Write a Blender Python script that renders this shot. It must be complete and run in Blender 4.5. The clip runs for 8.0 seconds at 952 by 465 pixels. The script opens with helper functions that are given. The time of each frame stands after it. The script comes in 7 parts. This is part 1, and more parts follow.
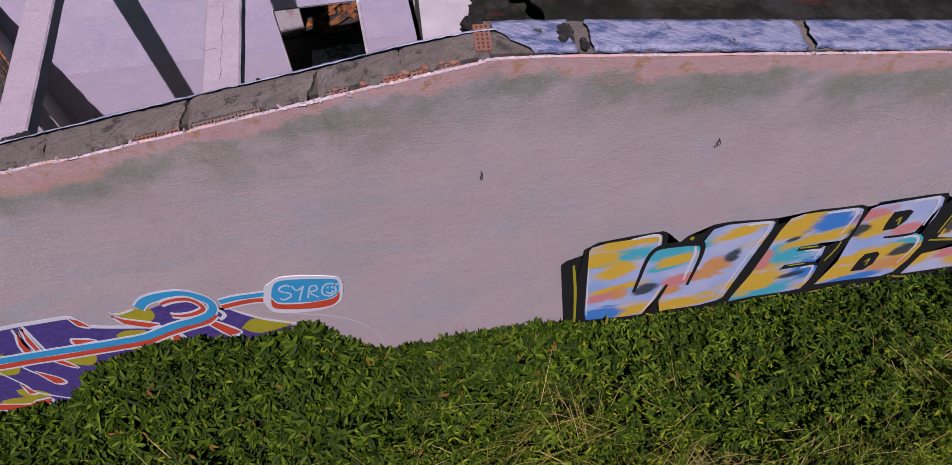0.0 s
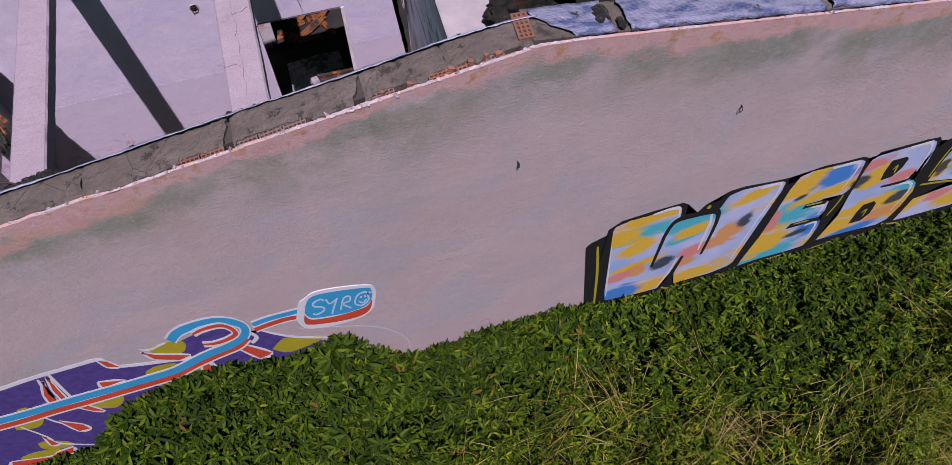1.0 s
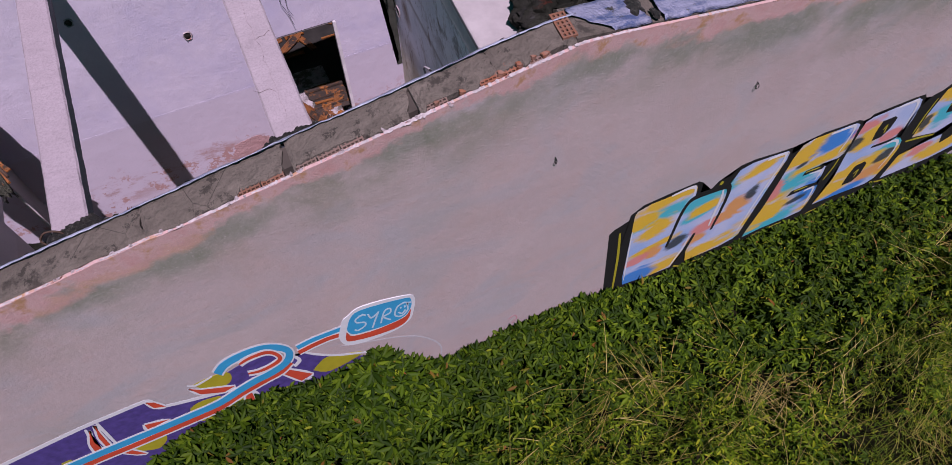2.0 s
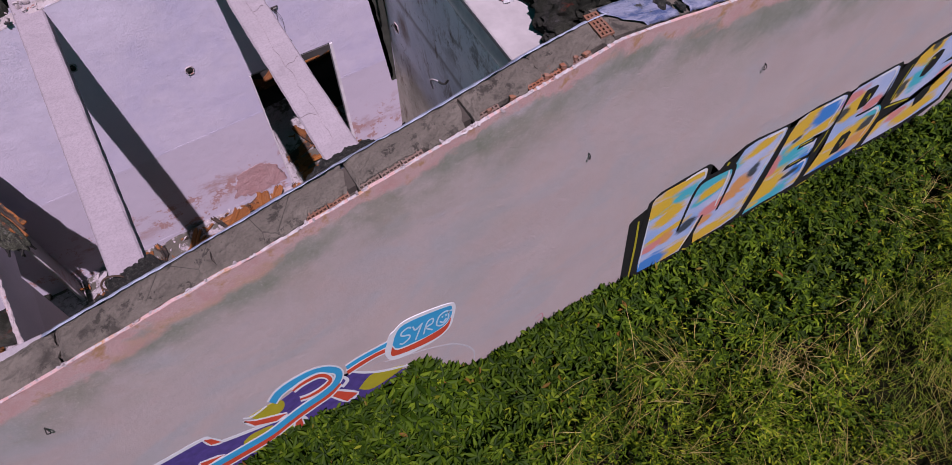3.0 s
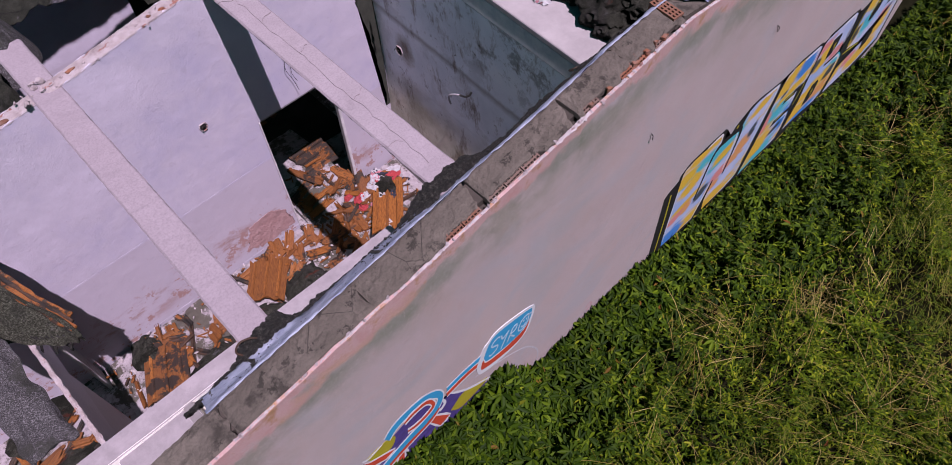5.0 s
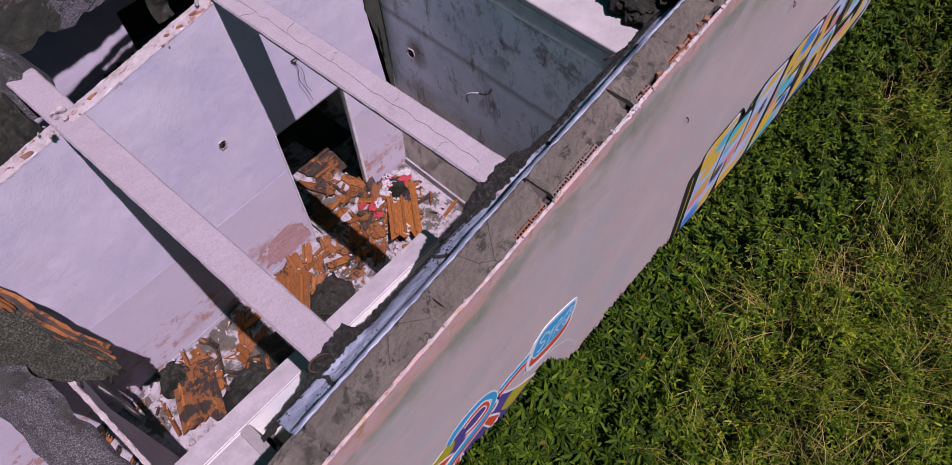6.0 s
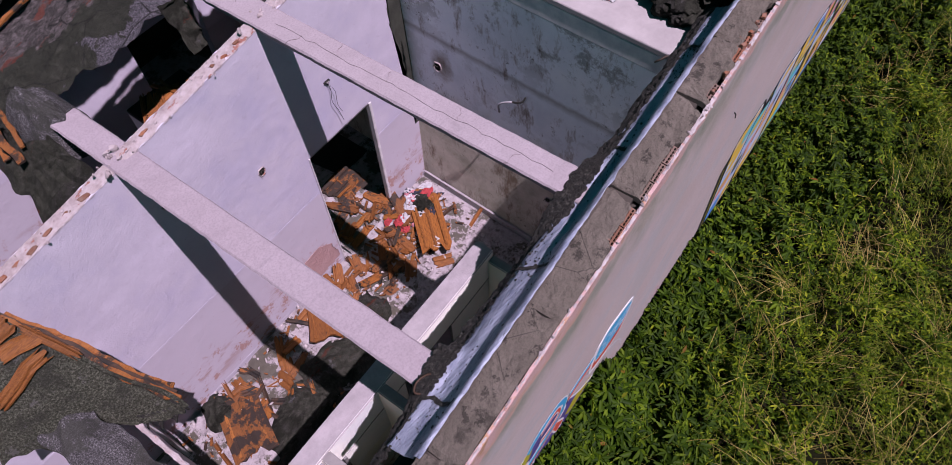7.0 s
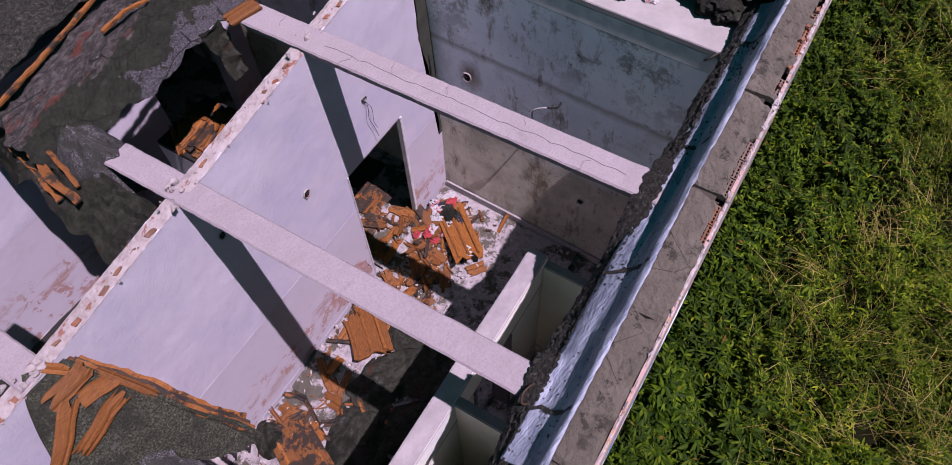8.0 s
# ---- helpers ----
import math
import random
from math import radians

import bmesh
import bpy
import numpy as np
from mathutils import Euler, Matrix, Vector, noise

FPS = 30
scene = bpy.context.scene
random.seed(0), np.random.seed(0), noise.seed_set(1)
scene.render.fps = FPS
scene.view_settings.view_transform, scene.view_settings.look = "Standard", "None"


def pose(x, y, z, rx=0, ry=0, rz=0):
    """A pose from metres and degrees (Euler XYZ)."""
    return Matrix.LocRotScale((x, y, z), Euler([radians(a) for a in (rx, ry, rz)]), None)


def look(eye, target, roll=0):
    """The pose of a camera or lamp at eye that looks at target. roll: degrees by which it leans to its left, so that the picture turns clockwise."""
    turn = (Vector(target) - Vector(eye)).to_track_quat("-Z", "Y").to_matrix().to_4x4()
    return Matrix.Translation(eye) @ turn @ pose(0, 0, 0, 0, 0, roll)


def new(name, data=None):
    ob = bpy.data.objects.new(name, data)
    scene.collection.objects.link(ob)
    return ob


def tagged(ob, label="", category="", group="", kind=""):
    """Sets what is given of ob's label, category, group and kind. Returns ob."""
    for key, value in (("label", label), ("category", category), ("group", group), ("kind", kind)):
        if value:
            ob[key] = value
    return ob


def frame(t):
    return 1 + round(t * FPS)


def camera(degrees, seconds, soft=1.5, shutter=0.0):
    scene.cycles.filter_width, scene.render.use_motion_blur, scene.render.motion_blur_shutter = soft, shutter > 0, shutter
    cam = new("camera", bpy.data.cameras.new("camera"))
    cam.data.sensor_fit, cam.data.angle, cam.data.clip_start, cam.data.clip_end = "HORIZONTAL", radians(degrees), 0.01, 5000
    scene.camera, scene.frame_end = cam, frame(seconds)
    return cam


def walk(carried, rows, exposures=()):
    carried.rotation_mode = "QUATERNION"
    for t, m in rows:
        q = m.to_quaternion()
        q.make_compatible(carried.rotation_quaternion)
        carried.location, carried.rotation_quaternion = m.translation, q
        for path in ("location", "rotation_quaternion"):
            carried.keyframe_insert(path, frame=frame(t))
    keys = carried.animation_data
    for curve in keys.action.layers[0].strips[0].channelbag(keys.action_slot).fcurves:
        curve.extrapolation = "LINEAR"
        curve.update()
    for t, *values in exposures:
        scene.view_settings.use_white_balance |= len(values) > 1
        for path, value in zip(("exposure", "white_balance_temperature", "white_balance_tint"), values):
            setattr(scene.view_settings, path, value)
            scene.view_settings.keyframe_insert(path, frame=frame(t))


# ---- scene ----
cam = camera(68.5, 8.0, soft=0.55)
PATH = [
    (0, (-0.891, -3.204, 7.985), (-0.734, -2.184, 6.272), -0.7),
    (0.5, (-1.249, -3.136, 7.966), (-1.023, -2.132, 6.251), -0.6),
    (1, (-1.608, -3.08, 7.954), (-1.317, -2.093, 6.239), -0.6),
    (1.5, (-1.972, -3.004, 7.978), (-1.62, -2.039, 6.262), -0.6),
    (1.7, (-2.1, -2.945, 7.997), (-1.726, -1.992, 6.279), -0.6),
    (2.8, (-2.829, -2.639, 8.124), (-2.326, -1.736, 6.411), -0.8),
    (3, (-2.967, -2.609, 8.129), (-2.441, -1.707, 6.423), -1.0),
    (3.5, (-3.3, -2.444, 8.175), (-2.713, -1.572, 6.473), -1.0),
    (4, (-3.574, -2.245, 8.212), (-2.94, -1.406, 6.511), -1.0),
    (4.5, (-3.828, -2.026, 8.222), (-3.151, -1.212, 6.525), -1.3),
    (4.7, (-3.987, -1.934, 8.2), (-3.277, -1.134, 6.51), -0.8),
    (5.8, (-4.477, -1.475, 8.136), (-3.699, -0.737, 6.448), -2.0),
    (6, (-4.568, -1.357, 8.132), (-3.78, -0.632, 6.443), -2.1),
    (6.5, (-4.805, -1.047, 8.156), (-3.986, -0.353, 6.469), -2.3),
    (7, (-5.04, -0.711, 8.203), (-4.189, -0.048, 6.519), -2.5),
    (7.5, (-5.261, -0.387, 8.241), (-4.381, 0.244, 6.559), -2.7),
    (8, (-5.463, -0.032, 8.287), (-4.559, 0.566, 6.606), -2.9),
]
EXPO, KELVIN, TINT = 0.82, 6050, 19
walk(cam, [(t, look(eye, target, roll)) for t, eye, target, roll in PATH],
     exposures=[(0, EXPO - 0.06, KELVIN, TINT), (4, EXPO - 0.03, KELVIN, TINT), (8, EXPO + 0.08, KELVIN, TINT)])

# ---- light: clear midday sky, sun in front of the painted wall ----
SUN = Vector((0.046, 0.420, -0.906))
world = bpy.data.worlds.new("sky")
scene.world = world
world.use_nodes = True
wn = world.node_tree.nodes
sky = wn.new("ShaderNodeTexSky")
sky.sky_type, sky.sun_disc = "NISHITA", False
sky.sun_elevation, sky.sun_rotation = radians(64.9), radians(188)
wn["Background"].inputs["Strength"].default_value = 0.026
air = wn.new("ShaderNodeMix")
air.data_type, air.blend_type = "RGBA", "MULTIPLY"
air.inputs[0].default_value, air.inputs[7].default_value = 1.0, (0.20, 1.0, 0.68, 1)
world.node_tree.links.new(sky.outputs[0], air.inputs[6])
world.node_tree.links.new(air.outputs[2], wn["Background"].inputs["Color"])
lamp = bpy.data.lights.new("sun", "SUN")
lamp.energy, lamp.angle, lamp.color = 5.0, radians(0.55), (1.0, 0.84, 0.89)
new("sun", lamp).matrix_world = look((0, -10, 20), Vector((0, -10, 20)) + SUN)


# ---- materials ----
# Scale on all base colours; lower values cut bounce and deepen shade.
ALBEDO = 0.55


class Mat:
    """A node material built step by step."""

    def __init__(self, name, rough=0.85, metal=0.0, spec=0.3):
        self.m = bpy.data.materials.new(name)
        self.m.use_nodes = True
        self.t = self.m.node_tree
        self.b = self.t.nodes["Principled BSDF"]
        self.b.inputs["Roughness"].default_value = rough
        self.b.inputs["Metallic"].default_value = metal
        self.b.inputs["Specular IOR Level"].default_value = spec
        self.geo = self.t.nodes.new("ShaderNodeNewGeometry")
        self.tc = self.t.nodes.new("ShaderNodeTexCoord")

    def link(self, a, b):
        self.t.links.new(a, b)

    def coords(self, scale=(1, 1, 1), local=False):
        n = self.t.nodes.new("ShaderNodeMapping")
        n.inputs["Scale"].default_value = scale
        self.link(self.tc.outputs["Object"] if local else self.geo.outputs["Position"], n.inputs["Vector"])
        return n.outputs[0]

    def noise(self, scale=5, detail=5, rough=0.6, stretch=(1, 1, 1), local=False, distort=0.0):
        n = self.t.nodes.new("ShaderNodeTexNoise")
        n.inputs["Scale"].default_value, n.inputs["Detail"].default_value = scale, detail
        n.inputs["Roughness"].default_value, n.inputs["Distortion"].default_value = rough, distort
        self.link(self.coords(stretch, local), n.inputs["Vector"])
        return n.outputs["Fac"]

    def cells(self, scale=5, stretch=(1, 1, 1), feature="F1", local=False):
        n = self.t.nodes.new("ShaderNodeTexVoronoi")
        n.feature = feature
        n.inputs["Scale"].default_value = scale
        self.link(self.coords(stretch, local), n.inputs["Vector"])
        return n.outputs["Distance"]

    def ramp(self, fac, stops, step=False):
        n = self.t.nodes.new("ShaderNodeValToRGB")
        e = n.color_ramp.elements
        if step:
            n.color_ramp.interpolation = "CONSTANT"
        for i, (p, c) in enumerate(stops):
            k = e[i] if i < 2 else e.new(p)
            k.position = p
            k.color = (*c, 1) if isinstance(c, tuple) else (c, c, c, 1)
        self.link(fac, n.inputs[0])
        return n.outputs[0]

    def mix(self, fac, a, b, mode="MIX"):
        n = self.t.nodes.new("ShaderNodeMix")
        n.data_type, n.blend_type = "RGBA", mode
        for sock, v in ((n.inputs[0], fac), (n.inputs[6], a), (n.inputs[7], b)):
            if isinstance(v, (int, float)):
                sock.default_value = v if sock == n.inputs[0] else (v, v, v, 1)
            elif isinstance(v, tuple):
                sock.default_value = (*v, 1)
            else:
                self.link(v, sock)
        return n.outputs[2]

    def calc(self, op, a, b=0.0, c=None, clamp=False):
        n = self.t.nodes.new("ShaderNodeMath")
        n.operation, n.use_clamp = op, clamp
        for sock, v in zip(n.inputs, (a, b, c)):
            if v is None:
                continue
            if isinstance(v, (int, float)):
                sock.default_value = v
            else:
                self.link(v, sock)
        return n.outputs[0]

    def axis(self, k, local=False):
        n = self.t.nodes.new("ShaderNodeSeparateXYZ")
        self.link(self.tc.outputs["Object"] if local else self.geo.outputs["Position"], n.inputs[0])
        return n.outputs[k]

    def color(self, c):
        """Base colour, scaled everywhere by one factor that weakens bounced light."""
        self.link(self.mix(1.0, c, (ALBEDO, ALBEDO, ALBEDO), "MULTIPLY"), self.b.inputs["Base Color"])
        return self

    def gloss(self, fac, lo, hi):
        n = self.t.nodes.new("ShaderNodeMapRange")
        n.inputs[3].default_value, n.inputs[4].default_value = lo, hi
        self.link(fac, n.inputs[0])
        self.link(n.outputs[0], self.b.inputs["Roughness"])
        return self

    def bump(self, h, strength=0.3, dist=0.01):
        n = self.t.nodes.new("ShaderNodeBump")
        n.inputs["Strength"].default_value, n.inputs["Distance"].default_value = strength, dist
        self.link(h, n.inputs["Height"])
        before = self.b.inputs["Normal"].links
        if before:
            self.link(before[0].from_socket, n.inputs["Normal"])
        self.link(n.outputs[0], self.b.inputs["Normal"])
        return self


RIDGE_X, RIDGE_Z, FALL = -0.30, 4.752, 0.155


def roof_line(x):
    """Height of the parapet's top: a low gable, rounded at the ridge."""
    return RIDGE_Z - FALL * math.hypot(x - RIDGE_X, 0.2)


# weathered places below the coping: x, z and half sizes
GREENS = [(-3.20, 3.95, 0.32, 0.16), (-2.85, 4.08, 0.30, 0.16), (-3.80, 3.93, 0.40, 0.15), (-1.55, 4.33, 0.55, 0.13), (-0.1, 4.46, 0.4, 0.10), (0.72, 4.34, 0.30, 0.17), (1.55, 4.14, 0.60, 0.20), (2.65, 4.00, 0.50, 0.20), (3.6, 3.85, 0.5, 0.2)]
PINKS = [(-3.25, 4.12, 0.28, 0.10), (-3.60, 4.06, 0.30, 0.08), (-4.05, 3.98, 0.30, 0.10), (1.6, 4.38, 0.9, 0.06), (3.2, 4.12, 0.9, 0.07), (-0.6, 4.60, 0.35, 0.07)]


def facade_material():
    m = Mat("painted_render", 0.8)
    depth = m.calc("SUBTRACT", m.calc("MULTIPLY_ADD", m.calc("ABSOLUTE", m.calc("SUBTRACT", m.axis(0), RIDGE_X)), -FALL, RIDGE_Z), m.axis(2))
    base = m.ramp(m.noise(0.9, 6, 0.6), [(0.3, (0.525, 0.427, 0.436)), (0.7, (0.61, 0.505, 0.515))])
    base = m.mix(m.ramp(m.noise(1.5, 6, 0.7, (1, 1, 0.8)), [(0.50, 0.0), (0.66, 0.35)]), base, (0.60, 0.42, 0.39))
    base = m.mix(m.ramp(m.noise(1.1, 5, 0.6, (0.8, 1, 1.2), distort=0.6), [(0.49, 0.0), (0.64, 0.6)]), base, (0.45, 0.46, 0.51))
    base = m.mix(m.ramp(m.noise(9, 5, 0.7), [(0.55, 0.0), (0.75, 0.45)]), base, (0.55, 0.36, 0.34))
    base = m.mix(m.ramp(m.noise(0.55, 4, 0.6, (1, 2, 1)), [(0.50, 0.0), (0.70, 0.4)]), base, (0.40, 0.37, 0.335))
    # algae under the coping and the old pink coat above it
    wob = m.calc("MULTIPLY_ADD", m.noise(1.3, 5, 0.6), 1.1, -0.55)
    green = m.ramp(m.calc("ADD", depth, wob), [(0.06, 0.0), (0.15, 0.85), (0.38, 0.75), (0.85, 0.0)])
    green = m.calc("MULTIPLY", green, m.ramp(m.noise(1.9, 9, 0.72, (0.9, 1, 0.8)), [(0.36, 0.0), (0.56, 0.7)]))
    col = m.mix(green, base, m.ramp(m.noise(6, 5), [(0.3, (0.13, 0.165, 0.08)), (0.5, (0.21, 0.24, 0.15)), (0.7, (0.27, 0.285, 0.24))]))
    def spots(places, wob=1.2):
        total = None
        for x, z, rx, rz in places:
            n = m.t.nodes.new("ShaderNodeMapping")
            n.vector_type = "TEXTURE"
            n.inputs["Location"].default_value = (x, 0, z)
            n.inputs["Scale"].default_value = (rx, 1, rz)
            m.link(m.geo.outputs["Position"], n.inputs["Vector"])
            d = m.t.nodes.new("ShaderNodeVectorMath")
            d.operation = "LENGTH"
            m.link(n.outputs[0], d.inputs[0])
            total = d.outputs["Value"] if total is None else m.calc("MINIMUM", total, d.outputs["Value"])
        return m.calc("MULTIPLY", m.calc("ADD", total, m.calc("MULTIPLY_ADD", m.noise(4, 6, 0.65), 2 * wob, -wob)), 0.5)
    col = m.mix(m.ramp(spots(GREENS), [(0.22, 0.65), (0.66, 0.0)]), col, m.ramp(m.noise(9, 6, 0.7), [(0.35, (0.16, 0.20, 0.13)), (0.65, (0.30, 0.32, 0.28))]))
    col = m.mix(m.ramp(spots(PINKS), [(0.30, 0.8), (0.58, 0.0)]), col, m.ramp(m.noise(6, 6, 0.7), [(0.35, (0.66, 0.36, 0.36)), (0.52, (0.66, 0.38, 0.30)), (0.68, (0.45, 0.28, 0.10))]))
    pink = m.ramp(m.calc("MULTIPLY_ADD", m.noise(2.2, 6, 0.65), 0.75, m.calc("SUBTRACT", depth, 0.38)), [(0.12, 0.98), (0.19, 0.0)])
    pinkcol = m.ramp(m.noise(5, 6, 0.7), [(0.35, (0.62, 0.34, 0.33)), (0.52, (0.66, 0.43, 0.43)), (0.62, (0.52, 0.28, 0.15)), (0.72, (0.42, 0.23, 0.08))])
    col = m.mix(pink, col, pinkcol)
    fine = m.noise(150, 3, 0.6)
    col = m.mix(m.ramp(fine, [(0.3, 0.45), (0.6, 0.0)]), col, (0.25, 0.21, 0.21))
    col = m.mix(m.ramp(m.noise(46, 4, 0.65), [(0.56, 0.0), (0.72, 0.35)]), col, (0.80, 0.68, 0.68))
    m.color(col)
    m.bump(m.calc("MULTIPLY", m.noise(40, 6, 0.72, (1, 1, 1.3), distort=0.2), m.ramp(m.noise(0.8, 4), [(0.38, 0.35), (0.62, 1.0)])), 0.5, 0.014).bump(m.noise(9, 4, 0.6), 0.25, 0.02)
    return m.m


def interior_material(name, tone=(0.69, 0.63, 0.77), low=(0.61, 0.55, 0.66), crown=None):
    """Old lilac-white distemper: smooth dado below 1.6 m, rough above, rust stains and peeled places."""
    m = Mat(name, 0.55, spec=0.45)
    z = m.axis(2)
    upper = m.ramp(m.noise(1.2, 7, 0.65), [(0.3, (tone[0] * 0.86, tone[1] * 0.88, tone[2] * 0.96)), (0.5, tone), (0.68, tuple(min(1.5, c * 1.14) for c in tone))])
    dado = m.ramp(m.noise(1.6, 5, 0.6), [(0.3, low), (0.7, tuple(c * 1.06 for c in low))])
    isdado = m.ramp(m.calc("DIVIDE", z, 4.0), [(0.385, 1.0), (0.391, 0.0)])
    col = m.mix(isdado, upper, dado)
    band = m.ramp(m.calc("MULTIPLY_ADD", m.noise(1.4, 6, 0.7, (0.6, 1, 1)), 0.5, m.calc("MULTIPLY", z, 0.5)), [(0.36, 0.0), (0.52, 0.7), (0.58, 0.65), (0.66, 0.0)])
    band = m.calc("MULTIPLY", band, m.ramp(m.noise(3.1, 6, 0.75, (0.7, 1, 1.6)), [(0.50, 0.0), (0.62, 1.0)]))
    col = m.mix(band, col, (0.40, 0.22, 0.19))
    peel = m.calc("MULTIPLY", m.ramp(m.noise(4.5, 7, 0.75), [(0.56, 0.0), (0.575, 1.0)]), m.ramp(m.calc("DIVIDE", z, 2.0), [(0.30, 1.0), (0.5, 0.0)]))
    col = m.mix(peel, col, (0.47, 0.29, 0.28))
    dirt = m.ramp(m.noise(7, 7, 0.75), [(0.60, 0.0), (0.80, 0.4)])
    col = m.mix(dirt, col, (0.35, 0.30, 0.30))
    col = m.mix(m.ramp(m.cells(14), [(0.03, 0.55), (0.06, 0.0)]), col, (0.25, 0.20, 0.20))
    # Upward faces take a darker tone: grime, and sunlit tops held down.
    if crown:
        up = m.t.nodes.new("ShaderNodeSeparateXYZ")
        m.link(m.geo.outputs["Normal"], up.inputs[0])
        grimy_dim_top = m.ramp(m.noise(6, 7, 0.75), [(0.35, tuple(c * 0.72 for c in crown)), (0.65, crown)])
        col = m.mix(m.ramp(up.outputs[2], [(0.6, 0.0), (0.75, 1.0)]), col, grimy_dim_top)
    m.color(col)
    rough = m.calc("MULTIPLY", m.calc("MULTIPLY", m.noise(46, 6, 0.7, distort=0.15), m.ramp(m.noise(1.3, 5, 0.6), [(0.38, 0.15), (0.62, 1.0)])), m.ramp(m.calc("DIVIDE", z, 4.0), [(0.38, 0.25), (0.40, 1.0)]))
    m.bump(rough, 0.5, 0.012).bump(m.noise(4, 4), 0.25, 0.03)
    return m.m


def end_wall_material():
    """Grey-blue mouldy plaster with brown runs, its tones lifted past 1 to brighten the shade."""
    m = Mat("mouldy_plaster", 0.85)
    z = m.axis(2)
    # Base above 1 makes up for weak skylight on the shaded wall.
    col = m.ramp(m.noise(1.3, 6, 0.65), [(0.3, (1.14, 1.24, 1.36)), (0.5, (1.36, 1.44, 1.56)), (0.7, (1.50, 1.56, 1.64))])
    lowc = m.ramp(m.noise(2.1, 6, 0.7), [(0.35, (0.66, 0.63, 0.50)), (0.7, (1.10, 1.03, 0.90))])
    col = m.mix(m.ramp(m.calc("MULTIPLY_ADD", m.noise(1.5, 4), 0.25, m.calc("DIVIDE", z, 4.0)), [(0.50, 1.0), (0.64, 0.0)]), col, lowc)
    line = m.ramp(m.calc("MULTIPLY_ADD", m.noise(5, 4), 0.02, m.calc("DIVIDE", z, 4.0)), [(0.70, 0.0), (0.722, 0.55), (0.735, 0.0)])
    col = m.mix(line, col, (0.20, 0.16, 0.13))
    olive = m.ramp(m.noise(1.7, 8, 0.75), [(0.52, 0.0), (0.58, 0.6)])
    col = m.mix(m.calc("MULTIPLY", olive, m.ramp(m.calc("DIVIDE", z, 4.0), [(0.74, 0.25), (0.86, 1.0)])), col, (0.17, 0.17, 0.15))
    mould = m.ramp(m.noise(13, 8, 0.78), [(0.58, 0.0), (0.63, 0.9)])
    mould = m.calc("MULTIPLY", mould, m.ramp(m.noise(1.6, 4), [(0.52, 0.0), (0.60, 1.0)]))
    col = m.mix(mould, col, (0.10, 0.10, 0.09))
    stain = m.ramp(m.noise(2.6, 7, 0.75, (1, 1.4, 0.5)), [(0.54, 0.0), (0.66, 0.8)])
    col = m.mix(stain, col, (0.22, 0.14, 0.08))
    dy, dz = m.calc("SUBTRACT", m.axis(1), 3.22), m.calc("SUBTRACT", z, 2.42)
    ring = m.calc("ADD", m.calc("MULTIPLY", dy, m.calc("MULTIPLY", dy, 9.0)), m.calc("MULTIPLY", dz, m.calc("MULTIPLY", dz, 4.0)))
    rust = m.ramp(m.calc("MULTIPLY_ADD", m.noise(9, 6, 0.7), 0.5, ring), [(0.18, 0.85), (0.55, 0.0)])
    col = m.mix(rust, col, (0.33, 0.21, 0.09))
    m.color(col)
    m.bump(m.noise(45, 5, 0.65), 0.5, 0.012).bump(m.noise(11, 6, 0.75, (1, 1, 1.8), distort=0.8), 0.5, 0.05)
    return m.m


def concrete_material(name, a, b, crack=True, speck=0.0, grit=0.4):
    m = Mat(name, 0.9)
    col = m.ramp(m.noise(4, 7, 0.7), [(0.3, a), (0.7, b)])
    col = m.mix(m.ramp(m.noise(2.3, 6, 0.7), [(0.57 if speck else 0.62, 0.0), (0.64 if speck else 0.70, 0.8 if speck else 0.25)]), col, tuple(c * 0.30 for c in a))
    col = m.mix(m.ramp(m.noise(60, 4, 0.7), [(0.35, 0.35), (0.55, 0.0)]), col, tuple(c * 0.55 for c in a))
    if crack:
        lines = m.ramp(m.cells(3.2, feature="DISTANCE_TO_EDGE"), [(0.004, 0.7), (0.012, 0.0)])
        lines = m.calc("MULTIPLY", lines, m.ramp(m.noise(1.7, 3), [(0.48, 0.0), (0.56, 1.0)]))
        col = m.mix(lines, col, tuple(c * 0.2 for c in a))
    if speck:
        col = m.mix(m.ramp(m.noise(4.5, 9, 0.8), [(0.57, 0.0), (0.59, 0.8)]), col, tuple(c * 0.22 for c in a))
        col = m.mix(m.ramp(m.noise(1.3, 7, 0.7), [(0.5, 0.0), (0.6, 0.5)]), col, tuple(c * 1.3 for c in b))
    col = m.mix(m.ramp(m.noise(34, 3, 0.5), [(0.745, 0.0), (0.76, speck)]), col, tuple(min(1, c * 2.2) for c in b))
    m.color(col)
    m.bump(m.noise(60, 6, 0.75), grit, 0.010).bump(m.noise(9, 7, 0.7), grit, 0.04)
    return m.m


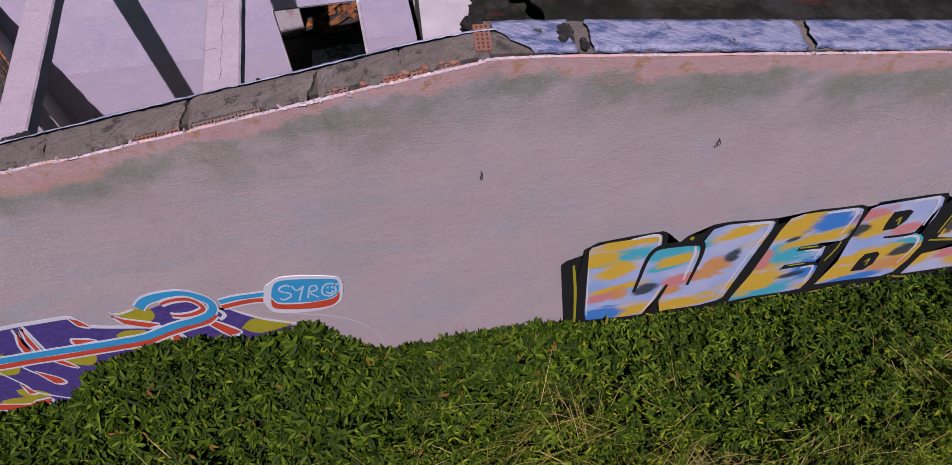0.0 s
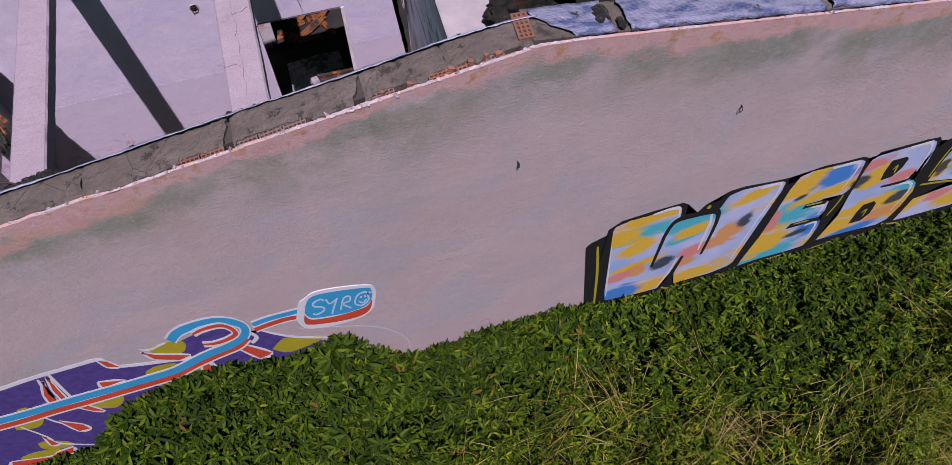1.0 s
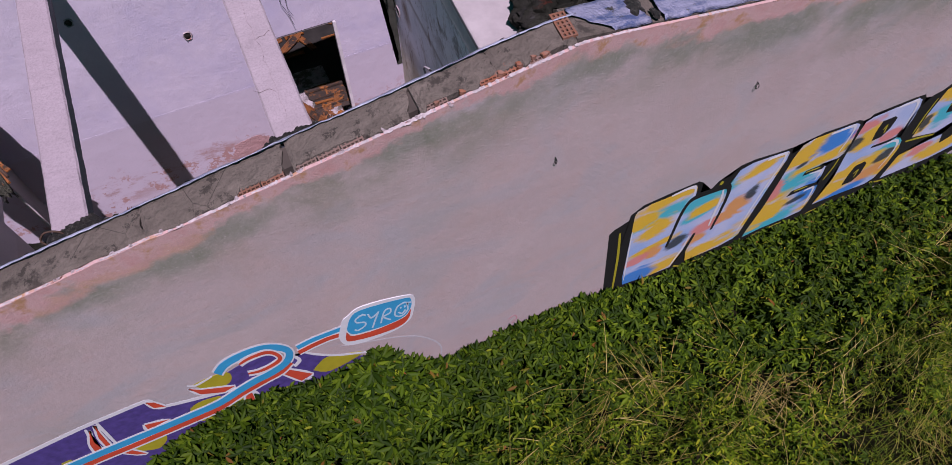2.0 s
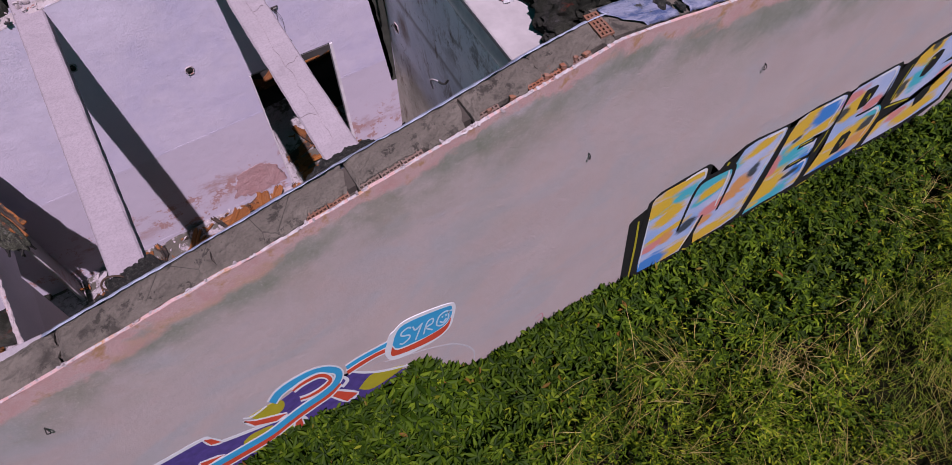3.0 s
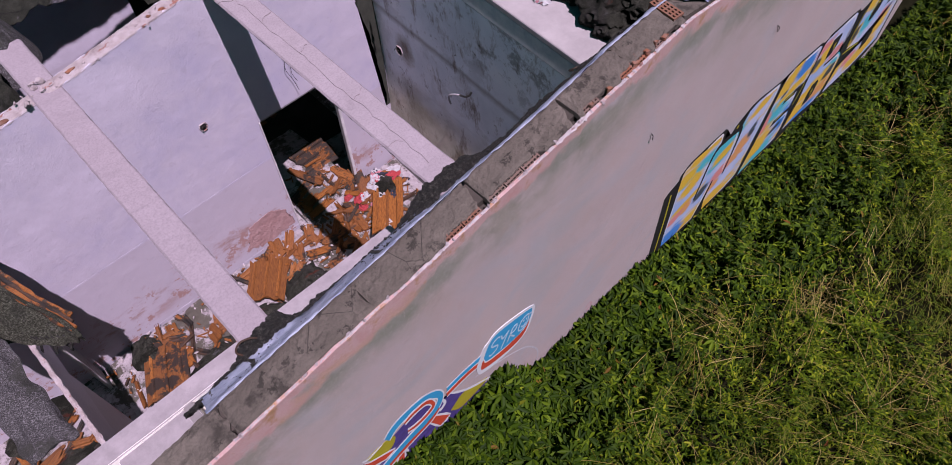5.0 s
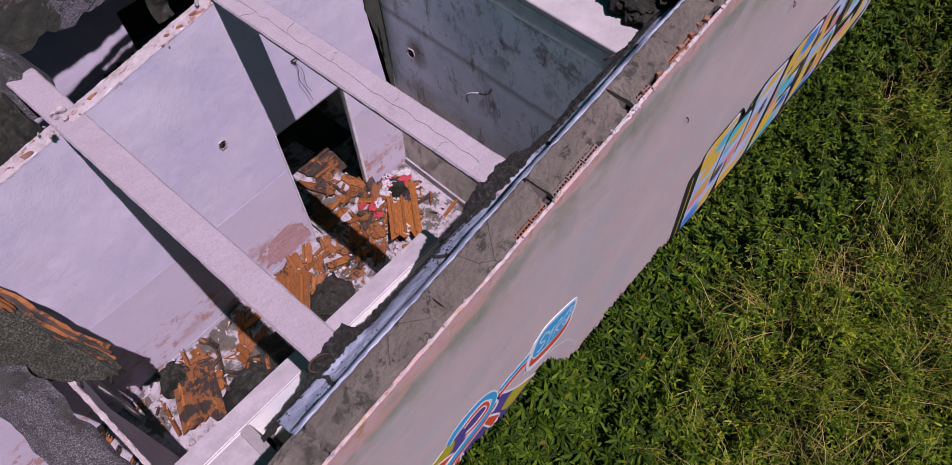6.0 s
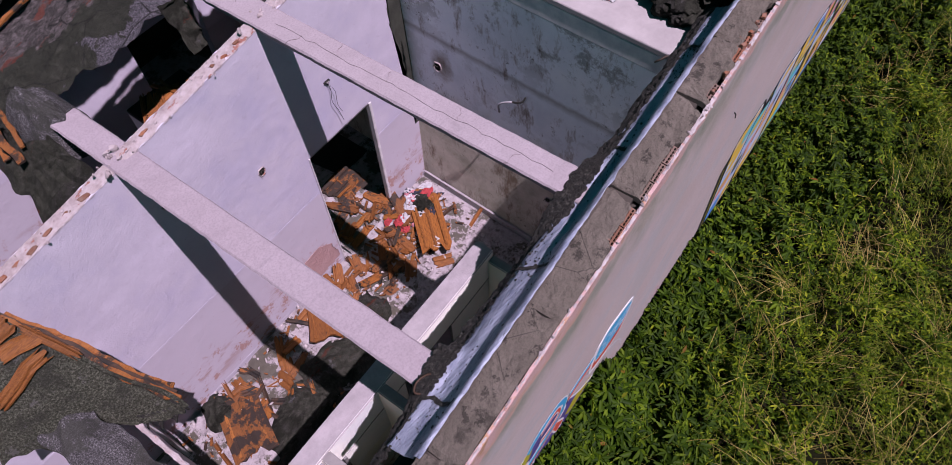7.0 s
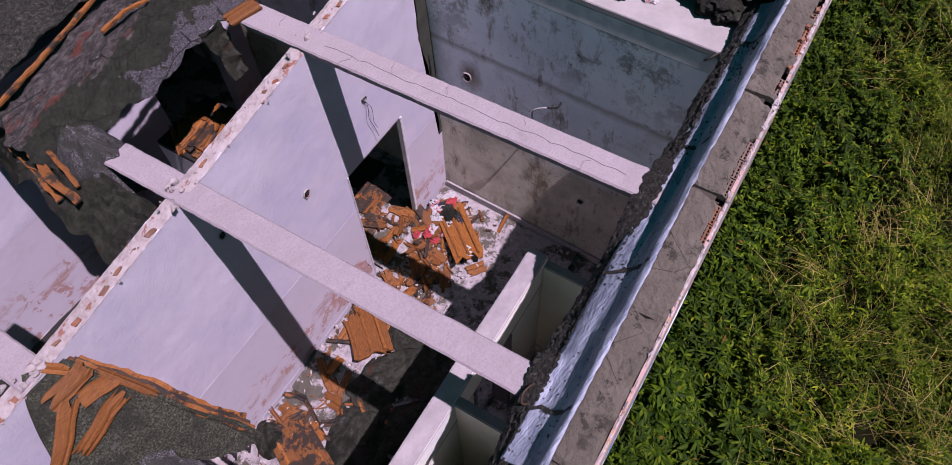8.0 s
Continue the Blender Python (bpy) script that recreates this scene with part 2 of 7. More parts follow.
def felt_material(name="roofing_felt", k=1.0):
    """Bitumen roofing: black tar, worn mineral grit, rusty smears."""
    m = Mat(name, 0.85, spec=0.12)
    col = m.ramp(m.noise(2.4, 8, 0.72), [(0.42, (0.026, 0.028, 0.020)), (0.50, (0.040, 0.041, 0.030)), (0.58, (0.085, 0.080, 0.074))])
    worn = m.ramp(m.noise(0.9, 7, 0.7, (0.45, 1.3, 1)), [(0.495, 0.0), (0.515, 0.95)])
    col = m.mix(worn, col, m.ramp(m.noise(14, 6, 0.75), [(0.35, (0.045, 0.046, 0.034)), (0.5, (0.078, 0.080, 0.062)), (0.65, (0.14, 0.135, 0.115))]))
    col = m.mix(m.ramp(m.noise(1.6, 8, 0.78), [(0.60, 0.0), (0.61, 1.0)]), col, m.ramp(m.noise(80, 3, 0.6), [(0.35, (0.07, 0.068, 0.066)), (0.65, (0.24, 0.23, 0.235))]))
    col = m.mix(m.ramp(m.noise(2.3, 7, 0.75, (0.6, 3, 1)), [(0.60, 0.0), (0.63, 0.75)]), col, (0.19, 0.045, 0.028))
    crackle = m.ramp(m.cells(55, feature="DISTANCE_TO_EDGE"), [(0.02, 0.35), (0.10, 0.0)])
    col = m.mix(crackle, col, (0.008, 0.008, 0.008))
    m.color(m.mix(1.0, col, (k, k, k), "MULTIPLY"))
    m.gloss(m.noise(4, 4), 0.7, 0.98)
    m.bump(m.noise(22, 8, 0.8), 0.9, 0.04).bump(m.noise(110, 4, 0.7), 1.0, 0.008).bump(m.noise(6, 5), 0.6, 0.04)
    return m.m


def tar_material():
    m = Mat("tar_edge", 0.7, spec=0.4)
    m.color(m.ramp(m.noise(30, 7, 0.75), [(0.42, (0.010, 0.010, 0.009)), (0.54, (0.035, 0.032, 0.028)), (0.66, (0.15, 0.14, 0.125))]))
    m.bump(m.noise(45, 6, 0.8), 1.0, 0.05)
    return m.m


def foil_material(name, a, b):
    """Silver foil of a bitumen membrane, fluted, dull and dirty in places. Blue base stands in for reflected sky."""
    m = Mat(name, 0.42, 1.0)
    col = m.ramp(m.noise(6.5, 8, 0.78, (0.6, 1.5, 1)), [(0.40, a), (0.52, b), (0.62, tuple(c * 1.15 for c in b))])
    dirty = m.ramp(m.noise(6, 8, 0.78), [(0.60, 0.0), (0.64, 1.0)])
    col = m.mix(dirty, col, (0.05, 0.048, 0.045))
    m.color(col)
    m.link(m.calc("SUBTRACT", 0.15, m.calc("MULTIPLY", dirty, 0.15)), m.b.inputs["Metallic"])
    m.gloss(m.noise(9, 5), 0.28, 0.62)
    flute = m.calc("SINE", m.calc("MULTIPLY", m.calc("ADD", m.axis(1), m.calc("MULTIPLY", m.axis(2), 0.8)), 520.0))
    m.bump(flute, 0.22, 0.003).bump(m.noise(14, 5, 0.7, (0.5, 1, 1)), 0.8, 0.03)
    return m.m


def wood_material(name, stops, char=0.5):
    m = Mat(name, 0.7)
    grain = m.noise(5, 6, 0.65, (3, 26, 26), local=True, distort=0.5)
    col = m.ramp(grain, stops)
    info = m.t.nodes.new("ShaderNodeObjectInfo")
    col = m.mix(m.calc("MULTIPLY", info.outputs["Random"], 0.6), col, (0.075, 0.026, 0.009))
    col = m.mix(m.ramp(m.noise(4.5, 6, 0.7), [(char, 0.0), (char + 0.05, 0.92)]), col, (0.015, 0.013, 0.012))
    m.color(col)
    m.bump(grain, 0.6, 0.008).bump(m.noise(30, 4), 0.3, 0.006)
    return m.m


def brick_material(name="fired_brick", stops=((0.0, (0.24, 0.085, 0.045)), (0.5, (0.30, 0.12, 0.065)), (1.0, (0.16, 0.075, 0.05)))):
    m = Mat(name, 0.9)
    info = m.t.nodes.new("ShaderNodeObjectInfo")
    col = m.ramp(info.outputs["Random"], stops)
    col = m.mix(m.ramp(m.noise(16, 5, 0.7), [(0.45, 0.0), (0.65, 0.6)]), col, (0.24, 0.17, 0.15))
    m.color(col).bump(m.noise(60, 4), 0.5, 0.006)
    return m.m


def plain(name, c, rough=0.8, vary=0.25, scale=6.0, metal=0.0, local=False):
    m = Mat(name, rough, metal)
    m.color(m.ramp(m.noise(scale, 6, 0.65, local=local), [(0.3, tuple(v * (1 - vary) for v in c)), (0.7, tuple(min(1, v * (1 + vary)) for v in c))]))
    m.bump(m.noise(55, 4), 0.25, 0.004)
    return m.m


def leaf_material(name, stops, thin=0.35, rough=0.55, spec=0.22):
    m = Mat(name, rough, spec=spec)
    col = m.ramp(m.geo.outputs["Random Per Island"], stops)
    col = m.mix(m.ramp(m.noise(1.1, 5), [(0.35, 0.5), (0.65, 0.0)]), col, tuple(c * 0.55 for c in stops[0][1]))
    m.color(col)
    tr = m.t.nodes.new("ShaderNodeBsdfTranslucent")
    m.link(m.mix(1.0, col, (0.85 * ALBEDO, ALBEDO, 0.35 * ALBEDO), "MULTIPLY"), tr.inputs["Color"])
    ms = m.t.nodes.new("ShaderNodeMixShader")
    ms.inputs[0].default_value = thin
    m.link(m.b.outputs[0], ms.inputs[1])
    m.link(tr.outputs[0], ms.inputs[2])
    m.link(ms.outputs[0], m.t.nodes["Material Output"].inputs["Surface"])
    return m.m


def spray_material():
    """Letter fill: sprayed clouds of ochre, teal, rust, pink, blue and black over pale blue."""
    m = Mat("sprayed_fill", 0.6)
    wob = m.calc("MULTIPLY_ADD", m.noise(3.6, 5, 0.62, (0.6, 1, 1.3), distort=0.6), 2.6, -1.3)

    def clouds(spots, k=1.35):
        total = None
        for x, z, rx, rz in spots:
            n = m.t.nodes.new("ShaderNodeMapping")
            n.vector_type = "TEXTURE"
            n.inputs["Location"].default_value = (x, 0, z)
            n.inputs["Rotation"].default_value = (0, -0.25, 0)
            n.inputs["Scale"].default_value = (k * rx, 1, k * rz)
            m.link(m.geo.outputs["Position"], n.inputs["Vector"])
            d = m.t.nodes.new("ShaderNodeVectorMath")
            d.operation = "LENGTH"
            m.link(n.outputs[0], d.inputs[0])
            total = d.outputs["Value"] if total is None else m.calc("MINIMUM", total, d.outputs["Value"])
        return m.ramp(m.calc("MULTIPLY", m.calc("ADD", total, wob), 0.5), [(0.40, 0.96), (0.66, 0.0)])

    col = m.ramp(m.noise(1.6, 3, 0.5), [(0.35, (0.34, 0.49, 0.84)), (0.62, (0.58, 0.62, 0.86))])
    col = m.mix(clouds([(1.12, 1.69, 0.25, 0.14), (1.68, 1.64, 0.23, 0.13), (1.69, 1.34, 0.13, 0.09), (3.05, 1.2, 0.28, 0.19), (3.06, 0.25, 0.28, 0.15), (4.63, 1.07, 0.19, 0.11), (5.28, 1.34, 0.14, 0.18)]), col, (0.05, 0.50, 0.62))
    col = m.mix(clouds([(1.22, 1.99, 0.29, 0.11), (0.86, 1.72, 0.16, 0.11), (1.74, 1.46, 0.14, 0.09), (1.13, 1.43, 0.17, 0.13), (1.2, 0.97, 0.21, 0.06), (1.43, 0.25, 0.35, 0.15), (2.04, 0.26, 0.35, 0.13), (2.37, 1.86, 0.18, 0.08), (2.91, 0.59, 0.26, 0.23), (2.98, 1.76, 0.28, 0.16), (3.13, 1.98, 0.15, 0.07), (3.43, 1.48, 0.3, 0.1), (4.0, 1.54, 0.16, 0.17), (4.23, 0.8, 0.29, 0.15), (4.0, 0.43, 0.28, 0.16), (5.02, 1.93, 0.18, 0.18), (5.87, 0.38, 0.29, 0.18), (4.92, 0.59, 0.24, 0.24), (6.09, 0.82, 0.17, 0.17), (4.97, 1.26, 0.12, 0.15)]), col, (0.80, 0.50, 0.004))
    col = m.mix(clouds([(1.21, 0.81, 0.12, 0.13), (2.12, 0.99, 0.16, 0.15), (2.28, 1.15, 0.21, 0.18), (4.62, 0.49, 0.25, 0.14), (1.84, 0.69, 0.14, 0.13)], 1.05), col, (0.74, 0.34, 0.09))
    col = m.mix(clouds([(1.93, 0.91, 0.18, 0.14), (3.8, 1.82, 0.17, 0.11), (4.4, 1.37, 0.17, 0.12), (1.0, 0.75, 0.15, 0.1), (2.81, 1.17, 0.1, 0.21), (5.41, 0.57, 0.17, 0.13), (5.95, 1.09, 0.15, 0.12)], 1.05), col, (0.74, 0.26, 0.24))
    col = m.mix(clouds([(1.07, 0.26, 0.19, 0.16), (3.36, 1.8, 0.16, 0.16), (3.53, 0.72, 0.13, 0.15), (4.15, 0.16, 0.34, 0.09)]), col, (0.03, 0.24, 0.72))
    col = m.mix(clouds([(1.54, 0.81, 0.16, 0.13), (2.42, 1.3, 0.1, 0.15), (3.03, 1.51, 0.09, 0.05), (3.37, 0.6, 0.17, 0.07), (3.79, 1.51, 0.13, 0.13), (4.65, 0.84, 0.14, 0.13), (5.13, 2.0, 0.08, 0.1), (5.01, 1.28, 0.08, 0.18)], 0.9), col, (0.03, 0.045, 0.06))
    col = m.mix(m.ramp(m.noise(40, 4), [(0.3, 0.15), (0.6, 0.0)]), col, (0.3, 0.3, 0.3))
    m.color(col).bump(m.noise(85, 4, 0.65), 0.4, 0.005)
    return m.m


M_FACADE = facade_material()
M_ROOM = interior_material("lilac_plaster")
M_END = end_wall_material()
M_SHELL = plain("rough_masonry", (0.07, 0.058, 0.05), 0.9)
M_CAP = concrete_material("cement_coping", (0.132, 0.112, 0.094), (0.198, 0.168, 0.145), True, 0.12, 0.9)
M_BEAM = concrete_material("pale_concrete", (0.37, 0.31, 0.355), (0.435, 0.365, 0.42), False, 0.0, 0.4)
M_BEAMOLD = concrete_material("cracked_concrete", (0.37, 0.315, 0.355), (0.435, 0.37, 0.42), False, 0.0, 0.3)
M_LIP = plain("broken_plaster", (0.50, 0.44, 0.46), 0.9, 0.30, 18)


def crust_material():
    """Mortar and plaster stubs with brick dust and brick ends showing."""
    m = Mat("mortar_crust", 0.92)
    col = m.ramp(m.noise(10, 7, 0.7), [(0.3, (0.34, 0.27, 0.28)), (0.5, (0.50, 0.42, 0.44)), (0.7, (0.60, 0.53, 0.57))])
    col = m.mix(m.ramp(m.noise(9, 5, 0.65, (0.6, 1.2, 1)), [(0.60, 0.0), (0.62, 0.85)]), col, (0.34, 0.12, 0.085))
    m.color(col).bump(m.noise(40, 6, 0.75), 0.9, 0.016)
    return m.m


M_CRUST = crust_material()
# Side tone lifted for its shade, crown held down for its sun.
M_LOW = interior_material("partition_plaster", (0.66, 0.63, 0.66), (0.60, 0.57, 0.58), (0.41, 0.365, 0.40))
M_SLAB = plain("sunlit_slab", (0.42, 0.38, 0.40), 0.9, 0.15, 4)
# Paler, bluer copy of the slab tone, imitating skylight on its shaded edge.
M_SLABEDGE = plain("slab_edge_skylit", (0.80, 0.86, 0.95), 0.9, 0.25, 7)
# Tones past 1 stand in for bounced light missing in the cubicles.
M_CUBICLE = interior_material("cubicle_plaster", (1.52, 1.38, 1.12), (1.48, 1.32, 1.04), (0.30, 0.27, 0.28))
M_PARTITION = interior_material("partition_plaster_lifted", (1.30, 1.26, 1.22), (1.26, 1.20, 1.10), (0.44, 0.39, 0.43))
M_FELT = felt_material("roofing_felt", 0.62)


def char_felt_material():
    """Sooty olive-grey felt, worn gritty along its folds."""
    m = Mat("charred_felt", 0.85, spec=0.15)
    col = m.ramp(m.noise(60, 5, 0.75), [(0.36, (0.024, 0.026, 0.017)), (0.5, (0.085, 0.088, 0.064)), (0.66, (0.26, 0.26, 0.215))])
    col = m.mix(m.ramp(m.noise(2.6, 7, 0.72), [(0.50, 0.0), (0.60, 0.8)]), col, (0.045, 0.045, 0.036))
    col = m.mix(m.ramp(m.noise(5, 7, 0.75), [(0.60, 0.0), (0.63, 0.7)]), col, (0.20, 0.19, 0.19))
    m.color(col).bump(m.noise(24, 8, 0.8), 1.0, 0.05).bump(m.noise(110, 4, 0.7), 1.0, 0.010)
    return m.m


M_CHARFELT = char_felt_material()


def grit_material():
    """Mineral-faced felt, lilac grey granules over black."""
    m = Mat("gritty_felt", 0.85)
    col = m.ramp(m.noise(95, 4, 0.7), [(0.36, (0.012, 0.011, 0.012)), (0.50, (0.060, 0.056, 0.060)), (0.66, (0.26, 0.245, 0.27))])
    col = m.mix(m.ramp(m.noise(3.2, 6, 0.7), [(0.52, 0.0), (0.57, 0.8)]), col, (0.035, 0.035, 0.030))
    m.color(col).bump(m.noise(70, 5, 0.75), 0.8, 0.012).bump(m.noise(9, 5), 0.5, 0.03)
    return m.m


M_GRIT = grit_material()


def back_felt_material():
    """Sagging felt of the back roof: gritty torn front, tarred middle, worn and rust-streaked top."""
    m = Mat("back_roof_felt", 0.8)
    zone = m.calc("MULTIPLY_ADD", m.noise(1.3, 9, 0.72), 1.5, m.calc("SUBTRACT", m.axis(1), 5.45))
    tar = m.ramp(m.noise(9, 8, 0.75), [(0.35, (0.022, 0.024, 0.016)), (0.55, (0.044, 0.046, 0.033)), (0.72, (0.085, 0.083, 0.070))])
    grit = m.ramp(m.noise(75, 4, 0.7), [(0.36, (0.05, 0.045, 0.055)), (0.5, (0.14, 0.128, 0.155)), (0.65, (0.33, 0.30, 0.36))])
    worn = m.ramp(m.noise(18, 8, 0.8, (0.6, 1.6, 1)), [(0.38, (0.025, 0.022, 0.023)), (0.5, (0.105, 0.090, 0.090)), (0.62, (0.25, 0.215, 0.225))])
    col = m.mix(m.ramp(zone, [(0.19, 1.0), (0.20, 0.0)]), tar, grit)
    worn = m.mix(m.ramp(m.noise(2.6, 7, 0.75, (0.45, 3.2, 1)), [(0.56, 0.0), (0.585, 0.85)]), worn, (0.20, 0.05, 0.032))
    col = m.mix(m.ramp(zone, [(0.62, 0.0), (0.64, 1.0)]), col, worn)
    dark = m.ramp(m.noise(30, 8, 0.8), [(0.40, (0.016, 0.016, 0.012)), (0.50, (0.060, 0.057, 0.048)), (0.58, (0.135, 0.125, 0.115)), (0.68, (0.30, 0.28, 0.28))])
    col = m.mix(m.ramp(m.calc("SUBTRACT", m.axis(1), 5.0), [(0.87, 0.0), (0.88, 1.0)]), col, dark)
    crackle = m.ramp(m.cells(26, feature="DISTANCE_TO_EDGE"), [(0.02, 0.6), (0.07, 0.0)])
    col = m.mix(m.calc("MULTIPLY", crackle, m.ramp(m.noise(2, 4), [(0.5, 0.0), (0.56, 1.0)])), col, (0.010, 0.010, 0.010))
    tears = m.ramp(m.cells(2.6, (0.7, 1.5, 1), feature="DISTANCE_TO_EDGE"), [(0.006, 1.0), (0.022, 0.0)])
    tears = m.calc("MULTIPLY", tears, m.ramp(m.noise(1.7, 5, 0.6), [(0.44, 0.0), (0.50, 0.9)]))
    col = m.mix(tears, col, (0.008, 0.008, 0.007))
    m.color(col)
    m.bump(m.noise(20, 9, 0.8, (0.6, 1.5, 1)), 1.0, 0.09).bump(m.noise(110, 4, 0.7), 1.0, 0.008)
    return m.m


M_BACKFELT = back_felt_material()
M_TAR = tar_material()
# Shaded gutter foil is coloured lighter than the sunlit coping foil.
M_FOIL = foil_material("silver_foil", (0.23, 0.26, 0.38), (0.40, 0.43, 0.57))
M_MEMBRANE = foil_material("weathered_foil", (0.08, 0.11, 0.24), (0.27, 0.28, 0.40))
M_WOOD = wood_material("burnt_orange_wood", [(0.3, (0.13, 0.038, 0.008)), (0.5, (0.30, 0.10, 0.018)), (0.7, (0.44, 0.175, 0.036))], 0.53)
M_PANEL = wood_material("varnished_panel", [(0.3, (0.10, 0.028, 0.005)), (0.5, (0.29, 0.098, 0.015)), (0.7, (0.42, 0.160, 0.028))], 0.64)
M_SCORCH = wood_material("scorched_panel", [(0.3, (0.17, 0.052, 0.010)), (0.5, (0.33, 0.115, 0.020)), (0.7, (0.44, 0.175, 0.036))], 0.46)
M_CHAR = wood_material("charred_wood", [(0.3, (0.02, 0.017, 0.015)), (0.6, (0.07, 0.045, 0.03)), (0.75, (0.30, 0.11, 0.025))], 0.52)
M_BRICK = brick_material()
M_BRICKGREY = brick_material("mortared_brick", ((0.0, (0.15, 0.105, 0.085)), (0.5, (0.19, 0.12, 0.10)), (1.0, (0.12, 0.095, 0.085))))
# Near-black that paints the shade inside holes.
M_HOLE = plain("hole_shade", (0.02, 0.015, 0.012), 1.0)
def floor_material():
    m = Mat("plaster_rubble_floor", 0.95)
    col = m.ramp(m.noise(11, 8, 0.75), [(0.33, (0.17, 0.145, 0.15)), (0.48, (0.41, 0.36, 0.39)), (0.7, (0.54, 0.48, 0.52))])
    col = m.mix(m.ramp(m.noise(2.2, 7, 0.75), [(0.51, 0.0), (0.55, 0.92)]), col, (0.085, 0.076, 0.056))
    m.color(col).bump(m.noise(40, 6, 0.75), 0.8, 0.02)
    return m.m


M_FLOOR = floor_material()
# Near-black for soot and deep shade in the back room.
M_SOOTSHADE = plain("soot_and_shade", (0.02, 0.018, 0.017), 0.95, 0.6, 3)
M_CORNERSHADE = plain("corner_shade_olive", (0.055, 0.058, 0.046), 0.8, 0.4, 6)
M_PEEL = concrete_material("bare_pink_plaster", (0.50, 0.29, 0.29), (0.58, 0.39, 0.40), False, 0.0, 0.6)
M_CRACK = plain("crack_shadow", (0.27, 0.22, 0.23), 1.0)
# Soil far darker than earth, so gaps between leaves read as deep shade.
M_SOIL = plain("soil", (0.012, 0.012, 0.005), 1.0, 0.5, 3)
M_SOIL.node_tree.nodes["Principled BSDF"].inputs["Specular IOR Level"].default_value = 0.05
M_BLACK = plain("black_spray", (0.006, 0.006, 0.0065), 0.75, 0.5, 20)
M_SPRAY = spray_material()
M_WHITE = plain("white_spray", (0.74, 0.74, 0.80), 0.6, 0.06)
M_MIST = plain("pale_blue_spray", (0.52, 0.66, 0.80), 0.6, 0.06)
M_YELLOW = plain("ochre_spray", (0.42, 0.37, 0.02), 0.6, 0.12)
M_PURPLE = plain("violet_spray", (0.085, 0.055, 0.25), 0.6, 0.3, 14)
M_SKYBLUE = plain("blue_spray", (0.045, 0.36, 0.66), 0.6, 0.1)
M_ORANGE = plain("vermilion_spray", (0.62, 0.075, 0.035), 0.6, 0.15)
M_IVY = leaf_material("creeper_leaf", [(0.0, (0.012, 0.030, 0.001)), (0.5, (0.039, 0.077, 0.002)), (0.80, (0.076, 0.130, 0.004)), (0.985, (0.15, 0.22, 0.008)), (1.0, (0.24, 0.08, 0.025))], 0.12, 0.6, 0.08)
M_WEED = leaf_material("weed_leaf", [(0.0, (0.026, 0.056, 0.001)), (0.55, (0.094, 0.158, 0.003)), (0.85, (0.20, 0.262, 0.008)), (1.0, (0.36, 0.38, 0.02))], 0.18, 0.6, 0.08)
M_GRASS = leaf_material("grass_blade", [(0.0, (0.07, 0.125, 0.006)), (0.5, (0.15, 0.19, 0.014)), (0.85, (0.31, 0.28, 0.05)), (1.0, (0.50, 0.40, 0.15))], 0.3, 0.6, 0.08)
M_STRAW = leaf_material("straw", [(0.0, (0.20, 0.15, 0.03)), (0.6, (0.36, 0.27, 0.06)), (1.0, (0.58, 0.46, 0.19))], 0.1, 0.7)
M_FRAME = plain("worn_white_paint", (0.74, 0.70, 0.74), 0.7, 0.2, 9)
M_METAL = plain("grey_metal", (0.30, 0.28, 0.29), 0.5, 0.2, 20, 0.3)
M_RAGRED = plain("red_cloth", (0.42, 0.05, 0.06), 0.9, 0.4, 30)
M_RAGPINK = plain("pink_cloth", (0.55, 0.22, 0.27), 0.9, 0.3, 30)
M_RAGWHITE = plain("white_cloth", (0.52, 0.50, 0.54), 0.9, 0.2, 30)
M_RAGDARK = plain("dark_cloth", (0.03, 0.03, 0.05), 0.9, 0.4, 30)
M_RAGBLUE = plain("blue_cloth", (0.06, 0.10, 0.28), 0.9, 0.4, 30)


# ---- mesh helpers ----
def part(name, bm, material, parent=None, label="", smooth=False):
    me = bpy.data.meshes.new(name)
    bm.normal_update()
    bm.to_mesh(me)
    bm.free()
    me.materials.append(material)
    if smooth:
        for p in me.polygons:
            p.use_smooth = True
    ob = new(name, me)
    if parent:
        ob.parent = parent
    return tagged(ob, label)


def piece(name, me, parent, m):
    """An object of its own on a shared mesh."""
    ob = new(name, me)
    ob.parent = parent
    ob.matrix_basis = m
    return ob


def mesh_of(name, bm, material):
    me = bpy.data.meshes.new(name)
    bm.normal_update()
    bm.to_mesh(me)
    bm.free()
    me.materials.append(material)
    return me


def box(bm, x0, x1, y0, y1, z0, z1, bevel=0.0):
    r = bmesh.ops.create_cube(bm, size=1)
    for v in r["verts"]:
        v.co = Vector((x0 + (v.co.x + 0.5) * (x1 - x0), y0 + (v.co.y + 0.5) * (y1 - y0), z0 + (v.co.z + 0.5) * (z1 - z0)))
    if bevel:
        es = {e for v in r["verts"] for e in v.link_edges}
        bmesh.ops.bevel(bm, geom=list(es), offset=bevel, segments=2, affect="EDGES")
    return bm


def slab_xz(bm, outline, y0, y1):
    """A plate with an outline in x and z, between two depths y."""
    a = [bm.verts.new((x, y0, z)) for x, z in outline]
    b = [bm.verts.new((x, y1, z)) for x, z in outline]
    n = len(a)
    fa, fb = bm.faces.new(a), bm.faces.new(list(reversed(b)))
    for i in range(n):
        bm.faces.new((a[(i + 1) % n], a[i], b[i], b[(i + 1) % n]))
    bmesh.ops.triangulate(bm, faces=[fa, fb])
    bmesh.ops.recalc_face_normals(bm, faces=bm.faces)
    return bm


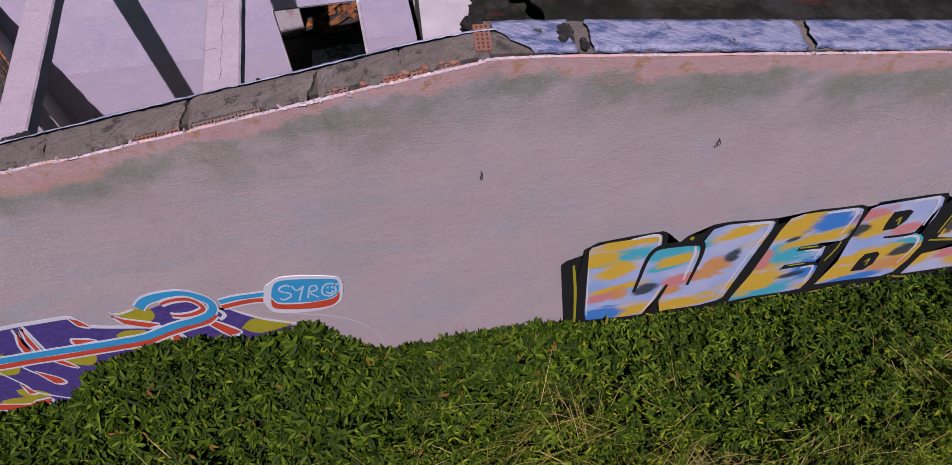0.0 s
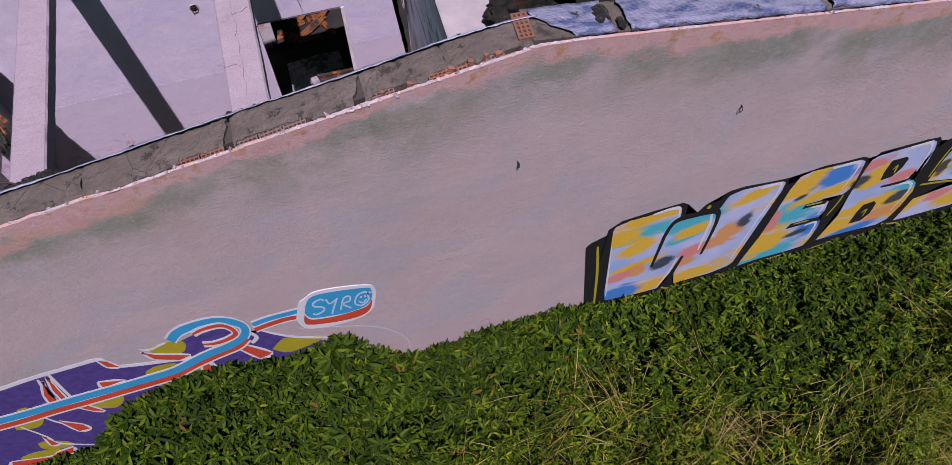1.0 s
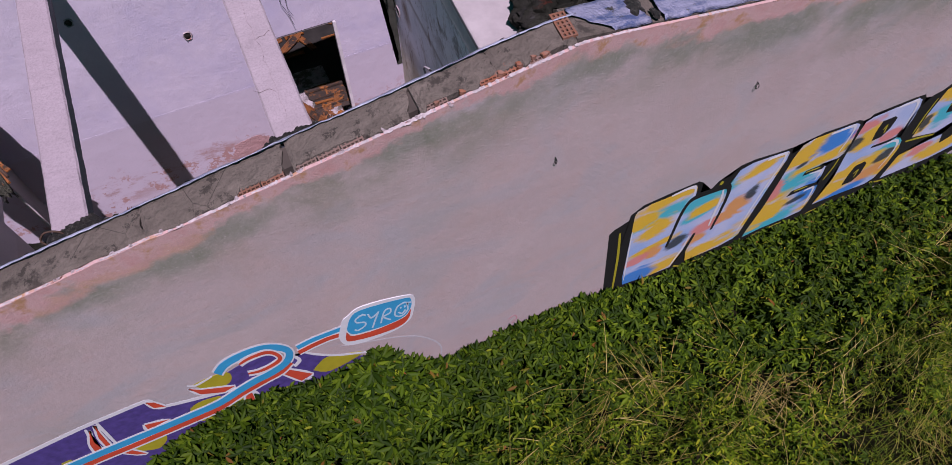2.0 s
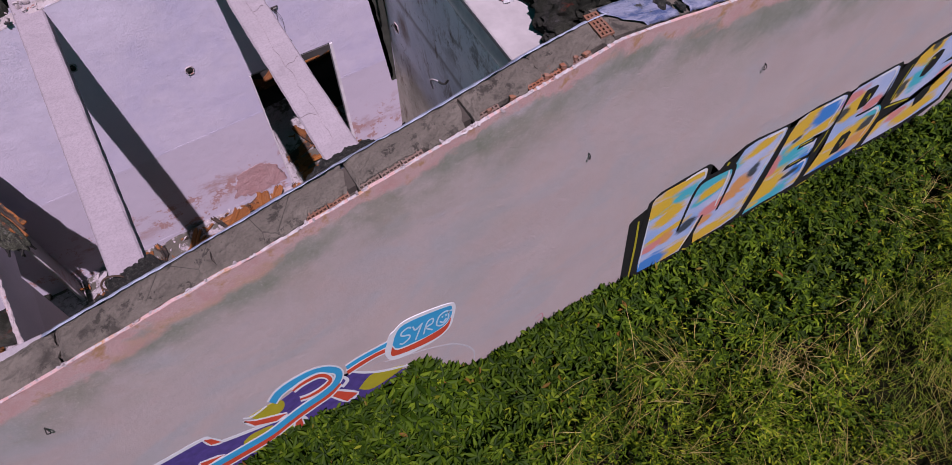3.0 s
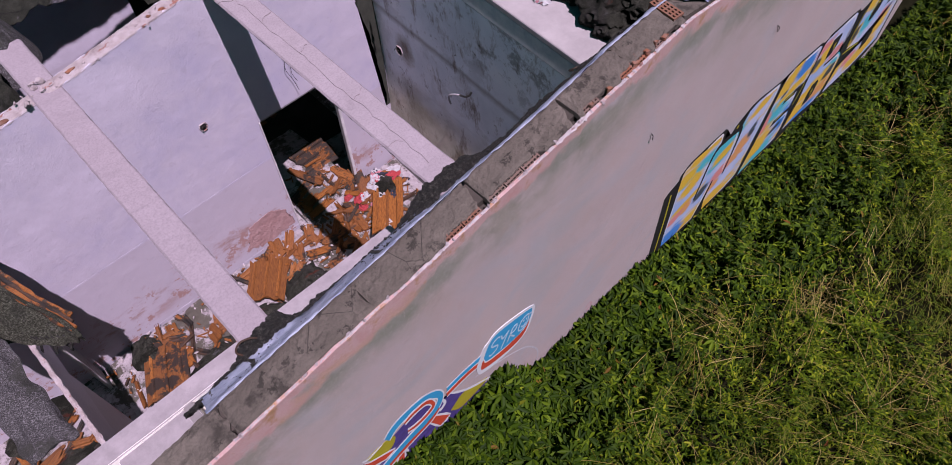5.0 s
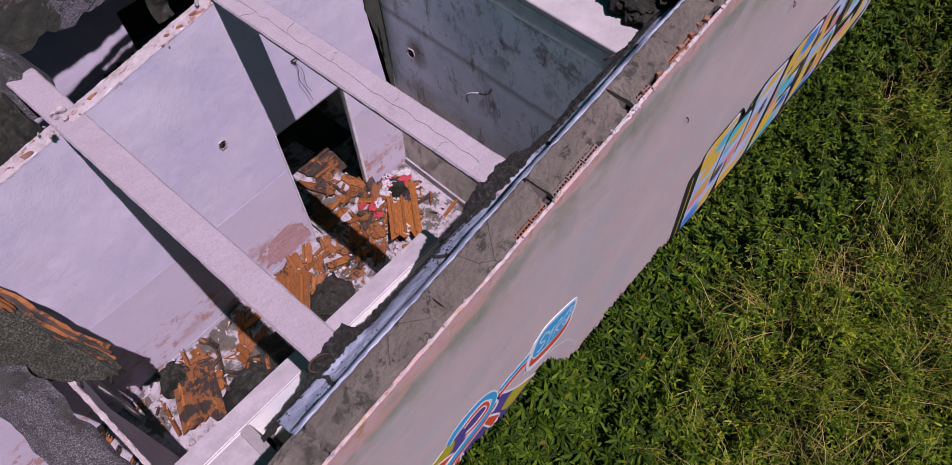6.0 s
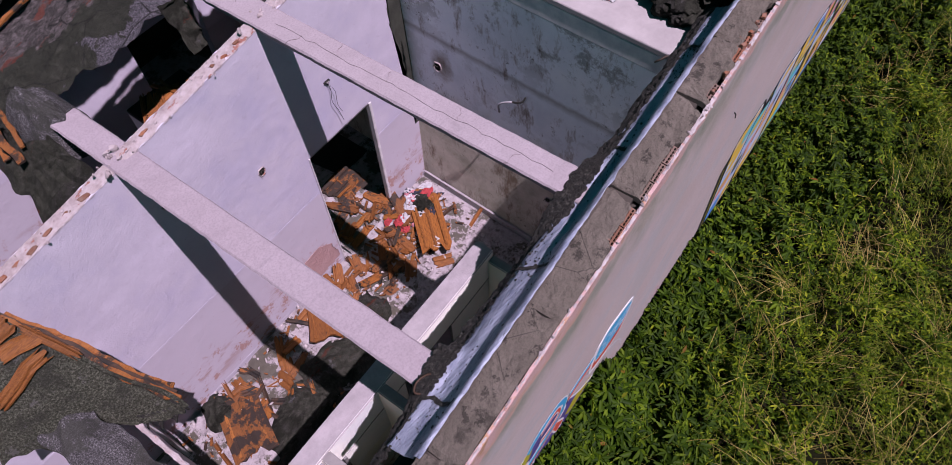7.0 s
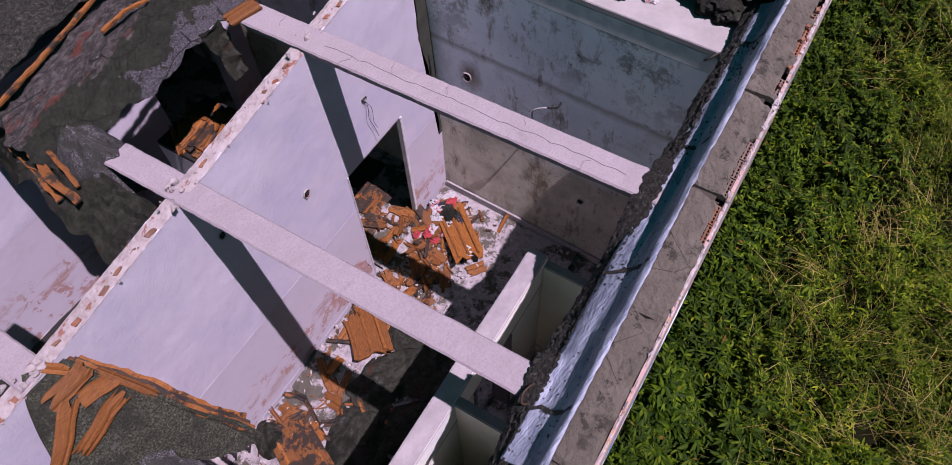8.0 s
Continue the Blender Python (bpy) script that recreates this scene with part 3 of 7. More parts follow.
def grid(bm, nu, nv, f):
    """A sheet of nu by nv cells through f(u, v), u and v from 0 to 1; f gives None for holes."""
    vs = {}
    for i in range(nu + 1):
        for j in range(nv + 1):
            p = f(i / nu, j / nv)
            if p is not None:
                vs[i, j] = bm.verts.new(p)
    for i in range(nu):
        for j in range(nv):
            q = [vs.get(k) for k in ((i, j), (i + 1, j), (i + 1, j + 1), (i, j + 1))]
            if all(q):
                bm.faces.new(q)
    return bm


def thicken(bm, t):
    """Give a sheet a back face, t below it."""
    bmesh.ops.recalc_face_normals(bm, faces=bm.faces)
    bm.normal_update()
    front, rim = list(bm.faces), [e for e in bm.edges if len(e.link_faces) == 1]
    back = {v: bm.verts.new(v.co - v.normal * t) for v in bm.verts if v.link_faces}
    for f in front:
        bm.faces.new([back[v] for v in reversed(f.verts)])
    for e in rim:
        p, q = e.verts
        bm.faces.new((p, q, back[q], back[p]))
    bmesh.ops.recalc_face_normals(bm, faces=bm.faces)
    return bm


def nz(x, y=0.0, z=0.0, s=1.0):
    return noise.noise(Vector((x * s, y * s, z * s)))


def roughen(bm, amount, s=6.0):
    for v in bm.verts:
        v.co += amount * Vector((nz(*v.co, s), nz(v.co.y + 7, v.co.z, v.co.x, s), nz(v.co.z + 13, v.co.x, v.co.y, s)))
    return bm


def structure(name, label, category):
    return tagged(new(name), label, category, kind="structure")


def smooth_path(pts, n=6):
    """Catmull-Rom through 2D points."""
    out = []
    p = [Vector(q) for q in pts]
    for i in range(len(p) - 1):
        a, b, c, d = p[max(i - 1, 0)], p[i], p[i + 1], p[min(i + 2, len(p) - 1)]
        for k in range(n):
            t = k / n
            out.append(0.5 * ((2 * b) + (c - a) * t + (2 * a - 5 * b + 4 * c - d) * t * t + (3 * b - a - 3 * c + d) * t ** 3))
    out.append(p[-1])
    return out


# ---- ground ----
def ground_height(x, y):
    near = -0.32 + 0.10 * nz(x, y, 3, 0.35)
    if -9.2 < x < 7.1 and -0.15 < y < 12:
        near = -0.35
    return near


def build_ground():
    bm = bmesh.new()
    ticks = [-3000, -600, -150, -50, -25, -14] + [-10 + 0.5 * i for i in range(41)] + [14, 25, 50, 150, 600, 3000]
    rows = [[bm.verts.new((x, y, ground_height(x, y) if max(abs(x), abs(y)) < 40 else -0.4)) for y in ticks] for x in ticks]
    for i in range(len(ticks) - 1):
        for j in range(len(ticks) - 1):
            bm.faces.new((rows[i][j], rows[i + 1][j], rows[i + 1][j + 1], rows[i][j + 1]))
    tagged(part("ground", bm, M_SOIL, smooth=True), "soil ground, blackened to read as shade under creeper and weeds", "ground", kind="structure")


build_ground()


# ---- painted facade with coping and gutter ----
BARE = ((-2.67, -2.34, 1), (-2.28, -1.80, 0), (-1.36, -1.12, 0), (-0.98, -0.70, 1), (-0.62, -0.36, 0))


def bare_brick(x):
    """Where the render has broken off below the coping and bricks show."""
    return min(1.0, max(0.0, min(x + 3.25, -0.30 - x) / 0.14)) * (0.85 + 0.25 * nz(x, 2, 9, 2))


def laid_bare(x):
    """1 where the coping's outer edge is gone and perforated bricks lie open."""
    return max(min(1.0, max(0.0, min(x - a, b - x) / 0.02 + 1)) for a, b, _ in BARE)


def build_facade():
    wall = structure("wall_south", "pinkish grey rendered gable wall with algae stains and painted letters", "wall")
    xs = [-9.0, -6.0, -4.0, -2.0, RIDGE_X, 2.0, 4.5, 6.85]
    bm = bmesh.new()
    fine = [-9.0 + 15.85 * i / 180 for i in range(181)] + [RIDGE_X]
    fine.sort()
    top = [(x, roof_line(x) - 0.012 - 0.028 * bare_brick(x) + 0.010 * nz(x, 0, 5, 7) + 0.012 * nz(x, 3, 5, 25)) for x in fine]
    slab_xz(bm, [(6.85, -0.5), (-9.0, -0.5)] + top, 0.0, 0.025)
    part("render_coat", bm, M_FACADE, wall)
    bm = bmesh.new()
    slab_xz(bm, [(6.85, -0.5), (-9.0, -0.5)] + [(x, roof_line(x) - 0.180) for x in xs], 0.262, 0.32)
    slab_xz(bm, [(6.85, -0.5), (-9.0, -0.5)] + [(x, roof_line(x) - 0.050) for x in xs], 0.090, 0.260)
    slab_xz(bm, [(6.85, -0.5), (-9.0, -0.5)] + [(x, roof_line(x) - 0.105) for x in xs], 0.0255, 0.088)
    ledge = [-4.5, -3.0, -2.0, RIDGE_X, 2.0, 6.85]
    slab_xz(bm, [(x, roof_line(x) - 0.72) for x in reversed(ledge)] + [(x, roof_line(x) - 0.62) for x in ledge], 0.332, 0.53)
    part("masonry_core", bm, M_SHELL, wall)
    bm = bmesh.new()
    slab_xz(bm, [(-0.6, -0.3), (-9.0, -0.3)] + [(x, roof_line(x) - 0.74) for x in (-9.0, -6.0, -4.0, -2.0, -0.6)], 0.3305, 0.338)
    # Plaster tone lifted to brighten the dim cubicle side.
    part("inner_plaster", bm, M_CUBICLE, wall, "plaster on the inner face, paled in place of bounced light")
    # ragged white plaster lip along the top
    bm = bmesh.new()
    n = 1400

    def lip(u, v):
        x = -8.9 + 15.7 * u
        thick = 1.0 if x > -3.2 else 0.6
        thick += 0.5 if -1.75 < x < -0.35 else 0.0
        w = 0.009 + 0.008 * nz(x, 1, 2, 3) + 0.009 * nz(x, 4, 2, 38)
        if w < 0.0065 or (x > 0.2 and nz(x, 5, 5, 2.5) < 0.05):
            return None
        a = v * math.pi
        drop = 0.012 + 0.028 * bare_brick(x)
        return (x, 0.012 - w * math.cos(a) * thick + 0.012 * nz(x, v * 3, 9, 80), roof_line(x) - drop + (0.006 + 0.005 * nz(x, 8, 1, 9) + 0.012 * nz(x, v * 4, 1, 80)) * math.sin(a))
    grid(bm, n, 5, lip)
    global LIP
    LIP = part("plaster_lip", bm, M_LIP, wall, "ragged broken white plaster edge")
    return wall


FACADE = build_facade()


def build_coping():
    """Cement coping poured in lengths, cracked apart at the joints, worn away on the outer edge."""
    cuts = [-8.9, -7.2, -5.6, -4.35, -3.3, -2.30, -1.42, -0.86, -0.28]
    for a, b in zip(cuts, cuts[1:]):
        bm = bmesh.new()
        nu = int((b - a) / 0.03)

        def f(u, v):
            gap = 0.010 + 0.075 * (1 - v) if b in (-1.42, -2.30) else 0.004 + 0.010 * abs(nz(v * 4, b, 3, 2))
            x = a + 0.001 + (b - a - gap) * u + 0.03 * nz(v * 3, b, 1, 1.3) * u
            worn = 0.03 * max(0, nz(x, 3, 7, 2.2)) + 0.010 * nz(x, 5, 1, 9) + 0.012 * nz(x, 5, 1, 30) + 0.040 * laid_bare(x)
            y = 0.022 + worn + (0.278 + 0.018 * nz(x, 8, 3, 2.1) - 0.022 - worn) * v + 0.010 * nz(x, v, 2, 20) * (v > 0.9)
            z = roof_line(x) - 0.005 + 0.010 * nz(x, y, 0, 9) + 0.007 * nz(x, y, 0, 30) + 0.022 * max(0, nz(x, y, 8, 5) - 0.35) - 0.02 * (v < 0.01) - 0.01 * (v > 0.99)
            if u < 0.001 or u > 0.999:
                z -= 0.015
            return (x, y, z)
        grid(bm, nu, 8, f)
        r = bmesh.ops.extrude_face_region(bm, geom=list(bm.faces))
        for v in r["geom"]:
            if isinstance(v, bmesh.types.BMVert):
                v.co.z -= 0.05
        bmesh.ops.recalc_face_normals(bm, faces=bm.faces)
        part("coping_length", bm, M_CAP, FACADE, "grey cracked cement coping")


build_coping()


def gutter_depth(x):
    """How far below the coping the membrane ends."""
    return float(np.interp(x, (-4.5, -4.1, -3.72, -3.58, -2.6, -2.4, -2.0, -1.8, -0.3), (0.36, 0.34, 0.34, 0.42, 0.42, 0.36, 0.36, 0.47, 0.47)))


def gutter_line(x, v):
    """The membrane's fall across its width, as y and depth: a soft slope at the low end, a trough towards the ridge."""
    k = min(1.0, max(0.0, (x + 2.95) / 0.5))
    d = gutter_depth(x)
    ys = [a + (b - a) * k for a, b in zip((0.256, 0.300, 0.328, 0.400, 0.470, 0.560), (0.256, 0.298, 0.322, 0.385, 0.460, 0.545))]
    zs = [a + (b - a) * k for a, b in zip((0.020, -0.012, -0.14, -0.25, -0.31, -d), (0.020, -0.012, -0.16, -0.32, -0.36, -d))]
    at = [0, 0.12, 0.3, 0.5, 0.75, 1.0]
    return float(np.interp(v, at, ys)), float(np.interp(v, at, zs))


def build_gutter():
    """Foil-faced membrane over the parapet's inner face and the ledge behind it."""
    bm = bmesh.new()

    def f(u, v):
        x = -4.42 + 4.22 * u
        y, z = gutter_line(x, v)
        w = 0.010 * nz(x, v * 4, 2, 3) + 0.004 * nz(x, v * 9, 2, 18)
        if v < 0.01:
            y += 0.014 * nz(x, 6, 6, 1.6) + 0.012 * nz(x, 6, 6, 12)
            w *= 0.3
        return (x, y + w, roof_line(x) + z + w * 0.7)
    grid(bm, 420, 18, f)
    thicken(bm, 0.004)
    ob = part("gutter_lining", bm, M_FOIL, FACADE, "crinkled silver foil membrane with black tar joints", True)
    # tar joints across the lining
    for x in (-1.80, -2.95, -4.04, -0.72):
        bm = bmesh.new()

        def g(u, v):
            xx = x + 0.022 * (u - 0.5) * (1.4 + nz(v * 5, x, 0, 2)) + 0.035 * nz(v * 3, x, 4, 1.4) + 0.012 * nz(v * 9, x, u, 2)
            y, z = gutter_line(xx, 0.1 + 0.9 * v)
            return (xx, y, roof_line(xx) + z + 0.014)
        grid(bm, 3, 18, g)
        part("tar_joint", bm, M_TAR, ob, "black tar joint")
    # spatters of tar, thickest at the joints
    bm, rnd = bmesh.new(), random.Random(17)
    for i in range(420):
        x = rnd.choice((-1.80, -2.95, -4.04, -1.0, -0.72)) + rnd.gauss(0, 0.14) * (1 if rnd.random() < 0.8 else 3)
        if not -4.4 < x < -0.25:
            continue
        y, z = gutter_line(x, rnd.uniform(0.3, 0.97))
        z += roof_line(x)
        r = rnd.uniform(0.0015, 0.006) * (2.2 if rnd.random() < 0.08 else 1)
        ring = [bm.verts.new((x + 1.4 * r * rnd.uniform(0.7, 1.3) * math.cos(k * 1.047), y + r * rnd.uniform(0.7, 1.3) * math.sin(k * 1.047), z)) for k in range(6)]
        peak = bm.verts.new((x, y, z + 0.016))
        for k in range(6):
            bm.faces.new((ring[k], ring[(k + 1) % 6], peak))
    part("tar_spatter", bm, M_TAR, ob, "spattered black tar drops")
    # torn tar edge over the room, lying on the beam ends and hanging between them
    bm = bmesh.new()

    def h(u, v):
        x = -4.55 + 4.35 * u
        wide = float(np.interp(x, (-4.5, -4.1, -3.6, -3.2, -2.2, -1.8, -1.2, -0.6), (0.08, 0.10, 0.14, 0.11, 0.075, 0.05, 0.03, 0.02)))
        k = min(1.0, max(0.0, (x + 2.95) / 0.5))
        near = 0.540 - 0.055 * k + 0.014 * nz(x, 9, 2, 4) + 0.014 * nz(x, 9, 2, 21)
        far = near + 0.055 * k + wide + 0.02 * nz(x, 2, 2, 3) + 0.014 * nz(x, 2, 2, 9) + 0.012 * nz(x, 2, 2, 21) + 0.012 * nz(x, v * 2, 2, 50)
        fall = float(np.interp(x, (-4.55, -4.10, -4.02, -3.72, -3.62, -2.75, -2.45, -2.36, -2.04, -1.9, -0.3), (0.18, 0.18, 0.0, 0.0, 0.24, 0.24, 0.05, 0.0, 0.0, 0.10, 0.06)))
        a = v * math.pi
        y = near + (far - near) * (0.5 - 0.5 * math.cos(a))
        z = roof_line(x) - gutter_depth(x) + 0.65 * k * (gutter_depth(x) - 0.36) * (1 - v) + 0.01 * k + 0.012 * math.sin(a) - (0.02 + fall) * v
        return (x, y + 0.012 * nz(x, v * 3, 0, 30), z + 0.030 * nz(x, v * 3, 3, 24) + 0.026 * nz(x, v * 8, 3, 55))
    grid(bm, 1100, 16, h)
    thicken(bm, 0.02)
    part("tar_edge", bm, M_TAR, FACADE, "lumpy black torn tar edge")


build_gutter()


def build_membrane():
    """Silver membrane lapped over the coping on the roofed half, in three torn sheets."""
    for a, b, seed in ((-0.22, 0.30, 1), (0.42, 2.02, 2), (2.10, 4.0, 3), (4.08, 6.8, 4)):
        bm = bmesh.new()

        def f(u, v):
            x = a + (b - a) * u + 0.03 * nz(v * 4, seed, 0, 1.5)
            if seed == 1:
                x = max(x, -0.22 + 0.34 * (1 - v) + 0.05 * nz(v, 1, 3, 9) - 0.1)
            edge = 0.045 + 0.035 * nz(x, seed, 2, 3) + 0.018 * nz(x, seed, 4, 14)
            y = edge + (0.335 - edge) * v
            z = roof_line(x) + 0.012 + 0.007 * nz(x, y, seed, 12) + 0.006 * math.sin(x * 9) * nz(x, y, 3, 3)
            if v < 0.08:
                z -= 0.03
            return (x, y, z)
        grid(bm, int((b - a) / 0.03), 10, f)
        thicken(bm, 0.004)
        part("silver_membrane", bm, M_MEMBRANE, FACADE, "weathered silver roofing membrane", True)
    bm = bmesh.new()
    slab_xz(bm, [(-0.28, roof_line(-0.28) - 0.06), (6.8, roof_line(6.8) - 0.06), (6.8, roof_line(6.8) - 0.004), (-0.28, roof_line(-0.28) - 0.004)], 0.055, 0.36)
    part("coping_length", bm, M_CAP, FACADE)


build_membrane()


# ---- building shell ----
def low_line(x):
    """Tops of the inner walls follow the roof."""
    return 4.37 - 0.150 * abs(x - RIDGE_X)


def build_middle_wall():
    wall = structure("wall_middle", "lilac-white plastered inner wall with broken top and a doorway", "wall")
    D0, D1, DH = -2.28, -1.22, 2.18

    def run(a, b, z0):
        xs = [a + (b - a) * i / max(1, int((b - a) / 0.06)) for i in range(int((b - a) / 0.06) + 1)]
        return [(b, z0), (a, z0)] + [(x, low_line(x) - 0.02 + 0.02 * nz(x, 2, 8, 9)) for x in xs]
    for a, b, z0, back in ((-9.0, D0, -0.3, 3.89), (D0, D1, DH, 3.89), (D1, -0.44, -0.3, 3.80)):
        bm = bmesh.new()
        slab_xz(bm, run(a, b, z0), 3.74, back)
        part("plastered_wall", bm, M_ROOM, wall)
    # broken plaster crust along the top
    bm = bmesh.new()

    def crust(u, v):
        x = -8.9 + 8.3 * u
        a = v * math.pi
        return (x, 3.815 - 0.077 * math.cos(a) + 0.005 * nz(x, v, 3, 17), low_line(x) - 0.028 + (0.020 + 0.006 * nz(x, v * 2, 4, 9) + 0.006 * nz(x, v * 5, 1, 28) + 0.004 * nz(x, v * 9, 1, 60)) * math.sin(a) ** 0.5)
    grid(bm, 760, 9, crust)
    global CRUST
    CRUST = part("broken_crust", bm, M_CRUST, wall, "crumbling pinkish mortar and brick ends")
    # raised line of the dado
    for a, b in ((-9.0, D0), (D1, -0.58)):
        bm = box(bmesh.new(), a, b, 3.7388, 3.742, 1.568, 1.573)
        part("dado_line", bm, M_ROOM, wall)
    bm = box(bmesh.new(), -9.0, D0, 3.7375, 3.742, 0.0, 0.10)
    part("skirting", bm, M_ROOM, wall)
    return wall


MIDDLE = build_middle_wall()


def build_door_frame():
    d = structure("door_frame", "weathered grey wooden frame of an empty doorway", "door frame")
    for x0, x1 in ((-1.262, -1.222), (-2.279, -2.262)):
        bm = box(bmesh.new(), x0, x1, 3.725, 3.80, 0.0, 2.176, 0.006)
        part("jamb", bm, M_FRAME, d)
    bm = box(bmesh.new(), -2.261, -1.263, 3.745, 3.90, 2.15, 2.176, 0.006)
    part("head", bm, M_METAL, d)


build_door_frame()


def build_other_walls():
    w = structure("wall_end", "shaded grey-blue plaster end wall, mouldy, with brown runs", "wall")
    # Upper half overhangs slightly, shaped to keep grazing sun off it.
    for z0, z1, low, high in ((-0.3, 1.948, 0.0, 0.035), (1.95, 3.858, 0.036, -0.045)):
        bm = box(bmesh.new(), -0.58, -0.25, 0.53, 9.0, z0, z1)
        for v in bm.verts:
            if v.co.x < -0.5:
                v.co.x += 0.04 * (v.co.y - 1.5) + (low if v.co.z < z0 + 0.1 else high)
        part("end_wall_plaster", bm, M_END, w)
    bm = box(bmesh.new(), -0.632, -0.60, 0.54, 1.2, 0.0, 0.13, 0.004)
    for v in bm.verts:
        v.co.y = 0.54 + (v.co.y - 0.54) * 4.8
        v.co.x += 0.04 * (v.co.y - 1.5) + 0.013
    part("skirting", bm, M_LOW, w)
    w = structure("attic_slab", "sunlit dusty concrete slab over the far rooms", "slab")
    for name, z0, z1, out, skin in (("slab", 4.06, 4.12, 0.052, M_SLAB), ("slab_edge", 3.86, 4.058, 0.047, M_SLABEDGE)):
        bm = box(bmesh.new(), -0.58 - out, 6.5, 0.535, 8.99, z0, z1, 0.006)
        for v in bm.verts:
            if v.co.x < -0.5:
                v.co.x += 0.04 * (v.co.y - 1.5)
        part(name, bm, skin, w)
    w = structure("partition_long", "low lilac-white partition wall with a flat top", "wall")
    for a, b, z0, z1 in ((-9.0, -2.20, 2.02, 2.45), (-9.0, -5.15, -0.3, 2.02), (-4.45, -3.62, -0.3, 2.02), (-2.92, -2.20, -0.3, 2.02)):
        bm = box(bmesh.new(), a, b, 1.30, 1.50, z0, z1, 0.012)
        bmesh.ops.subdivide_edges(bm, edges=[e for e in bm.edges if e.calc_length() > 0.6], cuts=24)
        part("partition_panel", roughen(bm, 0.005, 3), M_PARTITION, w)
    for x in (-3.62, -2.955, -5.15, -4.485):
        bm = box(bmesh.new(), x, x + 0.035, 1.285, 1.515, 0.0, 2.02, 0.004)
        part("door_lining", bm, M_METAL, w)
    for x, y0, top in ((-2.30, 0.335, 2.37), (-3.93, 0.335, 2.45), (-4.64, 0.335, 2.45)):
        w = structure("partition_short", "short plastered cubicle wall with a grimy top", "wall")
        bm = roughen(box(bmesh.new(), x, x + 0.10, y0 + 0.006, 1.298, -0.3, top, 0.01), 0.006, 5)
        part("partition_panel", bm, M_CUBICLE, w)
    w = structure("cubicle_ceiling", "thin pale slab over a cubicle", "slab")
    bm = roughen(box(bmesh.new(), -5.25, -4.645, 0.90, 1.296, 2.36, 2.42, 0.008), 0.008, 4)
    part("slab", bm, M_LOW, w)
    w = structure("partition_cross", "soot-marked cross wall with a torn top and burnt doorway", "wall")
    for y0, y1, z0, z1a, z1b in ((1.502, 2.75, -0.3, 2.10, 2.30), (2.75, 3.45, 1.75, 2.30, 2.36), (3.45, 3.738, -0.3, 2.36, 2.45)):
        bm = bmesh.new()
        n = max(2, int((y1 - y0) / 0.05))
        ys = [y0 + (y1 - y0) * i / n for i in range(n + 1)]
        prof = [(y, z0) for y in (y1, y0)] + [(y, z1a + (z1b - z1a) * (y - y0) / (y1 - y0) + 0.03 * nz(y, 3, 3, 6)) for y in ys]
        slab_xz(bm, prof, 0.018, 0.058)
        for v in bm.verts:
            v.co = Vector((-5.36 + v.co.y, v.co.x, v.co.z))
        bmesh.ops.recalc_face_normals(bm, faces=bm.faces)
        part("partition_panel", bm, M_LOW, w)
    bm = bmesh.new()

    def torn(u, v):
        y = 1.51 + 2.22 * u
        a = v * math.pi
        return (-5.32 - (0.022 + 0.014 * nz(y, 4, 1, 9) + 0.008 * nz(y, 4, 1, 27)) * math.cos(a) + 0.012 * nz(y, v * 3, 2, 25), y, float(np.interp(y, (1.5, 2.75, 3.45, 3.74), (2.10, 2.31, 2.37, 2.46))) - 0.01 + (0.016 + 0.012 * nz(y, 2, 2, 7) + 0.012 * nz(y, v * 3, 5, 22)) * math.sin(a) ** 0.6)
    grid(bm, 110, 6, torn)
    part("torn_top", bm, M_CRUST, w, "ragged pinkish broken masonry top")
    w = structure("wall_back", "sunlit lilac plaster wall of the back rooms", "wall")
    for a, b in ((-9.0, -2.21), (-1.1, -0.58)):
        bm = box(bmesh.new(), a, b, 7.0, 7.15, -0.3, 3.2)
        part("plastered_wall", bm, M_ROOM, w)
    bm = box(bmesh.new(), -2.21, -1.1, 7.0, 7.15, 2.1, 3.2)
    part("lintel", bm, M_ROOM, w)
    w = structure("wall_north", "far outer wall of the building", "wall")
    part("masonry", box(bmesh.new(), -9.0, 6.85, 9.0, 9.3, -0.5, 4.2), M_SHELL, w)
    w = structure("wall_west", "outer wall beyond the rooms", "wall")
    part("masonry", box(bmesh.new(), -9.3, -9.0, 0.0, 9.3, -0.5, 3.4), M_SHELL, w)
    w = structure("wall_east", "outer end wall under the roof", "wall")
    part("masonry", box(bmesh.new(), 6.55, 6.84, 0.54, 9.0, -0.5, 3.6), M_SHELL, w)
    part("floor", box(bmesh.new(), -9.0, 6.5, 0.331, 9.0, -0.25, 0.0), M_FLOOR)
    tagged(bpy.data.objects["floor"], "pale rubble-strewn screed floor", "floor", kind="structure")


build_other_walls()


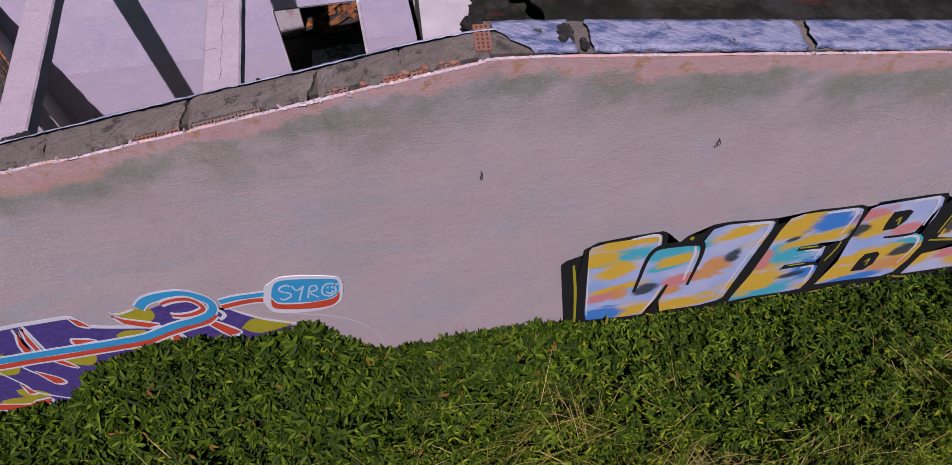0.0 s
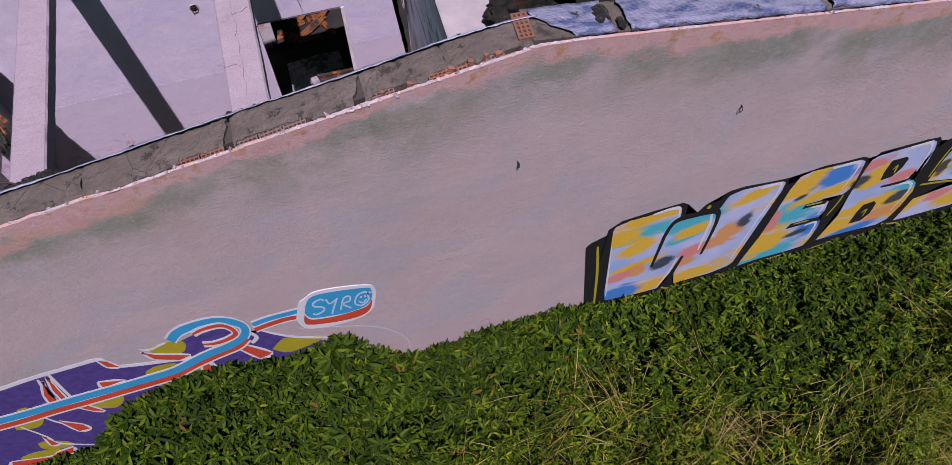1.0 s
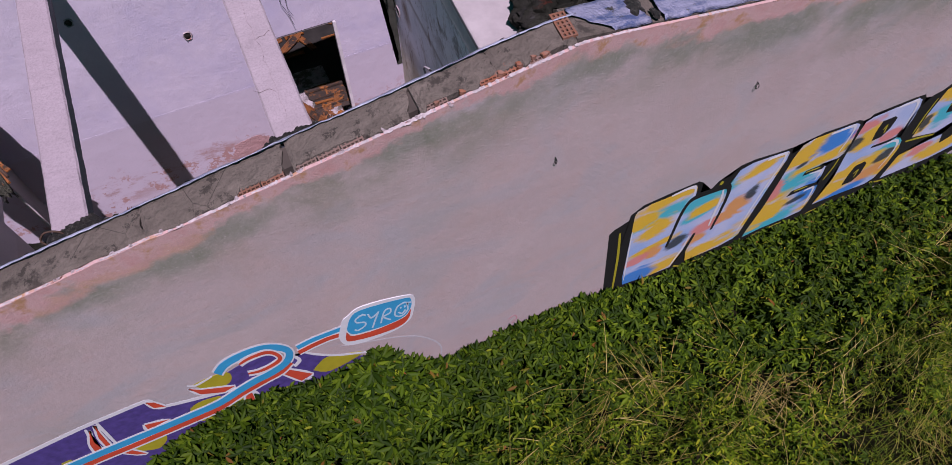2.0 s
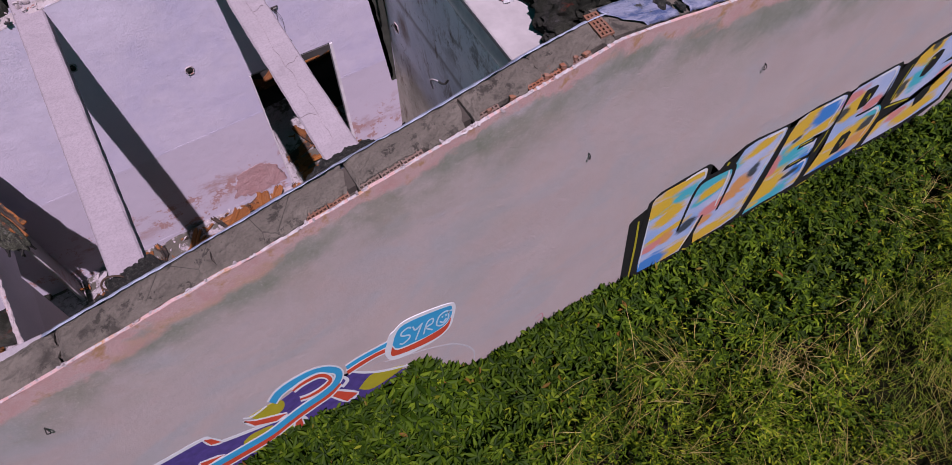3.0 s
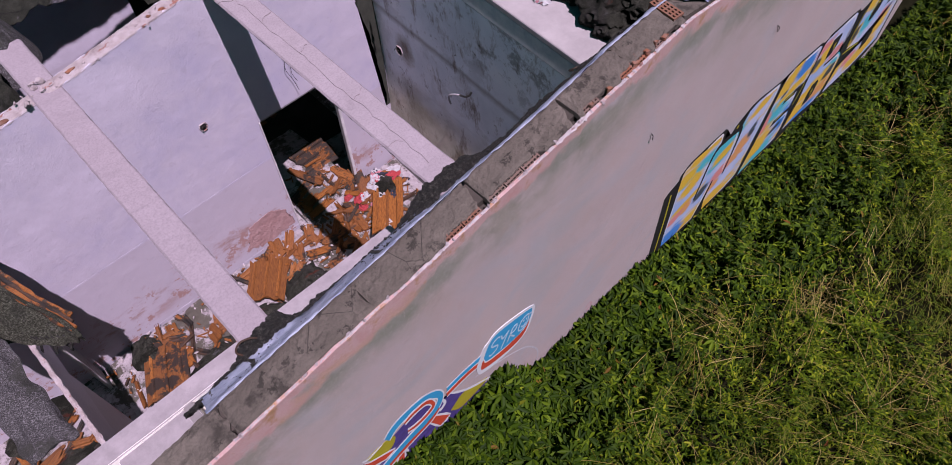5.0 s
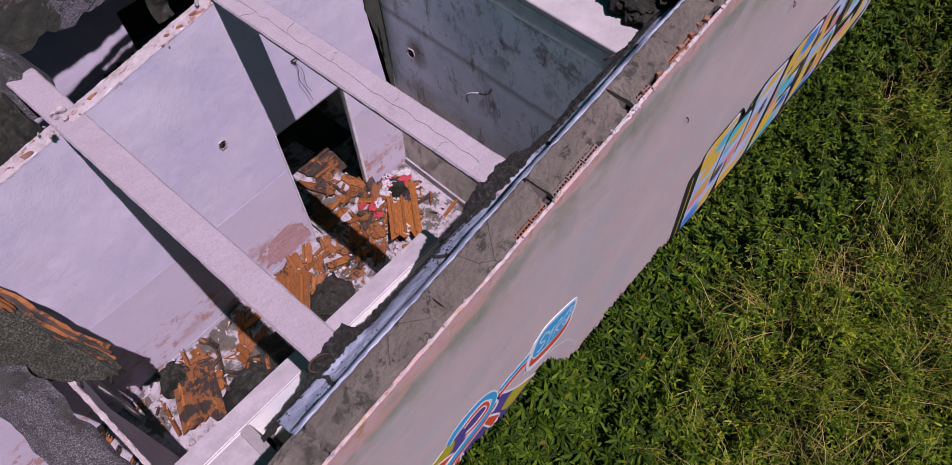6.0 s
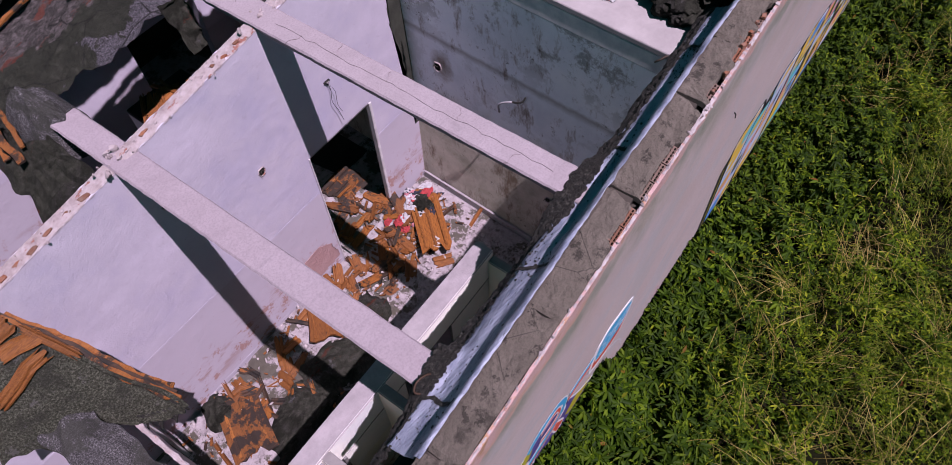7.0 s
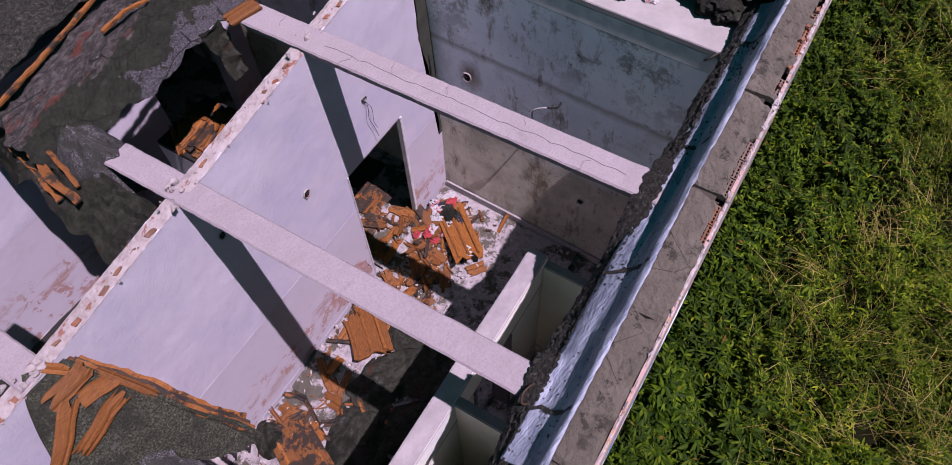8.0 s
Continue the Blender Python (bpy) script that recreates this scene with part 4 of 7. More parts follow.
def build_beam(x0, x1, y0, y1, ztop, material, h=0.22):
    b = tagged(new("tie_beam"), "pale concrete tie beam with a long hairline crack, open to the sky", "beam", "tie beams", "structure")
    bm = bmesh.new()
    n = int((y1 - y0) / 0.05)
    prof = [(x0 + 0.045, -h), (x1, -h), (x1, -0.014), (x1 - 0.014, 0), (x0 + 0.014, 0), (x0, -0.014)]
    rings = []
    for i in range(n + 1):
        y = y0 + (y1 - y0) * i / n
        ring = []
        for x, z in prof:
            chip = 0.004 * nz(x * 9, y, 2, 6) + 0.004 * nz(x, y, 5, 22)
            ring.append(bm.verts.new((x + chip, y, ztop + z + (chip * 0.7 if z > -0.1 else 0))))
        rings.append(ring)
    for a, c in zip(rings, rings[1:]):
        for k in range(6):
            bm.faces.new((a[k], a[(k + 1) % 6], c[(k + 1) % 6], c[k]))
    bm.faces.new(list(reversed(rings[0])))
    bm.faces.new(rings[-1])
    bmesh.ops.recalc_face_normals(bm, faces=bm.faces)
    part("beam", bm, material, b)
    return b


build_beam(-2.345, -2.06, 0.45, 4.45, 4.10, M_BEAMOLD, 0.12)
build_beam(-4.02, -3.76, 0.45, 4.58, 3.82, M_BEAM, 0.13)
build_beam(-5.72, -5.46, 3.76, 5.6, 3.57, M_BEAM)


def build_cracks():
    """Open cracks along the old beam's top."""
    beam = bpy.data.objects["tie_beam"]
    rnd = random.Random(21)
    lines = []
    pts, y = [], 0.75
    while y < 3.6:
        pts.append((-2.21 + 0.035 * nz(y, 2, 2, 3) + rnd.uniform(-0.012, 0.012), y))
        y += rnd.uniform(0.05, 0.12)
    lines.append(pts)
    for y0 in (1.05, 1.62, 2.35, 2.9, 3.3, 4.1):
        side = rnd.choice((-2.362, -2.088))
        lines.append([(-2.21 + (side + 2.21) * k / 4 + 0.01 * rnd.uniform(-1, 1), y0 + 0.05 * k / 4 + rnd.uniform(-0.02, 0.02)) for k in range(5)])
    for pts in lines:
        bm = bmesh.new()
        c = [Vector(p) for p in pts]
        rows = []
        for i, p in enumerate(c):
            d = (c[min(i + 1, len(c) - 1)] - c[max(i - 1, 0)]).normalized()
            w = rnd.uniform(0.0003, 0.0007)
            rows.append([bm.verts.new((p.x - d.y * w, p.y + d.x * w, 4.1055)), bm.verts.new((p.x + d.y * w, p.y - d.x * w, 4.1055))])
        for a, b in zip(rows, rows[1:]):
            bm.faces.new((a[0], a[1], b[1], b[0]))
        thicken(bm, 0.004)
        part("crack", bm, M_CRACK, beam, "dark open crack")


build_cracks()


def build_peel():
    edge = smooth_path([(-3.04, 0.28), (-2.95, 0.56), (-2.86, 0.66), (-2.72, 0.71), (-2.57, 0.70), (-2.44, 0.59), (-2.36, 0.46), (-2.33, 0.21), (-2.55, 0.17), (-2.80, 0.15), (-3.04, 0.28)], 14)
    pts = [(p.x + 0.05 * nz(p.x, p.y, 3, 12), p.y + 0.05 * nz(p.y, p.x, 5, 12)) for p in edge[:-1]]
    part("bare_patch", slab_xz(bmesh.new(), pts, 3.7372, 3.742), M_PEEL, MIDDLE, "pink undercoat laid bare by peeled paint")
    w = structure("lowered_ceiling", "slab over a closet in the back room, blackened like the dark around it", "slab")
    # Slab coloured near-black to sink into the room's darkness.
    part("slab", box(bmesh.new(), -3.05, -2.25, 4.95, 5.75, 2.36, 2.42, 0.008), M_SOOTSHADE, w)
    part("closet_wall", box(bmesh.new(), -3.05, -2.97, 4.95, 5.75, -0.3, 2.359, 0.005), M_LOW, w)
    part("closet_wall", box(bmesh.new(), -2.97, -2.25, 5.67, 5.75, -0.3, 2.359, 0.005), M_LOW, w)


build_peel()


def build_stains_and_shade():
    """Tar patches on the coping and shade painted in the corner of the inner wall."""
    rnd = random.Random(31)
    spots = [(0.27, 0.20, 0.085), (0.36, 0.10, 0.05)]
    for x, y, r in spots:
        bm = bmesh.new()
        ring = []
        turn = rnd.uniform(0, 6)
        for k in range(30):
            a = 2 * math.pi * k / 30
            q = r * (0.9 + 0.8 * nz(math.cos(a) + turn, math.sin(a), x, 1.5) + 0.10 * rnd.uniform(-1, 1))
            px, py = x + q * math.cos(a) * 0.8, min(0.35, max(0.05, y + q * math.sin(a)))
            ring.append((px, py, roof_line(px) + (0.022 if x > 0 else 0.006)))
        low = [bm.verts.new((px, py, z - 0.02)) for px, py, z in ring]
        top = [bm.verts.new((x + (px - x) * 0.8, y + (py - y) * 0.8, z + 0.002 + 0.003 * rnd.random())) for px, py, z in ring]
        mid = bm.verts.new((x, y, roof_line(x) + (0.03 if x > 0 else 0.012)))
        for k in range(30):
            j = (k + 1) % 30
            bm.faces.new((low[k], low[j], top[j], top[k]))
            bm.faces.new((top[k], top[j], mid))
        bmesh.ops.recalc_face_normals(bm, faces=bm.faces)
        part("tar_patch", bm, M_TAR, FACADE, "black tar patch")
    # Ragged wedge painting the slab edge's shadow as a dark strip.
    edge = []
    for k in range(70):
        z = 4.25 - 3.1 * k / 69
        w = float(np.interp(z, (1.1, 1.9, 2.5, 2.9, 4.3), (0.03, 0.08, 0.15, 0.24, 0.24)))
        edge.append((-0.47 - w - 0.03 * nz(z, 2, 2, 4) - 0.045 * abs(nz(z, 5, 2, 9)), z))
    bm = slab_xz(bmesh.new(), edge + [(-0.47, 1.15), (-0.47, 4.25)], 3.7365, 3.741)
    part("damp_run", bm, M_CORNERSHADE, MIDDLE, "olive strip of painted shade down the corner")
    # Black sheet stands for soot and the room's deep shade together.
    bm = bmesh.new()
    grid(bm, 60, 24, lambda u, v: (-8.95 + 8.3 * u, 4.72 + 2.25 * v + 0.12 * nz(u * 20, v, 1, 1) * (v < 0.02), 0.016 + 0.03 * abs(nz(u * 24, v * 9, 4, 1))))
    tagged(part("soot_bed", bm, M_SOOTSHADE), "black soot, ash and painted shade over the back room's floor", "soot", kind="stuff")


build_stains_and_shade()


# ---- painted letters on the facade ----
COATS = [0]


def coat(layer):
    """Depth of the next coat of paint, each a hair above the last."""
    COATS[0] += 1
    return -0.0009 * layer - 0.000008 * COATS[0]


def paint(name, outline, layer, material, parent, rounded=0):
    pts = outline
    if rounded:
        pts = [tuple(p) for p in smooth_path(outline + [outline[0]], rounded)][:-1]
    return part(name, slab_xz(bmesh.new(), pts, coat(layer), 0.01), material, parent)


def stroke(name, pts, width, layer, material, parent, taper=0.0, n=6, tall=1.0):
    """A sprayed line; tall: how much thicker it runs where it lies flat."""
    c = smooth_path(pts, n)
    left, right = [], []
    for i, p in enumerate(c):
        d = c[min(i + 1, len(c) - 1)] - c[max(i - 1, 0)]
        d = Vector((d.x, d.y / tall)).normalized()
        k = i / (len(c) - 1)
        w = 0.5 * width * (1 - taper * abs(2 * k - 1) ** 2)
        left.append((p.x - d.y * w, p.y + d.x * w * tall))
        right.append((p.x + d.y * w, p.y - d.x * w * tall))
    bm, depth = bmesh.new(), coat(layer)
    for i in range(len(c) - 1):
        q = [left[i], left[i + 1], right[i + 1], right[i]]
        bm.faces.new([bm.verts.new((x, depth, z)) for x, z in q])
    bmesh.ops.remove_doubles(bm, verts=bm.verts, dist=0.0004)
    thicken(bm, 0.0015)
    return part(name, bm, material, parent)


def build_big_letters():
    g = tagged(new("painted_lettering"), "large block letters sprayed pale blue, ochre and teal, outlined black", "graffiti")
    crest = [(0.68, -0.05), (0.47, 1.72), (0.52, 1.79), (0.69, 1.87), (0.68, 1.97), (0.81, 2.08), (1.14, 2.11), (1.46, 2.12), (1.53, 2.06), (1.56, 1.85), (1.7, 1.83), (1.76, 1.95), (1.9, 1.96), (1.99, 2.1), (2.16, 2.11), (2.49, 2.06), (2.68, 2.04), (2.71, 1.98), (2.72, 1.9), (2.75, 1.91), (2.81, 2.05), (3.08, 2.09), (3.29, 2.07), (3.55, 2.06), (3.65, 2.0), (3.68, 1.9), (3.71, 1.92), (3.75, 2.06), (4.01, 2.06), (4.33, 2.06), (4.5, 2.04), (4.56, 1.96), (4.6, 1.81)]
    foot = [(5.89, -0.27), (5.03, -0.1), (4.79, -0.12), (4.52, -0.07), (4.05, -0.21), (3.63, -0.1), (3.15, -0.22), (2.51, -0.12), (1.74, -0.21), (0.94, -0.15)]
    end = [(4.66, 1.93), (4.80, 1.97), (4.93, 2.10), (5.30, 2.13), (5.90, 2.09), (6.05, 1.95), (6.24, 1.50), (6.44, 1.22), (6.68, 0.14)]
    paint("black_backing", crest + end + foot, 1, M_BLACK, g)
    fills = {
        "letter_w": [(0.93, 0.19), (0.89, 0.38), (0.8, 1.3), (0.74, 1.92), (0.76, 1.99), (0.91, 2.04), (1.21, 2.04), (1.43, 2.05), (1.47, 2.02), (1.49, 1.93), (1.51, 1.77), (1.78, 1.77), (1.93, 1.74), (1.97, 1.79), (2.01, 2.0), (2.15, 2.05), (2.41, 2.03), (2.63, 2.0), (2.67, 1.96), (2.69, 1.81), (2.68, 1.58), (2.66, 1.0), (2.64, 0.24), (2.58, 0.17), (2.37, 0.11), (1.87, 0.11), (1.75, 0.10), (1.36, 0.12)],
        "letter_e": [(2.76, 0.08), (2.76, 0.22), (2.81, 0.78), (2.81, 1.31), (2.8, 1.76), (2.83, 1.99), (2.95, 2.04), (3.24, 2.03), (3.54, 2.01), (3.62, 1.96), (3.65, 1.86), (3.71, 1.57), (3.72, 1.38), (3.67, 1.31), (3.42, 1.33), (3.36, 1.29), (3.53, 1.23), (3.58, 1.01), (3.56, 0.87), (3.26, 0.85), (3.64, 0.76), (3.68, 0.58), (3.7, 0.32), (3.68, 0.13), (3.47, 0.11), (3.03, 0.12)],
        "letter_b": [(3.84, 0.19), (3.84, 0.35), (3.88, 0.77), (3.79, 1.25), (3.72, 1.77), (3.71, 1.94), (3.78, 1.99), (4.04, 2.0), (4.43, 2.01), (4.51, 1.95), (4.58, 1.79), (4.65, 1.53), (4.66, 1.35), (4.57, 1.23), (4.7, 1.16), (4.79, 1.06), (4.87, 0.86), (4.9, 0.51), (4.87, 0.21), (4.75, 0.13), (4.33, 0.17)],
        "letter_s": [(5.03, 0.10), (5.02, 0.62), (5.50, 0.72), (5.90, 0.74), (4.98, 1.02), (4.90, 1.50), (4.89, 1.93), (5.02, 2.04), (5.85, 2.04), (6.00, 1.90), (6.10, 1.52), (5.72, 1.36), (6.25, 1.30), (6.38, 1.16), (6.58, 0.22), (5.9, 0.08)],
    }
    for name, pts in fills.items():
        paint(name, pts, 2, M_SPRAY, g)
    blacks = [([(1.41, 0.79), (1.41, 1.14), (1.41, 1.5), (1.44, 1.71), (1.52, 1.79), (1.71, 1.79), (1.91, 1.76), (1.98, 1.69), (2.02, 1.5), (2.04, 1.19), (2.05, 0.76)], 0.056),
            ([(1.79, 0.86), (1.77, 0.62), (1.73, 0.32), (1.67, 0.09)], 0.056),
            ([(4.21, 1.23), (4.4, 1.21), (4.57, 1.22), (4.63, 1.29)], 0.032)]
    for pts, w in blacks:
        stroke("black_line", pts, w, 3, M_BLACK, g, 0.35, tall=1.9)
    notches = [[(1.80, 0.86), (1.76, 0.65), (1.72, 0.30), (1.63, 0.05), (1.88, 0.05), (1.81, 0.25), (1.79, 0.42)],
            [(3.19, 1.21), (3.2, 1.31), (3.39, 1.31), (3.51, 1.26), (3.49, 1.19), (3.29, 1.21)],
            [(3.15, 0.79), (3.18, 0.9), (3.38, 0.9), (3.57, 0.87), (3.63, 0.79), (3.36, 0.79)]]
    for pts in notches:
        paint("black_notch", pts, 3, M_BLACK, g)
    counters = [[(4.11, 1.4), (4.06, 1.59), (4.04, 1.8), (4.22, 1.8), (4.28, 1.75), (4.3, 1.56), (4.25, 1.41)],
            [(4.2, 0.42), (4.17, 0.69), (4.18, 0.86), (4.32, 0.88), (4.39, 0.8), (4.43, 0.56), (4.37, 0.41)],
            [(5.3, 1.34), (5.24, 1.54), (5.26, 1.74), (5.35, 1.8), (5.46, 1.76), (5.5, 1.63), (5.5, 1.45), (5.42, 1.31)],
            [(5.82, 0.46), (5.68, 0.74), (5.74, 0.87), (5.89, 0.88), (5.98, 0.72), (5.97, 0.54)]]
    for pts in counters:
        paint("counter", pts, 3, M_BLACK, g)
    ochres = [([(0.61, 1.67), (0.7, 1.04), (0.79, 0.18)], 0.032),
            ([(1.81, 1.85), (1.82, 1.91)], 0.045),
            ([(1.7, 0.1), (1.81, 0.01), (1.93, -0.02), (2.25, -0.03)], 0.026),
            ([(2.85, -0.06), (3.07, 0.01), (3.46, 0.03)], 0.019),
            ([(3.81, -0.04), (4.0, -0.02), (4.22, 0.02)], 0.019),
            ([(3.69, 1.28), (3.7, 1.09), (3.68, 0.85)], 0.026)]
    for pts, w in ochres:
        stroke("ochre_line", pts, w, 4, M_YELLOW, g, 0.3, tall=1.9)
    more = [([(3.21, 1.28), (3.43, 1.26)], 0.016),
            ([(3.23, 0.87), (3.44, 0.86)], 0.016),
            ([(4.17, 1.58), (4.19, 1.65), (4.24, 1.49)], 0.022),
            ([(4.27, 0.64), (4.31, 0.7), (4.34, 0.53)], 0.022),
            ([(4.85, 0.11), (5.05, 0.02), (5.28, -0.02)], 0.019), ([(4.83, 1.82), (4.86, 1.49), (4.92, 1.13)], 0.026), ([(4.9, 0.98), (5.24, 0.9), (5.47, 0.83)], 0.022), ([(5.26, 1.48), (5.28, 1.68), (5.36, 1.65)], 0.02)]
    for pts, w in more:
        stroke("ochre_line", pts, w, 4, M_YELLOW, g, 0.3, tall=1.9)
    shine = [([(1.15, 2.04), (1.33, 2.06), (1.43, 2.04), (1.46, 1.97), (1.47, 1.85)], 0.029),
            ([(1.9, 1.7), (1.94, 1.5), (1.95, 1.22), (1.97, 0.91)], 0.037),
            ([(1.72, 0.84), (1.7, 0.53), (1.63, 0.16)], 0.029),
            ([(2.37, 1.98), (2.57, 1.98), (2.63, 1.93), (2.64, 1.69), (2.6, 1.3), (2.57, 0.38)], 0.029),
            ([(3.21, 1.99), (3.42, 1.99), (3.55, 1.96), (3.59, 1.78), (3.59, 1.46)], 0.029),
            ([(3.31, 1.19), (3.49, 1.16), (3.51, 1.06), (3.51, 0.94)], 0.026),
            ([(3.43, 0.75), (3.58, 0.75), (3.63, 0.52), (3.65, 0.29)], 0.029),
            ([(4.15, 1.98), (4.32, 1.98), (4.44, 1.96), (4.52, 1.78), (4.6, 1.38)], 0.029),
            ([(4.5, 1.15), (4.63, 1.14), (4.73, 1.05), (4.79, 0.83), (4.78, 0.46)], 0.029),
            ([(0.78, 1.58), (0.86, 0.83), (0.92, 0.32)], 0.018)]
    for pts, w in shine:
        stroke("highlight", pts, w, 4, M_WHITE, g, 0.5, tall=1.9)
    for pts in ([(5.6, 2.0), (5.82, 1.99), (5.95, 1.8)], [(6.0, 1.27), (6.24, 1.25), (6.34, 1.1), (6.46, 0.6)]):
        stroke("highlight", pts, 0.03, 4, M_WHITE, g, 0.6)


build_big_letters()


def build_ribbon_piece():
    g = tagged(new("painted_ribbon"), "violet and ochre graffiti with a blue ribbon and white outlines", "graffiti")
    field = [(-7.79, -1.54), (-5.42, 2.02), (-4.78, 2.12), (-4.46, 2.14), (-4.16, 2.14), (-4.15, 2.04), (-4.08, 1.9), (-3.64, 1.75), (-3.46, 1.85), (-3.19, 2.03), (-3.03, 1.76), (-2.82, 1.87), (-2.64, 1.59), (-2.25, 1.17), (-2.65, 0.26), (-3.98, -0.17), (-5.58, -0.54)]
    paint("violet_field", field, 2, M_PURPLE, g)
    paint("violet_field", [(-3.52, 2.06), (-3.36, 2.12), (-3.1, 2.13), (-3.03, 2.0), (-3.08, 1.82), (-3.42, 1.68), (-3.56, 1.8)], 2, M_PURPLE, g)
    stroke("white_edge", [(-5.42, 2.02), (-4.78, 2.12), (-4.46, 2.14), (-4.16, 2.14), (-4.15, 2.02), (-4.08, 1.9), (-3.65, 1.73)], 0.032, 3, M_WHITE, g, tall=2.0)
    ochres = [[(-3.79, 2.09), (-3.63, 2.12), (-3.48, 2.08), (-3.48, 1.94), (-3.56, 1.84), (-3.72, 1.9), (-3.76, 2.02)],
            [(-3.96, 1.65), (-3.86, 1.71), (-3.7, 1.68), (-3.69, 1.62), (-3.87, 1.55), (-3.99, 1.52)],
            [(-4.65, 1.29), (-4.35, 1.33), (-4.35, 1.19), (-4.48, 1.05), (-4.63, 1.18)],
            [(-4.04, 1.38), (-3.73, 1.45), (-3.5, 1.45), (-3.51, 1.34), (-3.73, 1.22), (-3.94, 1.24)],
            [(-2.83, 1.39), (-2.68, 1.56), (-2.54, 1.5), (-2.31, 1.33), (-2.68, 1.21)],
            [(-5.28, 1.34), (-5.1, 1.3), (-5.1, 1.21), (-5.21, 1.1), (-5.37, 1.17)],
            [(-5.42, 0.7), (-5.33, 0.71), (-5.2, 0.55), (-5.2, 0.4), (-5.39, 0.43), (-5.45, 0.55)],
            [(-5.69, 0.48), (-5.51, 0.5), (-5.34, 0.39), (-5.49, 0.24), (-5.72, 0.39)],
            [(-5.14, 1.6), (-5.06, 1.6), (-5.08, 1.54), (-5.17, 1.51)]]
    for pts in ochres:
        paint("ochre_patch", pts, 2.5, M_YELLOW, g, 4)
    wedges = [[(-4.7, 2.02), (-4.78, 1.76), (-4.8, 1.55), (-4.87, 1.53), (-4.82, 1.75)],
            [(-4.63, 2.08), (-4.68, 1.81), (-4.72, 1.56), (-4.76, 1.55), (-4.72, 1.8)],
            [(-4.18, 2.12), (-4.13, 2.07), (-4.09, 1.9), (-4.17, 1.96)],
            [(-3.83, 2.06), (-3.76, 1.95), (-3.51, 1.75), (-3.62, 1.71), (-3.79, 1.86)],
            [(-4.36, 1.7), (-4.17, 1.61), (-4.38, 1.57)],
            [(-4.74, 1.31), (-4.66, 1.29), (-4.6, 1.05), (-4.67, 1.12)],
            [(-5.01, 1.1), (-4.89, 0.86), (-4.89, 0.72), (-4.99, 0.73)],
            [(-5.29, 0.83), (-5.29, 0.67), (-5.28, 0.55), (-5.35, 0.56)],
            [(-5.82, 0.42), (-5.51, 0.26), (-5.39, 0.33), (-5.23, 0.35), (-5.31, 0.21), (-5.59, 0.11), (-5.9, 0.26)],
            [(-3.48, 1.49), (-3.43, 1.47), (-3.45, 1.28), (-3.56, 1.23)],
            [(-3.1, 1.63), (-3.03, 1.65), (-2.85, 1.32), (-2.98, 1.26)]]
    for pts in wedges:
        stroke("white_edge", pts + pts[:1], 0.030, 4, M_WHITE, g, n=3, tall=2.0)
        paint("red_wedge", pts, 5, M_ORANGE, g)
    lines = [([(-4.71, 2.07), (-4.77, 1.85), (-4.87, 1.53)], 0.024),
            ([(-4.6, 2.1), (-4.64, 1.83), (-4.68, 1.53)], 0.03),
            ([(-5.06, 1.29), (-5.02, 1.06), (-4.89, 0.74)], 0.024),
            ([(-5.31, 1.2), (-5.27, 0.82), (-5.27, 0.56), (-5.05, 0.24)], 0.024),
            ([(-2.83, 1.89), (-2.72, 1.71), (-2.54, 1.5), (-2.23, 1.27)], 0.024),
            ([(-3.45, 1.55), (-3.4, 1.44), (-3.4, 1.26)], 0.03),
            ([(-3.82, 2.13), (-3.76, 2.07), (-3.6, 2.12)], 0.018),
            ([(-5.86, 0.22), (-5.6, 0.1), (-5.29, 0.18)], 0.018),
            ([(-2.91, 1.86), (-2.89, 1.74), (-2.96, 1.65)], 0.036)]
    for pts, w in lines:
        stroke("white_edge", pts, w, 4, M_WHITE, g, 0.3, tall=2.0)
    # ribbon: hook with its long tail, link and plaque, each with a white rim and a red underside
    hook = [(-3.55, 2.13), (-3.46, 2.24), (-3.33, 2.29), (-3.15, 2.29), (-3.02, 2.21), (-2.94, 2.07), (-2.94, 1.94), (-3.01, 1.81), (-3.16, 1.72), (-3.34, 1.68), (-3.52, 1.61), (-3.73, 1.52), (-3.98, 1.5), (-4.27, 1.49), (-4.57, 1.49), (-4.86, 1.48), (-5.15, 1.47), (-5.77, 1.48)]
    low = [(-2.97, 1.78), (-3.09, 1.66), (-3.29, 1.6), (-3.52, 1.52), (-3.78, 1.4), (-4.03, 1.38), (-4.33, 1.37), (-4.63, 1.36), (-4.92, 1.36), (-5.23, 1.34), (-5.86, 1.35)]
    stroke("white_rim", hook, 0.094, 6, M_WHITE, g, tall=2.0)
    stroke("white_rim", low, 0.086, 6, M_WHITE, g, tall=2.0)
    stroke("red_underside", low, 0.052, 7, M_ORANGE, g, tall=2.0)
    stroke("blue_ribbon", hook, 0.064, 8, M_SKYBLUE, g, tall=2.0)
    inner = [(-3.35, 2.15), (-3.25, 2.19), (-3.11, 2.18), (-3.04, 2.08), (-3.03, 1.94), (-3.13, 1.87), (-3.25, 1.86), (-3.34, 1.9)]
    stroke("white_rim", inner, 0.066, 9, M_WHITE, g, tall=2.0)
    stroke("red_underside", inner, 0.036, 10, M_ORANGE, g, 0.5, tall=2.0)
    link = [(-2.85, 2.02), (-2.71, 2.05), (-2.54, 2.05), (-2.33, 2.04)]
    under = [(-2.86, 1.91), (-2.71, 1.94), (-2.54, 1.95), (-2.37, 1.9)]
    stroke("white_rim", link, 0.066, 5.4, M_WHITE, g, tall=2.0)
